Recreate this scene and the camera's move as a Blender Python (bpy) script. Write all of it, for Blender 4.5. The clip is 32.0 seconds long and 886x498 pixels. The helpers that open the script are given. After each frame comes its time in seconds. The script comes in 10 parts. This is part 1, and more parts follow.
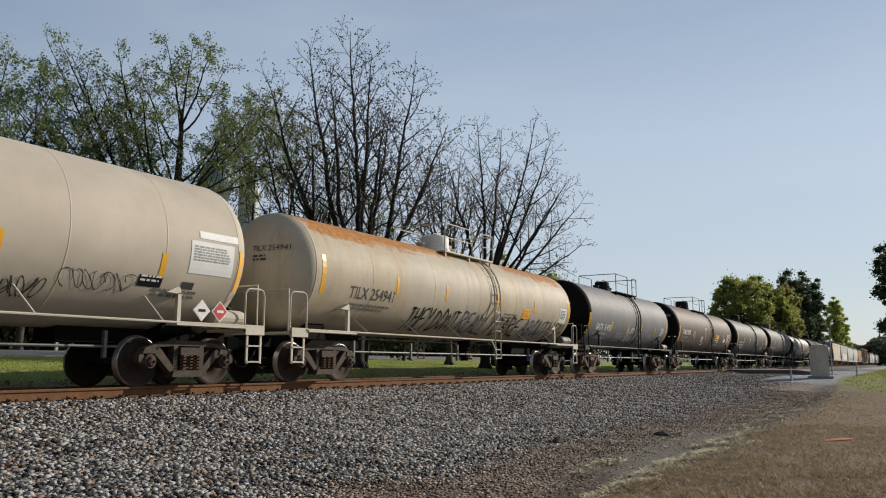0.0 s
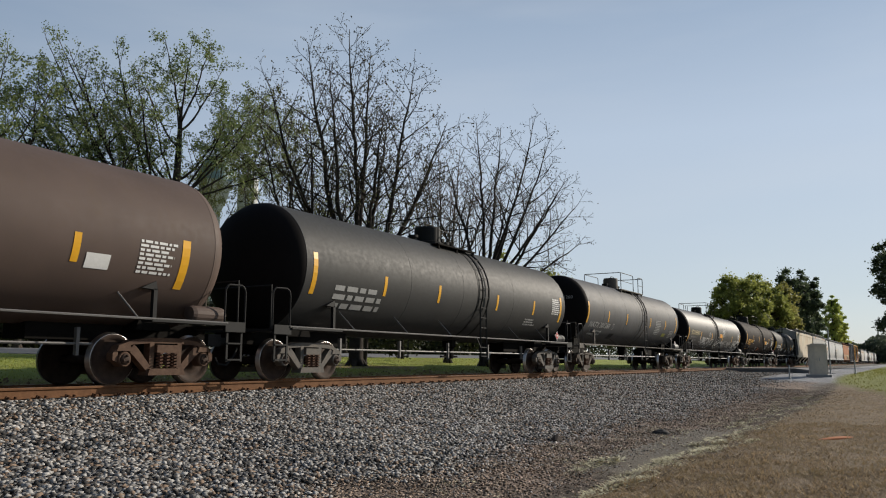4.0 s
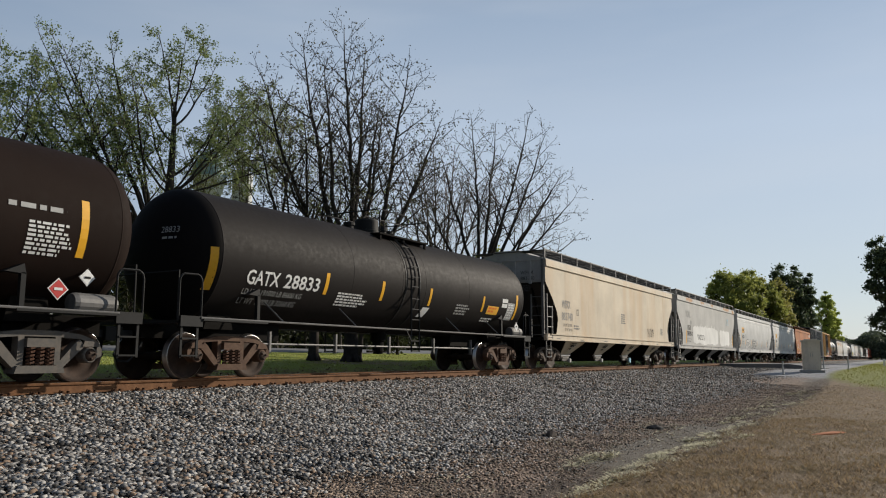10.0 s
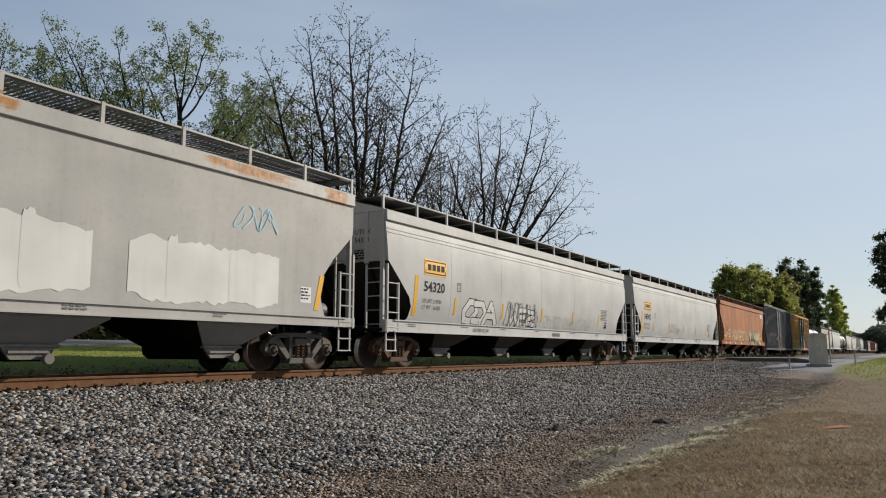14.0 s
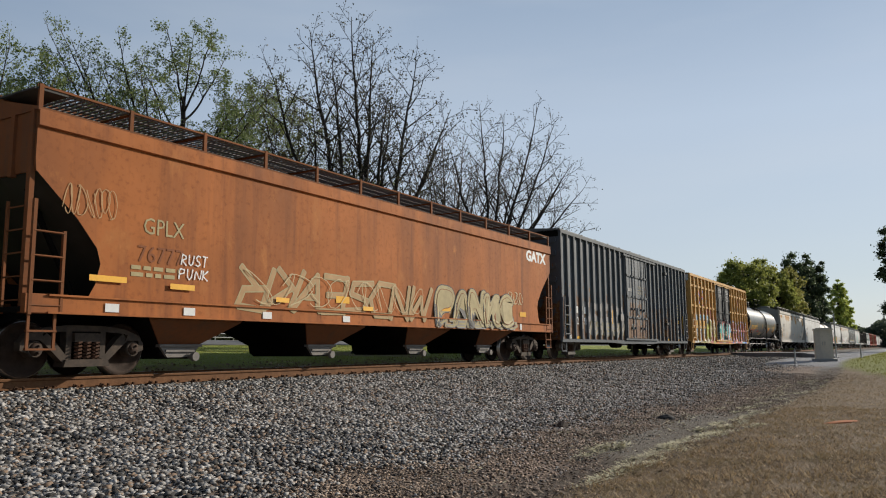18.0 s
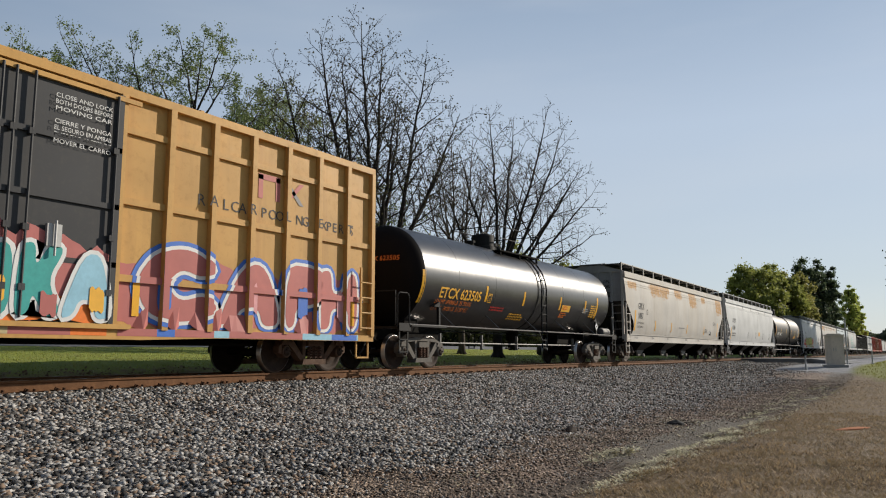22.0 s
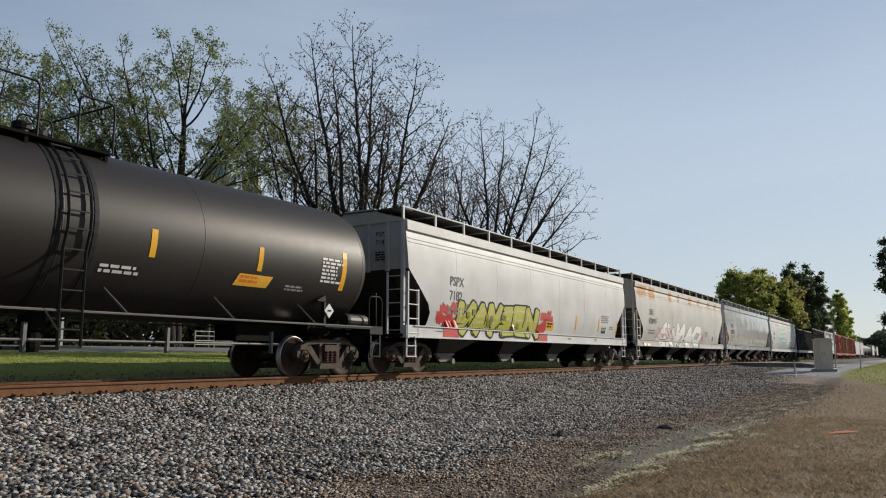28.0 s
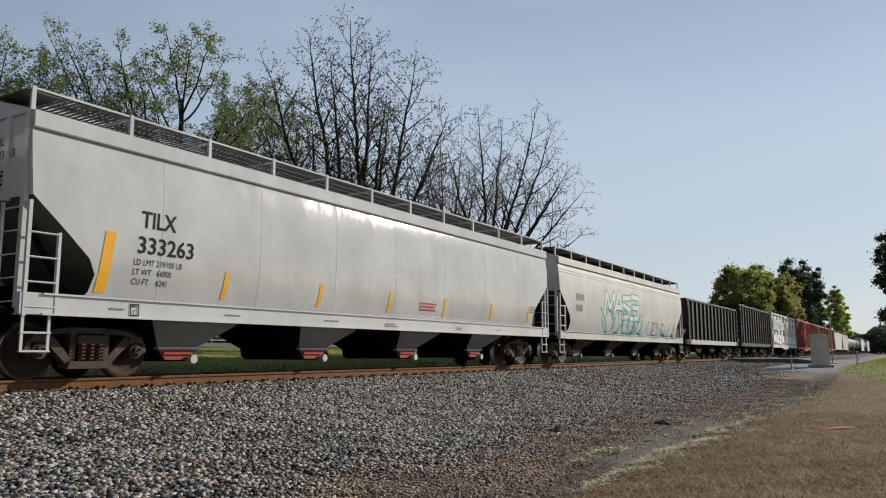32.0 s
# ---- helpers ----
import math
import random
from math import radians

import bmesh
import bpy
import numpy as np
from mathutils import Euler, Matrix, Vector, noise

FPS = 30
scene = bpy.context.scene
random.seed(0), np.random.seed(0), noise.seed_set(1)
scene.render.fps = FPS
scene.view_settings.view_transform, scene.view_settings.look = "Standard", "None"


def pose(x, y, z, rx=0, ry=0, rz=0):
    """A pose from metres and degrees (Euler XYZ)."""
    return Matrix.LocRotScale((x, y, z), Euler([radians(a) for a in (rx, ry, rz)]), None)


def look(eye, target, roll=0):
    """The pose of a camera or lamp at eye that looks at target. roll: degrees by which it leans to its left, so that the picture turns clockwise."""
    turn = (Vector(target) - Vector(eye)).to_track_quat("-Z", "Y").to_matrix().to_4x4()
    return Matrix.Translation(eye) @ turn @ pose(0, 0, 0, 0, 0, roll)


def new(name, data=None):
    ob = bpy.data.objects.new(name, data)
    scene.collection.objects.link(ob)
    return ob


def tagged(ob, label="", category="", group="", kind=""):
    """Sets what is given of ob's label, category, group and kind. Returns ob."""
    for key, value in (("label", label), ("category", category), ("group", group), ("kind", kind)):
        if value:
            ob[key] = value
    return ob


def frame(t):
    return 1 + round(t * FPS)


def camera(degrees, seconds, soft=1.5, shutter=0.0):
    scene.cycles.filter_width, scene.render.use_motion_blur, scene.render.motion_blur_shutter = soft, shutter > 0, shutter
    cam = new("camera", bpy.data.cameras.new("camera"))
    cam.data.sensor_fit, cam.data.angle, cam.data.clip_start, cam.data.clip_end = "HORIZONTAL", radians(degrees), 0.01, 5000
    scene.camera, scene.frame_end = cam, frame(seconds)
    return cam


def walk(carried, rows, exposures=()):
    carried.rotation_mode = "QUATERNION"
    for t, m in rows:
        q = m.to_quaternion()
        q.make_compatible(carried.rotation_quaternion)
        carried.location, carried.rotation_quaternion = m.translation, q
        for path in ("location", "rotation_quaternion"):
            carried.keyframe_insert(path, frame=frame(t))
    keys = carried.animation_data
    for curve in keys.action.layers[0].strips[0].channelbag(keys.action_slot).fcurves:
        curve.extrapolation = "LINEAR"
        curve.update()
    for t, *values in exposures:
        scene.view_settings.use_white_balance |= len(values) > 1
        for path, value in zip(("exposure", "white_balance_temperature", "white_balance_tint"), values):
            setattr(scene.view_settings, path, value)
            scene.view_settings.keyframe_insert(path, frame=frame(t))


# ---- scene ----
cam = camera(60.1, 32.0, soft=1.1)
EYE = (0.0, 0.0, 0.43)      # rail tops are at z = 0, the track runs along x


def aim(yaw, pitch, roll):
    """The pose of the camera at EYE; yaw from the track's direction, pitch above the horizon."""
    a, b = radians(yaw), radians(pitch)
    way = Vector((math.cos(a) * math.cos(b), math.sin(a) * math.cos(b), math.sin(b)))
    return look(EYE, Vector(EYE) + way * 10, roll)


PATH = [
    (0, 30.962, 8.494, 0.083), (1, 30.966, 8.392, 0.074), (2, 30.969, 8.338, 0.094), (3, 30.973, 8.376, 0.098),
    (3.5, 30.933, 8.373, 0.107), (5.5, 30.759, 8.302, 0.225), (6, 30.743, 8.273, 0.235), (7, 30.721, 8.203, 0.238),
    (8, 30.580, 8.159, 0.202), (9, 30.524, 8.115, 0.264), (9.5, 30.488, 8.070, 0.217), (10, 30.496, 8.055, 0.092),
    (11, 30.631, 7.961, 0.009), (12, 30.755, 7.821, 0.067), (13, 30.874, 7.736, 0.007), (14, 30.919, 7.636, 0.048),
    (14.5, 30.945, 7.627, -0.021), (16.5, 30.984, 7.534, -0.342), (17, 30.994, 7.527, -0.357), (18, 31.222, 7.422, -0.332),
    (18.5, 31.512, 7.413, -0.253), (19, 31.847, 7.447, -0.158), (19.5, 32.035, 7.473, -0.108), (20, 32.075, 7.491, -0.126),
    (21, 32.047, 7.539, -0.076), (21.5, 31.977, 7.636, -0.062), (22, 31.889, 7.718, -0.033), (23, 31.662, 7.823, -0.046),
    (24, 31.495, 7.919, -0.103), (25, 31.234, 7.929, -0.073), (25.5, 31.158, 7.961, -0.072), (27.5, 31.183, 8.053, -0.071),
    (28, 31.197, 8.049, -0.063), (29, 31.222, 8.049, -0.079), (30, 31.235, 7.975, -0.002), (31, 31.072, 7.816, -0.066),
    (32, 31.031, 7.717, -0.011),
]
walk(cam, [(t, aim(y, p, r)) for t, y, p, r in PATH])

# ---- light ----
SUN_WAY = Vector((0.82, -0.43, 0.38)).normalized()
SUN_EL, SUN_AZ = math.asin(SUN_WAY.z), math.atan2(SUN_WAY.x, SUN_WAY.y)
world = bpy.data.worlds.new("sky")
scene.world = world
world.use_nodes = True
wn, wl = world.node_tree.nodes, world.node_tree.links
sky = wn.new("ShaderNodeTexSky")
sky.sky_type, sky.sun_disc = "NISHITA", False
sky.sun_elevation, sky.sun_rotation = SUN_EL, SUN_AZ
sky.air_density, sky.dust_density, sky.ozone_density = 1.0, 0.3, 2.5
# thin haze over the blue: paler towards the horizon, with faint streaks of cirrus
way = wn.new("ShaderNodeTexCoord")
split = wn.new("ShaderNodeSeparateXYZ")
wl.new(way.outputs["Generated"], split.inputs[0])
haze = wn.new("ShaderNodeValToRGB")
haze.color_ramp.elements[0].position, haze.color_ramp.elements[0].color = 0.0, (4.37, 4.95, 5.43, 1)
haze.color_ramp.elements[1].position, haze.color_ramp.elements[1].color = 0.55, (1.43, 2.0, 2.98, 1)
for at_, c_ in ((0.12, (4.76, 5.3, 5.9)), (0.28, (4.6, 5.3, 6.22)), (0.42, (3.27, 4.05, 5.12))):
    e_ = haze.color_ramp.elements.new(at_)
    e_.color = (*c_, 1)
wl.new(split.outputs[2], haze.inputs[0])
veil = wn.new("ShaderNodeMapping")
veil.inputs["Scale"].default_value = (1.2, 1.2, 7.0)
wl.new(way.outputs["Generated"], veil.inputs[0])
wisp = wn.new("ShaderNodeTexNoise")
wisp.inputs["Scale"].default_value, wisp.inputs["Detail"].default_value = 1.6, 6
wl.new(veil.outputs[0], wisp.inputs["Vector"])
thin = wn.new("ShaderNodeMapRange")
thin.inputs[1].default_value, thin.inputs[2].default_value, thin.inputs[3].default_value, thin.inputs[4].default_value = 0.42, 0.72, 0.0, 0.42
wl.new(wisp.outputs[0], thin.inputs[0])
cloud = wn.new("ShaderNodeMix")
cloud.data_type = "RGBA"
cloud.inputs[7].default_value = (5.3, 5.7, 6.2, 1)
wl.new(thin.outputs[0], cloud.inputs[0])
wl.new(haze.outputs[0], cloud.inputs[6])
both = wn.new("ShaderNodeMix")
both.data_type = "RGBA"
both.inputs[0].default_value = 0.8
wl.new(sky.outputs[0], both.inputs[6])
wl.new(cloud.outputs[2], both.inputs[7])
# the haze is brightest round the sun and dimmer on the far side of the sky
to_sun = wn.new("ShaderNodeVectorMath")
to_sun.operation = "DOT_PRODUCT"
to_sun.inputs[1].default_value = SUN_WAY
wl.new(way.outputs["Generated"], to_sun.inputs[0])
glow = wn.new("ShaderNodeMapRange")
glow.inputs[1].default_value, glow.inputs[2].default_value, glow.inputs[3].default_value, glow.inputs[4].default_value = -0.6, 0.45, 0.0, 1.0
wl.new(to_sun.outputs["Value"], glow.inputs[0])
depth = wn.new("ShaderNodeValToRGB")
depth.color_ramp.elements[0].color = (0.155, 0.18, 0.21, 1)
depth.color_ramp.elements[1].color = (1, 1, 1, 1)
depth.color_ramp.elements.new(0.72).color = (0.725, 0.78, 0.84, 1)
wl.new(glow.outputs[0], depth.inputs[0])
dim = wn.new("ShaderNodeVectorMath")
dim.operation = "MULTIPLY"
wl.new(both.outputs[2], dim.inputs[0])
wl.new(depth.outputs[0], dim.inputs[1])
wl.new(dim.outputs[0], wn["Background"].inputs["Color"])
wn["Background"].inputs["Strength"].default_value = 0.115
sun = new("sun", bpy.data.lights.new("sun", "SUN"))
sun.data.energy, sun.data.angle, sun.data.color = 4.75, radians(0.6), (1.0, 0.905, 0.77)
sun.matrix_world = look(SUN_WAY * 50, (0, 0, 0))
scene.view_settings.exposure = 0.0

# ---- materials ----
def mix_node(nt, a, b, fac, kind="MIX"):
    n = nt.nodes.new("ShaderNodeMix")
    n.data_type, n.blend_type = "RGBA", kind
    for i, v in ((6, a), (7, b), (0, fac)):
        if isinstance(v, (tuple, list)):
            n.inputs[i].default_value = (*v, 1)
        elif isinstance(v, (int, float)):
            n.inputs[i].default_value = v
        else:
            nt.links.new(v, n.inputs[i])
    return n.outputs[2]


def noise_node(nt, co, scale, detail=4.0, rough=0.55, stretch=None):
    if stretch:
        m = nt.nodes.new("ShaderNodeMapping")
        m.inputs["Scale"].default_value = stretch
        nt.links.new(co, m.inputs[0])
        co = m.outputs[0]
    n = nt.nodes.new("ShaderNodeTexNoise")
    n.inputs["Scale"].default_value, n.inputs["Detail"].default_value, n.inputs["Roughness"].default_value = scale, detail, rough
    nt.links.new(co, n.inputs["Vector"])
    return n.outputs[0]


def ramp_node(nt, val, a, b, lo=0.0, hi=1.0):
    n = nt.nodes.new("ShaderNodeMapRange")
    n.inputs[1].default_value, n.inputs[2].default_value, n.inputs[3].default_value, n.inputs[4].default_value = a, b, lo, hi
    nt.links.new(val, n.inputs[0])
    return n.outputs[0]


def math_node(nt, op, a, b):
    n = nt.nodes.new("ShaderNodeMath")
    n.operation = op
    for i, v in ((0, a), (1, b)):
        if isinstance(v, (int, float)):
            n.inputs[i].default_value = v
        else:
            nt.links.new(v, n.inputs[i])
    return n.outputs[0]


def start_mat(name, rough, metal=0.0):
    m = bpy.data.materials.new(name)
    m.use_nodes = True
    nt = m.node_tree
    b = nt.nodes["Principled BSDF"]
    b.inputs["Roughness"].default_value, b.inputs["Metallic"].default_value = rough, metal
    co = nt.nodes.new("ShaderNodeTexCoord").outputs["Object"]
    return m, nt, b, co


def bump_to(nt, b, height, strength, dist):
    n = nt.nodes.new("ShaderNodeBump")
    n.inputs["Strength"].default_value, n.inputs["Distance"].default_value = strength, dist
    nt.links.new(height, n.inputs["Height"])
    nt.links.new(n.outputs[0], b.inputs["Normal"])


RUST = (0.23, 0.075, 0.018)


def paint(name, base, rough=0.45, metal=0.0, dirt=0.25, streak=0.25, rust=0.0, rust_scale=1.3, dirt_colour=(0.09, 0.07, 0.05),
          relief=0.004, rust_colour=RUST, gloss=0.18, stain=None, weep=None, wave=0.0):
    """Weathered paint: broad fading, rain streaks, fine grime and patches of rust."""
    m, nt, b, co = start_mat(name, rough, metal)
    b.inputs["Specular IOR Level"].default_value = gloss
    broad = noise_node(nt, co, 0.7, 3)
    fine = noise_node(nt, co, 9.0, 6, 0.65)
    c = mix_node(nt, tuple(v * 0.86 for v in base), tuple(min(1, v * 1.1) for v in base), ramp_node(nt, broad, 0.3, 0.7))
    st = noise_node(nt, co, 1.0, 4, 0.6, (3.2, 3.2, 0.22))
    c = mix_node(nt, c, dirt_colour, ramp_node(nt, st, 0.5, 0.78, 0.0, streak))
    c = mix_node(nt, c, dirt_colour, ramp_node(nt, fine, 0.52, 0.75, 0.0, dirt))
    if stain:
        # broad soft bands of water stain down the side
        band = noise_node(nt, co, 1.0, 3, 0.5, (0.9, 0.9, 0.10))
        c = mix_node(nt, c, stain, ramp_node(nt, band, 0.48, 0.66, 0.0, 0.55))
        c = mix_node(nt, c, tuple(v * 0.8 for v in stain), ramp_node(nt, noise_node(nt, co, 1.0, 4, 0.6, (3.0, 3.0, 0.16)), 0.58, 0.7, 0.0, 0.35))
    if weep:
        # rust that has run down from the roof edge at certain places
        tone_, places = weep
        loc = nt.nodes.new("ShaderNodeSeparateXYZ")
        nt.links.new(co, loc.inputs[0])
        gx, gz_ = loc.outputs[0], loc.outputs[2]
        wet = None
        for u0, u1, w0, w1 in places:
            e = (u1 - u0) * .16
            q = math_node(nt, "MULTIPLY", ramp_node(nt, gx, u0 - e, u0 + e), ramp_node(nt, gx, u1 + e, u1 - e))
            q = math_node(nt, "MULTIPLY", q, ramp_node(nt, gz_, w0 - .1, w0 + (w1 - w0) * .55))
            q = math_node(nt, "MULTIPLY", q, ramp_node(nt, gz_, w1 + .06, w1))
            wet = q if wet is None else math_node(nt, "MAXIMUM", wet, q)
        run = noise_node(nt, co, 1.0, 6, 0.75, (1.1, 1.1, 8.0))
        drip = noise_node(nt, co, 1.0, 4, 0.6, (6.0, 6.0, 0.5))
        both_ = math_node(nt, "ADD", math_node(nt, "MULTIPLY", run, 0.6), math_node(nt, "MULTIPLY", drip, 0.4))
        tint = mix_node(nt, tone_, tuple(v * 0.6 for v in tone_), ramp_node(nt, fine, 0.4, 0.65))
        c = mix_node(nt, c, tint, ramp_node(nt, math_node(nt, "ADD", both_, ramp_node(nt, wet, 0, 1, -0.36, 0.12)), 0.44, 0.60, 0.0, 0.94))
    if rust > 0:
        r1 = noise_node(nt, co, rust_scale, 6, 0.7, (1.0, 1.0, 0.55))
        mask = ramp_node(nt, r1, 0.72 - 0.3 * rust, 0.80 - 0.25 * rust)
        tone = mix_node(nt, tuple(v * 0.6 for v in rust_colour), tuple(v * 1.5 for v in rust_colour), fine)
        c = mix_node(nt, c, tone, mask)
    nt.links.new(c, b.inputs["Base Color"])
    sheen = 0.3 if gloss > 0.35 else 1.0
    nt.links.new(ramp_node(nt, fine, 0.3, 0.8, max(0.05, rough - 0.04 * sheen), min(1, rough + 0.12 * sheen)), b.inputs["Roughness"])
    bump_to(nt, b, fine, 0.04 * sheen, relief)
    if wave:
        # thin sheet that buckles a little between its welds
        buckle = nt.nodes.new("ShaderNodeBump")
        buckle.inputs["Strength"].default_value, buckle.inputs["Distance"].default_value = 1.0, wave
        nt.links.new(noise_node(nt, co, 1.0, 2, .5, (1.25, 1.0, .75)), buckle.inputs["Height"])
        nt.links.new(b.inputs["Normal"].links[0].from_socket, buckle.inputs["Normal"])
        nt.links.new(buckle.outputs[0], b.inputs["Normal"])
    return m


def plain(name, base, rough=0.6, metal=0.0, var=0.2, scale=14.0, gloss=.3):
    m, nt, b, co = start_mat(name, rough, metal)
    b.inputs["Specular IOR Level"].default_value = gloss
    n = noise_node(nt, co, scale, 5, 0.6)
    n2 = noise_node(nt, co, scale * 0.12, 3)
    c = mix_node(nt, tuple(v * (1 - var) for v in base), tuple(min(1, v * (1 + var)) for v in base), n)
    c = mix_node(nt, c, tuple(v * (1 - var) for v in base), ramp_node(nt, n2, 0.45, 0.7, 0, 0.6))
    nt.links.new(c, b.inputs["Base Color"])
    bump_to(nt, b, n, 0.2, 0.004)
    return m


def rusty_steel(name, a, bcol, rough=0.75, metal=0.0, scale=7.0):
    m, nt, b, co = start_mat(name, rough, metal)
    b.inputs["Specular IOR Level"].default_value = .2
    n = noise_node(nt, co, scale, 8, 0.7)
    n2 = noise_node(nt, co, scale * 0.2, 4)
    c = mix_node(nt, a, bcol, ramp_node(nt, n, 0.35, 0.65))
    c = mix_node(nt, c, tuple(v * 0.45 for v in a), ramp_node(nt, n2, 0.5, 0.75, 0, 0.7))
    nt.links.new(c, b.inputs["Base Color"])
    bump_to(nt, b, n, 0.4, 0.006)
    return m


M = {
    "truck": rusty_steel("truck_steel", (0.050, 0.040, 0.033), (0.095, 0.070, 0.052)),
    "truck_rust": rusty_steel("truck_rust", (0.075, 0.040, 0.026), (0.125, 0.075, 0.048)),
    "truck_grey": rusty_steel("truck_grey", (0.10, 0.095, 0.088), (0.15, 0.13, 0.11)),
    "wheel": rusty_steel("wheel_steel", (0.030, 0.019, 0.014), (0.060, 0.037, 0.026), 0.75),
    "tread": plain("wheel_tread", (0.45, 0.43, 0.41), 0.3, 1.0, 0.1),
    "spring": rusty_steel("spring_steel", (0.07, 0.05, 0.04), (0.13, 0.06, 0.035)),
    # near-black, with the shade beneath the cars put into the colour
    "under": plain("underframe_shade_black", (0.010, 0.009, 0.008), 0.85, 0.0, 0.35, 14, .06),
    "black": plain("black_iron", (0.018, 0.018, 0.018), 0.6, 0.0, 0.3, 14, .15),
    "gate": plain("weathered_gate_steel", (0.20, 0.185, 0.17), 0.7, 0.0, 0.4, 9),
    "galv": plain("galvanised_steel", (0.42, 0.42, 0.41), 0.5, 0.3, 0.2),
    "grate": plain("grating_steel", (0.16, 0.155, 0.15), 0.6, 0.2, 0.3),
    "board": plain("dark_grating", (0.06, 0.058, 0.056), 0.7, 0.1, 0.3),
    "yellow": plain("reflector_yellow", (0.78, 0.40, 0.025), 0.4, 0.0, 0.12),
    "yellowink": plain("yellow_ink", (0.85, 0.45, 0.05), 0.5, 0.0, 0.15),
    "white": plain("white_ink", (0.72, 0.72, 0.70), 0.5, 0.0, 0.15),
    "dim": plain("faded_white_ink", (0.36, 0.36, 0.35), 0.6, 0.0, 0.3),
    "ink": plain("black_ink", (0.014, 0.014, 0.016), 0.6, 0.0, 0.3, 14, .1),
    "greyink": plain("faded_black_ink", (0.065, 0.063, 0.062), 0.6, 0.0, 0.3),
    "red": plain("red_paint", (0.50, 0.035, 0.03), 0.5, 0.0, 0.2),
    "blue": plain("blue_paint", (0.05, 0.16, 0.55), 0.5, 0.0, 0.2),
    "bluespray": plain("dark_blue_spray", (0.05, 0.08, 0.17), 0.6, 0.0, 0.3),
    "orangeink": plain("orange_ink", (0.80, 0.20, 0.03), 0.5, 0.0, 0.2),
    "lime": plain("lime_spray", (0.42, 0.43, 0.05), 0.5, 0.0, 0.25),
    "olive": plain("olive_spray", (0.22, 0.22, 0.03), 0.5, 0.0, 0.3),
    "chalk": plain("chalky_white_spray", (0.62, 0.61, 0.59), 0.7, 0.0, 0.1, 4),
    "rose": plain("rose_red_spray", (0.47, 0.15, 0.135), 0.6, 0.0, 0.2, 4),
    "softgrey": plain("faded_grey_ink", (0.26, 0.25, 0.24), 0.7, 0.0, 0.25, 8),
    "softdark": plain("faded_black_spray", (0.085, 0.08, 0.078), 0.7, 0.0, 0.3, 6),
    "faded": plain("faded_cream_spray", (0.43, 0.27, 0.13), 0.7, 0.0, 0.3, 4),
    "rustink": plain("rusty_shadow_spray", (0.24, 0.085, 0.035), 0.8, 0.0, 0.3, 5),
    "cyan": plain("pale_blue_spray", (0.30, 0.55, 0.68), 0.5, 0.0, 0.2),
    "teal": plain("teal_spray", (0.05, 0.35, 0.32), 0.5, 0.0, 0.2),
    "pink": plain("pink_spray", (0.66, 0.32, 0.34), 0.5, 0.0, 0.2),
    "cream": plain("cream_spray", (0.52, 0.43, 0.24), 0.6, 0.0, 0.25, 5),
    "smallink": plain("small_print_ink", (0.17, 0.165, 0.16), 0.6, 0.0, 0.3),
    "fadegrey": plain("faded_grey_letter", (0.33, 0.325, 0.315), 0.7, 0.0, 0.25, 8),
    "khaki": plain("khaki_cream_spray", (0.41, 0.335, 0.175), 0.7, 0.0, 0.35, 5),
    "whitespray": plain("white_spray", (0.74, 0.74, 0.72), 0.6, 0.0, 0.12, 3),
    "greyspray": plain("grey_spray", (0.25, 0.24, 0.24), 0.6, 0.0, 0.2, 4),
}


# ---- mesh helpers ----
def mesh_of(name, verts, faces, smooth=False):
    me = bpy.data.meshes.new(name)
    me.from_pydata([tuple(v) for v in verts], [], faces)
    if smooth:
        me.shade_smooth()
    me.update()
    return me


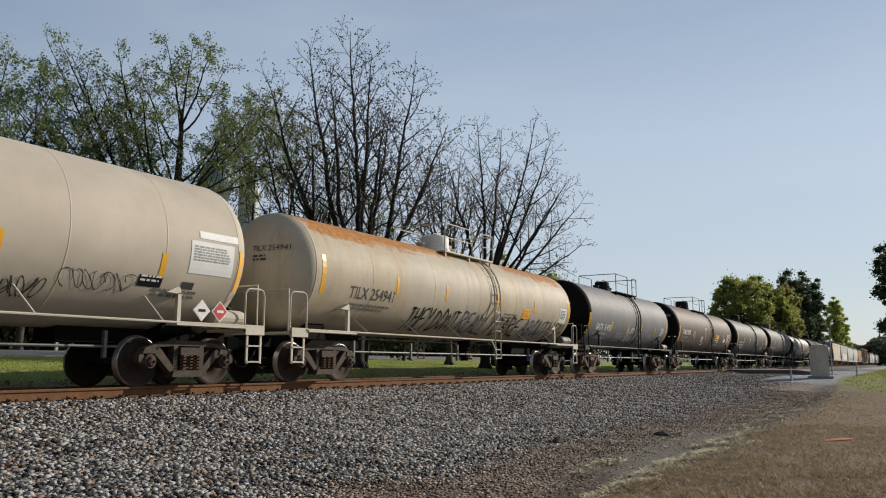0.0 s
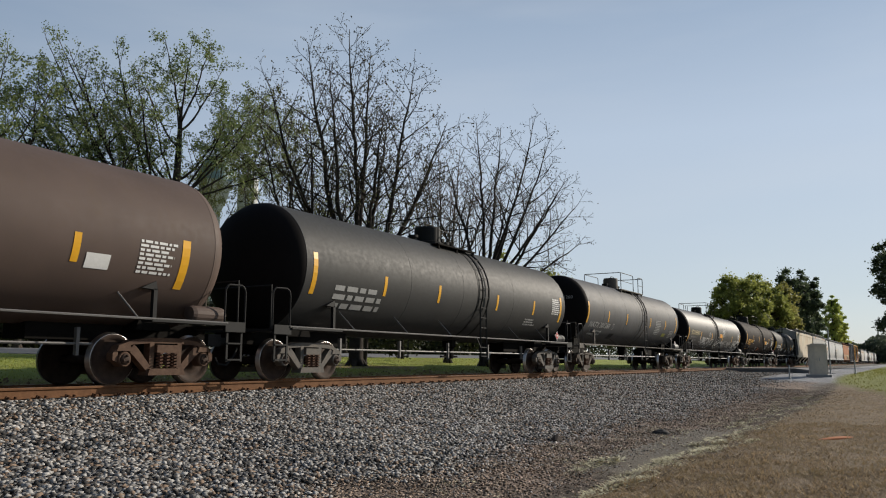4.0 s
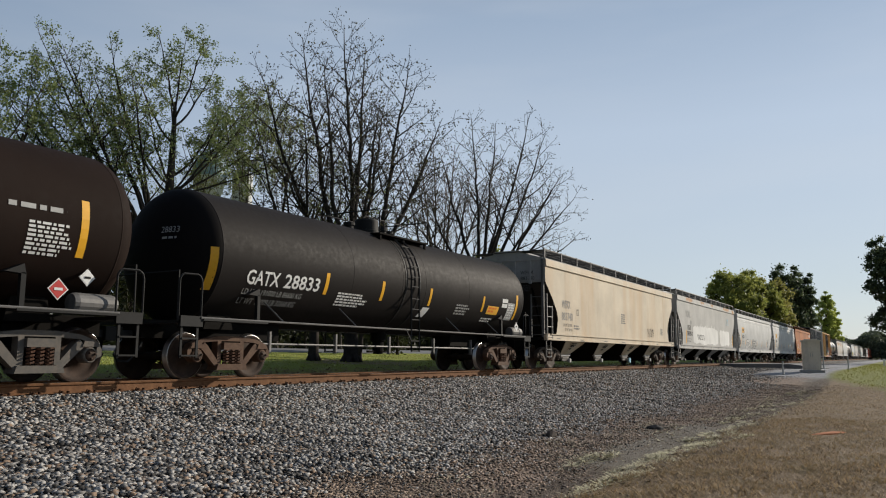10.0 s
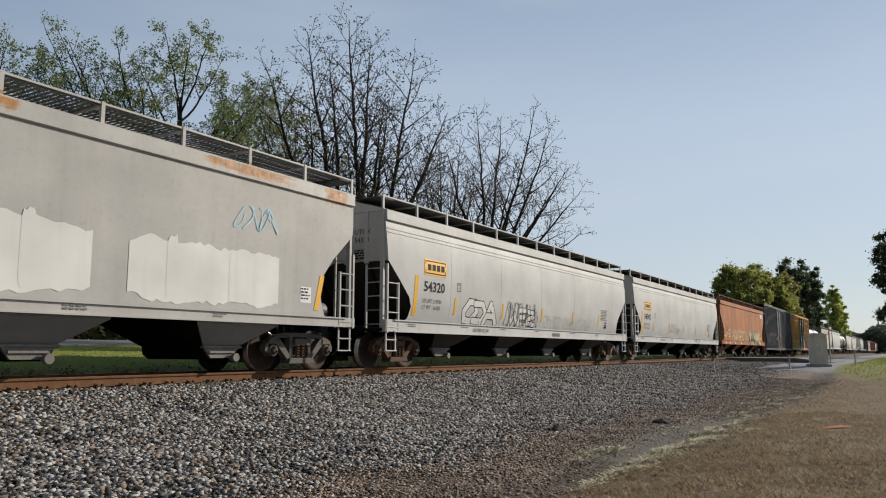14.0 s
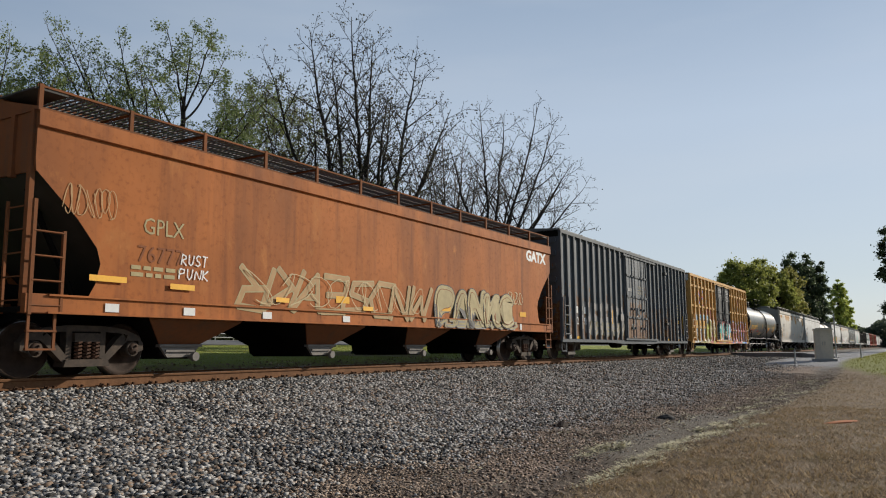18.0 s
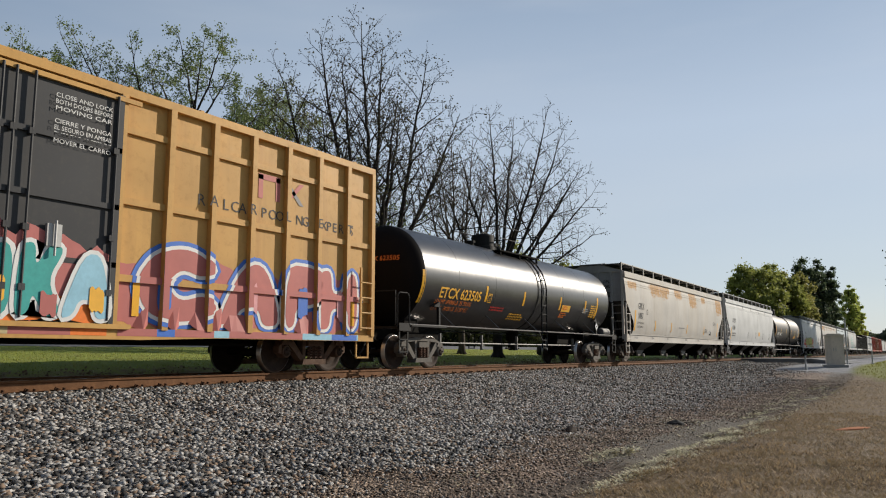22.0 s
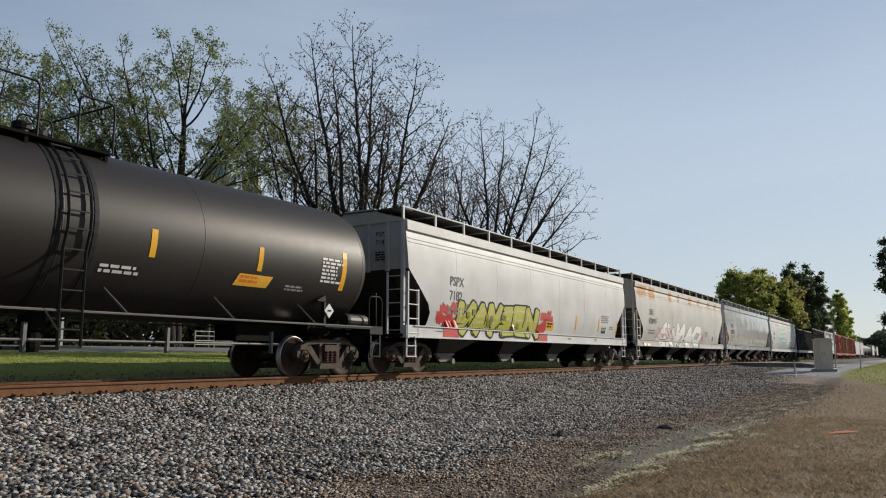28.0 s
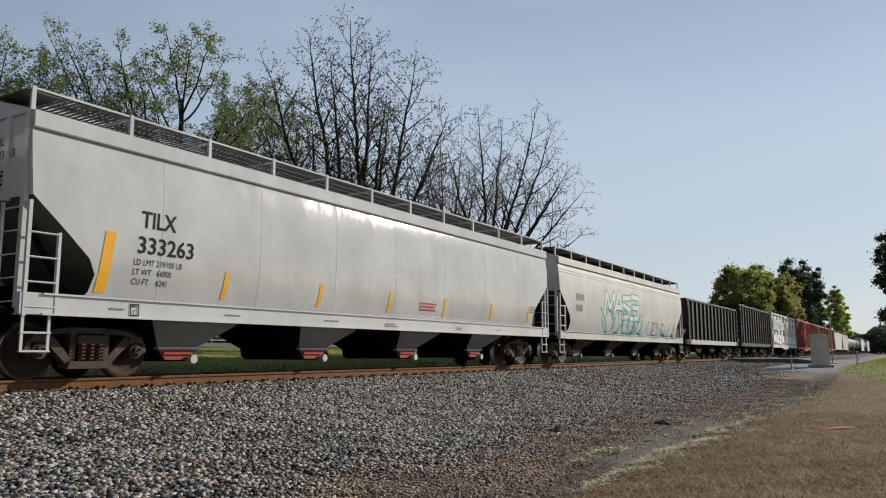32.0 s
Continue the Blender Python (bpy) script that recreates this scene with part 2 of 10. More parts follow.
class Build:
    """Gathers boxes, bars, tubes and prisms into one mesh."""

    def __init__(self):
        self.v, self.f = [], []

    def add(self, verts, faces):
        n = len(self.v)
        self.v += [tuple(p) for p in verts]
        self.f += [tuple(i + n for i in q) for q in faces]
        return self

    def box(self, x0, x1, y0, y1, z0, z1, ch=0.0):
        if ch <= 0:
            p = [(x, y, z) for x in (x0, x1) for y in (y0, y1) for z in (z0, z1)]
            return self.add(p, [(0, 1, 3, 2), (4, 6, 7, 5), (0, 4, 5, 1), (2, 3, 7, 6), (0, 2, 6, 4), (1, 5, 7, 3)])
        ring = [(y0 + ch, z0), (y1 - ch, z0), (y1, z0 + ch), (y1, z1 - ch), (y1 - ch, z1), (y0 + ch, z1), (y0, z1 - ch), (y0, z0 + ch)]
        return self.loft([[(x, y, z) for y, z in ring] for x in (x0, x1)])

    def loft(self, rings, closed=True, caps=True):
        k = len(rings[0])
        p = [q for r in rings for q in r]
        f = []
        for i in range(len(rings) - 1):
            for j in range(k if closed else k - 1):
                a, b = i * k + j, i * k + (j + 1) % k
                f.append((a, b, b + k, a + k))
        if caps and closed:
            f += [tuple(range(k))[::-1], tuple(range((len(rings) - 1) * k, len(rings) * k))]
        return self.add(p, f)

    def prism(self, poly, y0, y1):
        """A flat outline in x and z, thick from y0 to y1."""
        return self.loft([[(x, y, z) for x, z in poly] for y in (y0, y1)])

    def tube(self, pts, r, seg=6, caps=True):
        pts = [Vector(p) for p in pts]
        rings = []
        for i, p in enumerate(pts):
            d = (pts[min(i + 1, len(pts) - 1)] - pts[max(i - 1, 0)]).normalized()
            u = d.orthogonal().normalized() if i == 0 else (u - d * u.dot(d)).normalized()
            w = d.cross(u)
            rings.append([p + (u * math.cos(a) + w * math.sin(a)) * r for a in (2 * math.pi * k / seg for k in range(seg))])
        return self.loft(rings, True, caps)

    def lathe_y(self, prof, seg=24, x=0.0, z=0.0, y=0.0):
        """Turns (radius, y) pairs round an axis along y."""
        return self.loft([[(x + r * math.cos(a), y + h, z + r * math.sin(a)) for a in (2 * math.pi * k / seg for k in range(seg))] for r, h in prof])

    def lathe_x(self, prof, seg=48, y=0.0, z=0.0):
        return self.loft([[(h, y - r * math.cos(a), z + r * math.sin(a)) for a in (2 * math.pi * k / seg for k in range(seg))] for r, h in prof])

    def lathe_z(self, prof, seg=20, x=0.0, y=0.0):
        return self.loft([[(x + r * math.cos(a), y + r * math.sin(a), h) for a in (2 * math.pi * k / seg for k in range(seg))] for r, h in prof])

    def mesh(self, name="piece", smooth=False):
        return mesh_of(name, self.v, self.f, smooth)


def part(name, shape, material, parent, label="", m=None, smooth=False):
    """Links a Build or a mesh as ONE mesh object under a thing or a part."""
    me = shape.mesh(name, smooth) if isinstance(shape, Build) else shape
    if material and not me.materials:
        me.materials.append(material)
    ob = new(name, me)
    ob.parent = parent
    if m is not None:
        ob.matrix_basis = m
    if label:
        ob["label"] = label
    return ob


def thing(name, label, category, group="", m=None):
    ob = new(name)
    ob.empty_display_size = 0.2
    if m is not None:
        ob.matrix_basis = m
    return tagged(ob, label, category, group)


# ---- lettering and paint laid on surfaces ----
def on_mesh(name, pts, faces, surf, rise=0.0):
    """Lays points (u, w) on a side; rise lifts later strokes a little over earlier ones."""
    v = [surf(u, w) for u, w in pts]
    if rise:
        v = [(x, y - rise * i, z) for i, (x, y, z) in enumerate(v)]
    return mesh_of(name, v, faces)


GLYPHS = {}


def glyphs(text, size, bold=0.0):
    """Vertices (u, w) and faces of a line of text in the built-in font."""
    key = (text, round(bold / size, 4))
    if key not in GLYPHS:
        cu = bpy.data.curves.new("lettering", "FONT")
        cu.body, cu.size, cu.resolution_u, cu.offset = text, 1.0, 2, key[1] * .8
        ob = bpy.data.objects.new("lettering", cu)
        me = bpy.data.meshes.new_from_object(ob)
        GLYPHS[key] = ([(v.co.x, v.co.y) for v in me.vertices], [tuple(p.vertices) for p in me.polygons])
        bpy.data.objects.remove(ob)
        bpy.data.curves.remove(cu)
        bpy.data.meshes.remove(me)
    v, f = GLYPHS[key]
    return [(x * size, y * size) for x, y in v], f


def letter(parent, text, u, w, h, material, surf, wide=1.0, slant=0.0, bold=0.0, to=None):
    v, f = glyphs(text, h / 0.72, bold)
    if to is not None:
        wide = (to - u) / max(x for x, y in v)
    pts = [(u + x * wide + y * slant, w + y) for x, y in v]
    return part("lettering", on_mesh("lettering", pts, f, surf), material, parent)


def patch(parent, name, u0, u1, w0, w1, material, surf, lean=0.0, label="", n=6):
    pts = [(u0 + (u1 - u0) * i + lean * j / n, w0 + (w1 - w0) * j / n) for j in range(n + 1) for i in (0, 1)]
    f = [(2 * j, 2 * j + 1, 2 * j + 3, 2 * j + 2) for j in range(n)]
    return part(name, on_mesh(name, pts, f, surf), material, parent, label)


def bars(parent, u, w, width, rows, h, material, surf, seed=0, name="small_print", gap=1.7):
    """Lines of writing too small to read, as plain bars."""
    rnd = random.Random(seed)
    pts, f = [], []
    for r in range(rows):
        x, top = u, w - r * h * gap
        end = u + width * rnd.uniform(0.7, 1.0)
        while x < end:
            l = rnd.uniform(1.2, 4.0) * h
            n = len(pts)
            pts += [(x, top), (min(x + l, end), top), (min(x + l, end), top + h), (x, top + h)]
            f.append((n, n + 1, n + 2, n + 3))
            x += l + h * 0.8
    ob = part(name, on_mesh(name, pts, f, surf), material, parent)
    ob["kind"] = "stuff"
    return ob


def ribbon(pts, width):
    out, f = [], []
    for i, (x, y) in enumerate(pts):
        a, b = pts[max(i - 1, 0)], pts[min(i + 1, len(pts) - 1)]
        dx, dy = b[0] - a[0], b[1] - a[1]
        l = math.hypot(dx, dy) or 1
        wv = width * (0.75 + 0.25 * math.sin(i * 1.7))
        out += [(x - dy / l * wv / 2, y + dx / l * wv / 2), (x + dy / l * wv / 2, y - dx / l * wv / 2)]
        if i:
            k = 2 * i
            f.append((k - 2, k - 1, k + 1, k))
    return out, f


def scrawl(parent, u0, u1, w0, w1, strokes, width, material, surf, seed, name="spray_scrawl"):
    """Loose spray-can loops, with no letters to read."""
    rnd = random.Random(seed)
    pts, f = [], []
    for k in range(strokes):
        cx = u0 + (u1 - u0) * (k + 0.5) / strokes
        cw = (u1 - u0) / strokes
        a = rnd.uniform(0, 6.3)
        line = []
        fx, fy = rnd.uniform(0.7, 1.6), rnd.uniform(0.8, 1.7)
        for i in range(15):
            q = i / 14 * rnd.choice((5.0, 5.0, 5.2))
            line.append((cx + cw * 0.62 * math.sin(q * fx + a), (w0 + w1) / 2 + (w1 - w0) / 2 * math.sin(q * fy + a * 1.7)))
        p, g = ribbon(line, width)
        n = len(pts)
        pts += p
        f += [tuple(i + n for i in q) for q in g]
    ob = part(name, on_mesh(name, pts, f, surf, 4e-5), material, parent)
    ob["kind"] = "stuff"
    return ob


HAND = {
    "A": [[(0, 0), (.5, 1), (.95, 0)], [(.18, .4), (.8, .36)]], "B": [[(.03, 0), (.05, 1), (.65, .92), (.7, .65), (.05, .52), (.8, .42), (.85, .12), (.03, 0)]],
    "C": [[(.9, .85), (.5, 1), (.08, .65), (.1, .25), (.5, 0), (.95, .15)]], "D": [[(.05, 1), (0, 0), (.6, .08), (.95, .45), (.75, .85), (.05, 1)]],
    "E": [[(.9, 1), (.05, .97), (0, .02), (.95, 0)], [(.02, .52), (.75, .55)]], "H": [[(.05, 1), (0, 0)], [(.9, 1), (.95, 0)], [(0, .5), (.95, .55)]],
    "K": [[(.05, 1), (0, 0)], [(.9, 1), (.05, .45), (.95, 0)]], "L": [[(.08, 1), (0, .02), (.9, 0)]], "N": [[(0, 0), (.06, 1), (.85, .02), (.95, 1)]],
    "O": [[(.45, 1), (.08, .7), (.05, .25), (.45, 0), (.9, .25), (.92, .7), (.45, 1)]], "P": [[(.05, 0), (.1, 1), (.8, .9), (.8, .6), (.1, .5)]],
    "R": [[(0, 0), (.05, 1)], [(.05, 1), (.75, .92), (.8, .65), (.05, .48), (.95, 0)]], "S": [[(.9, .85), (.5, 1), (.1, .78), (.3, .55), (.75, .42), (.85, .15), (.45, 0), (.05, .12)]],
    "T": [[(0, 1), (1, .96)], [(.5, .98), (.46, 0)]], "U": [[(.05, 1), (.05, .25), (.4, 0), (.8, .2), (.9, 1)]], "Y": [[(0, 1), (.45, .5)], [(1, 1), (.35, 0)]],
    "I": [[(.5, 1), (.45, 0)]], "G": [[(.9, .85), (.5, 1), (.08, .6), (.2, .1), (.7, 0), (.92, .4), (.5, .42)]], "W": [[(0, 1), (.25, 0), (.5, .7), (.75, 0), (1, 1)]],
    "M": [[(0, 0), (.1, 1), (.5, .3), (.9, 1), (1, 0)]], "V": [[(0, 1), (.45, 0), (.95, 1)]],
    # hollow letters in one line, and an arrow
    "u": [[(.3, 1), (.05, .2), (.2, 0), (.7, .03), (1, .35), (.95, .9), (.7, 1), (.6, .5), (.42, .4), (.45, .85), (.3, 1)]],
    "r": [[(0, 0), (.3, .85), (.7, 1), (1, .9), (.75, .6), (.95, .35), (.5, .45), (.35, 0), (0, 0)]],
    "b": [[(0, .2), (.2, .45), (.25, 1), (.55, .9), (.6, .5), (1, .6), (.95, .15), (.5, 0), (0, .2)], [(.3, .2), (.55, .75), (.85, .55), (.3, .2)], [(.1, .3), (.45, .2)]],
    ">": [[(0, .5), (1, .5)], [(.5, .9), (1, .5), (.45, .15)]],
}


def hand(parent, text, u0, u1, w0, w1, width, material, surf, seed=1, slant=.08, loose=.05, name="sprayed_writing"):
    """Words painted by hand in single brush or spray strokes."""
    rnd = random.Random(seed)
    step = (u1 - u0) / len(text)
    pts, f = [], []
    for k, c in enumerate(text):
        if c == " ":
            continue
        wob, up = rnd.uniform(.72, .86) * step, rnd.uniform(-loose, loose) * (w1 - w0)
        for line in HAND[c]:
            line = [(x + rnd.uniform(-loose, loose), y + rnd.uniform(-loose, loose)) for x, y in line]
            fine = [line[0]]
            for (ax, ay), (bx, by) in zip(line, line[1:]):
                fine += [(ax + (bx - ax) * q / 4, ay + (by - ay) * q / 4) for q in (1, 2, 3, 4)]
            if len(line) > 3:
                fine = [fine[0]] + [tuple((p[i] + 2 * q[i] + r[i]) / 4 for i in (0, 1)) for p, q, r in zip(fine, fine[1:], fine[2:])] + [fine[-1]]
            p, g = ribbon([(u0 + k * step + x * wob + y * slant * (w1 - w0), w0 + up + y * (w1 - w0)) for x, y in fine], width)
            n = len(pts)
            pts += p
            f += [tuple(i + n for i in q) for q in g]
    ob = part(name, on_mesh(name, pts, f, surf, 4e-5), material, parent)
    ob["kind"] = "stuff"
    return ob


def chunk(rnd, x, w, y0, y1):
    """The outline of one fat spray-painted shape."""
    h, s = y1 - y0, rnd.uniform(-0.12, 0.25) * w
    top = [(x + s + rnd.uniform(-.08, .1) * w, y1 + rnd.uniform(-.1, .06) * h), (x + w * 0.45 + s, y1 + rnd.uniform(-.16, .05) * h),
           (x + w * rnd.uniform(0.9, 1.08) + s, y1 + rnd.uniform(-.12, .06) * h)]
    right = [(x + w * rnd.uniform(0.78, 1.0), y0 + h * rnd.uniform(0.5, 0.62)), (x + w * rnd.uniform(0.95, 1.12), y0 + h * 0.25)]
    bot = [(x + w * rnd.uniform(0.85, 1.05), y0), (x + w * 0.55, y0 + h * rnd.uniform(0.05, 0.2)), (x - w * rnd.uniform(0, 0.08), y0 + h * rnd.uniform(-.05, .05))]
    left = [(x + w * rnd.uniform(-0.02, 0.16), y0 + h * rnd.uniform(0.4, 0.55))]
    return top + right + bot + left


def graffiti(parent, u0, u1, w0, w1, n, fill, edge, surf_at, seed, holes=None, rim=0.05):
    """A row of fat overlapping shapes with dark outlines and small inner marks; surf_at(lift) gives the surface."""
    rnd = random.Random(seed)
    step = (u1 - u0) / n
    fp, ff, ep, ef, hp, hf = [], [], [], [], [], []
    for k in range(n):
        y0, y1 = w0 + rnd.uniform(0, .12) * (w1 - w0), w1 - rnd.uniform(0, .18) * (w1 - w0)
        o = chunk(rnd, u0 + k * step, step * 0.98, y0, y1)
        for _ in range(2):
            o = [((p[0] * q + r[0] * (1 - q)), (p[1] * q + r[1] * (1 - q))) for p, r in zip(o, o[1:] + o[:1]) for q in (.75, .25)]
        cx, cy = sum(p[0] for p in o) / len(o), sum(p[1] for p in o) / len(o)
        m = len(fp)
        fp += [(cx, cy)] + o
        ff += [(m, m + 1 + i, m + 1 + (i + 1) % len(o)) for i in range(len(o))]
        p, g = ribbon(o + [o[0]], rim)
        m = len(ep)
        ep += p
        ef += [tuple(i + m for i in q) for q in g]
        for _ in range(3):
            hx, hy = cx + rnd.uniform(-.25, .25) * step, cy + rnd.uniform(-.32, .32) * (y1 - y0)
            a, b = rnd.uniform(.03, .08) * step, rnd.uniform(.08, .2) * (y1 - y0)
            m = len(hp)
            hp += [(hx - a, hy - b), (hx + a * .2, hy - b * .8), (hx + a * 1.3, hy + b), (hx + a * .2, hy + b * .7)]
            hf.append((m, m + 1, m + 2, m + 3))
    for nm, p_, f_, lift, mt in (("sprayed_fill", fp, ff, 0.005, fill), ("sprayed_outline", ep, ef, 0.009, edge), ("sprayed_mark", hp, hf, 0.012, holes or edge)):
        part(nm, on_mesh(nm, p_, f_, surf_at(lift)), mt, parent)["kind"] = "stuff"


def blotch(parent, name, u0, u1, w0, w1, material, surf, seed, rough=0.12, label="", steps=26):
    """A ragged-edged painted or rusted patch."""
    rnd = random.Random(seed)
    top, bot = [], []
    a, b = 0.0, 0.0
    for i in range(steps + 1):
        a = a * 0.6 + rnd.uniform(-1, 1) * rough * (w1 - w0)
        b = b * 0.5 + rnd.uniform(-1, 1) * rough * (w1 - w0)
        x = u0 + (u1 - u0) * i / steps
        end = min(i, steps - i) / steps * 10
        pinch = min(1.0, 0.82 + 0.18 * end)
        mid = (w0 + w1) / 2
        top.append((x, mid + (w1 + a - mid) * pinch))
        bot.append((x, mid + (w0 + b - mid) * pinch))
    pts, f = [], []
    for i in range(steps + 1):
        for j in range(4):
            t = j / 3
            pts.append((top[i][0], bot[i][1] * (1 - t) + top[i][1] * t))
        if i:
            k = 4 * i
            f += [(k - 4 + j, k + j, k + j + 1, k - 3 + j) for j in range(3)]
    return part(name, on_mesh(name, pts, f, surf), material, parent, label)



FORMS = {
    "n": [[(.05, 0), (.1, 1)], [(.1, 1), (.8, 0)], [(.8, 0), (.9, 1)]],
    "a": [[(0, 0), (.45, 1)], [(.45, 1), (.95, 0)], [(.2, .38), (.75, .38)]],
    "m": [[(0, 0), (.12, 1)], [(.12, 1), (.48, .3)], [(.48, .3), (.85, 1)], [(.85, 1), (1, 0)]],
    "s": [[(.9, .95), (.15, .9)], [(.15, .9), (.1, .6)], [(.1, .6), (.85, .42)], [(.85, .42), (.85, .1)], [(.85, .1), (.05, .03)]],
    "e": [[(.1, 0), (.1, 1)], [(.1, .97), (.9, 1)], [(.1, .5), (.75, .52)], [(.1, .03), (.95, 0)]],
    "c": [[(.9, .95), (.3, .95)], [(.3, .95), (.05, .5)], [(.05, .5), (.3, .05)], [(.3, .05), (.95, .08)]],
    "r": [[(.1, 0), (.15, 1)], [(.15, .97), (.8, .9)], [(.8, .9), (.75, .5)], [(.75, .5), (.15, .45)], [(.4, .45), (.95, 0)]],
    "o": [[(.3, 1), (.05, .5)], [(.05, .5), (.3, 0)], [(.3, 0), (.75, .05)], [(.75, .05), (.95, .5)], [(.95, .5), (.7, 1)], [(.7, 1), (.3, 1)]],
    "h": [[(.1, 0), (.12, 1)], [(.12, .5), (.85, .52)], [(.88, 0), (.9, 1)]],
    "k": [[(.1, 0), (.1, 1)], [(.9, 1), (.15, .48)], [(.3, .55), (.95, 0)]],
}


def slices(poly, cuts):
    """Cuts a flat outline into level strips, so that it bends with the side it lies on."""
    out, rest = [], poly
    for c in cuts:
        low, high = [], []
        for (ax, ay), (bx, by) in zip(rest, rest[1:] + rest[:1]):
            (low if ay < c else high).append((ax, ay))
            if (ay < c) != (by < c):
                q = (c - ay) / (by - ay)
                low.append((ax + (bx - ax) * q, c))
                high.append((ax + (bx - ax) * q, c))
        if len(low) > 2:
            out.append((low, c))
        rest = high
        if len(rest) < 3:
            return out
    return out + [(rest, 99.0)]


def throw_up(parent, u0, u1, w0, w1, forms, fill, edge, surf_at, seed, fat=.16, rim=.05, lean=.12, glint=None, floor=0.0, wild=.6):
    """Fat sprayed strokes with dark rims, in a row; too wild to read. Below floor they go on over the sill."""
    rnd = random.Random(seed)
    n = len(forms)
    step = (u1 - u0) / n
    layers = [("sprayed_outline", edge, fat + 2 * rim, 0.0), ("sprayed_fill", fill, fat, .0009)]
    if glint:
        layers.append(("sprayed_mark", glint, fat * .18, .0016))
    lines = []
    for k, c in enumerate(forms):
        y0, y1 = w0 + rnd.uniform(0, .1) * (w1 - w0), w1 - rnd.uniform(0, .14) * (w1 - w0)
        tilt, wd = rnd.uniform(-.16, .2), step * rnd.uniform(1.0, 1.22)
        flip, over = rnd.random() < wild, rnd.random() < wild * .66
        for (ax, ay), (bx, by) in FORMS[c]:
            if flip:
                ax, bx = 1 - ax, 1 - bx
            if over:
                ay, by = 1 - ay, 1 - by
            lines.append((k, *(tuple((u0 + k * step + q * wd + (r * lean + tilt * r) * wd, y0 + r * (y1 - y0)) for q, r in ((ax, ay), (bx, by))))))
    cuts = sorted([floor] + [floor + .16 + .19 * q for q in range(12)] if floor else [w0 + .17 * q for q in range(14)])
    for nm, mt, wv, lift in layers:
        pts, f = [], []
        for i, (k, (ax, ay), (bx, by)) in enumerate(lines):
            l = math.hypot(bx - ax, by - ay)
            dx, dy = (bx - ax) / l, (by - ay) / l
            e = wv * .42
            h = wv / 2
            ring = [(ax + dx * q - dy * h * s, ay + dy * q + dx * h * s)
                    for q, s in ((-e, -.62), (-e * .55, -1), (l + e * .55, -1), (l + e, -.62), (l + e, .62), (l + e * .55, 1), (-e * .55, 1), (-e, .62))]
            for strip, top in slices(ring, cuts):
                m = len(pts)
                for u, w in strip:
                    if floor:
                        w = min(w, floor - .035) if top == floor else max(w, floor)
                    pts.append(surf_at(.003 + lift + k * .0024 + i * .00003)(u, w))
                f.append(tuple(range(m, len(pts))))
        part(nm, mesh_of(nm, pts, f), mt, parent)["kind"] = "stuff"
# ---- the ground, in one sheet to the horizon ----
BODY = {
    "c": [(.95, .75), (.6, 1), (.2, .9), (0, .5), (.15, .1), (.55, 0), (1, .2), (.8, .4), (.5, .28), (.33, .5), (.5, .72), (.75, .62)],
    "a": [(0, 0), (.25, .05), (.35, .3), (.62, .3), (.7, 0), (1, .05), (.72, 1), (.35, 1)],
    "p": [(.05, 0), (.35, 0), (.38, .35), (.85, .4), (1, .75), (.8, 1), (.1, 1)],
    "h": [(0, 0), (.3, 0), (.33, .35), (.65, .38), (.68, 0), (1, .05), (.95, 1), (.65, .95), (.62, .62), (.34, .6), (.3, 1), (.02, .95)],
    "k": [(0, 0), (.3, .05), (.35, .35), (.65, 0), (1, .08), (.62, .5), (.95, .95), (.6, 1), (.35, .65), (.3, 1), (0, .95)],
    "n": [(0, 0), (.28, 0), (.32, .55), (.65, 0), (1, .05), (.97, 1), (.68, 1), (.65, .5), (.35, 1), (.02, 1)],
}


def clip_poly(poly, axis, lo, hi):
    """The part of a polygon between two lines across u (axis 0) or w (axis 1)."""
    for bound, sign in ((lo, 1), (hi, -1)):
        out = []
        for a, b in zip(poly, poly[1:] + poly[:1]):
            da, db = sign * (a[axis] - bound), sign * (b[axis] - bound)
            if da >= 0:
                out.append(a)
            if da * db < 0:
                q = da / (da - db)
                out.append((a[0] + (b[0] - a[0]) * q, a[1] + (b[1] - a[1]) * q))
        poly = out
        if len(poly) < 3:
            return []
    return poly


def bubble(parent, form, u0, u1, w0, w1, coats, surf_at, lift=.01, lean=.06, raised=(), name="sprayed_letter"):
    """A fat sprayed letter: coats = (spread, material) from the back one forward; raised = (axis, low, high, depth) of ribs that carry the paint too."""
    line = [(x, y) for x, y in BODY[form]]
    for _ in range(2):
        line = [p for a, b in zip(line, line[1:] + line[:1]) for p in ((a[0] * .78 + b[0] * .22, a[1] * .78 + b[1] * .22), (a[0] * .22 + b[0] * .78, a[1] * .22 + b[1] * .78))]
    line = [(u0 + x * (u1 - u0) + y * lean, w0 + y * (w1 - w0)) for x, y in line]
    turn_ = sum(a[0] * b[1] - a[1] * b[0] for a, b in zip(line, line[1:] + line[:1]))
    for k, (grow, mt) in enumerate(coats):
        poly = []
        for a, p, b in zip(line[-1:] + line[:-1], line, line[1:] + line[:1]):
            dx, dy = b[0] - a[0], b[1] - a[1]
            q = math.hypot(dx, dy) or 1
            g = grow * (1 if turn_ > 0 else -1) / q
            poly.append((p[0] + dy * g, max(p[1] - dx * g, .86)))
        faces = [(poly, lift + k * .004)]
        for axis, lo, hi, depth in raised:
            cut = clip_poly(poly, axis, lo, hi)
            if cut:
                faces.append((cut, depth + .004 + k * .003))
        for pts, up in faces:
            part(name, on_mesh(name, pts, [tuple(range(len(pts)))], surf_at(up)), mt, parent)


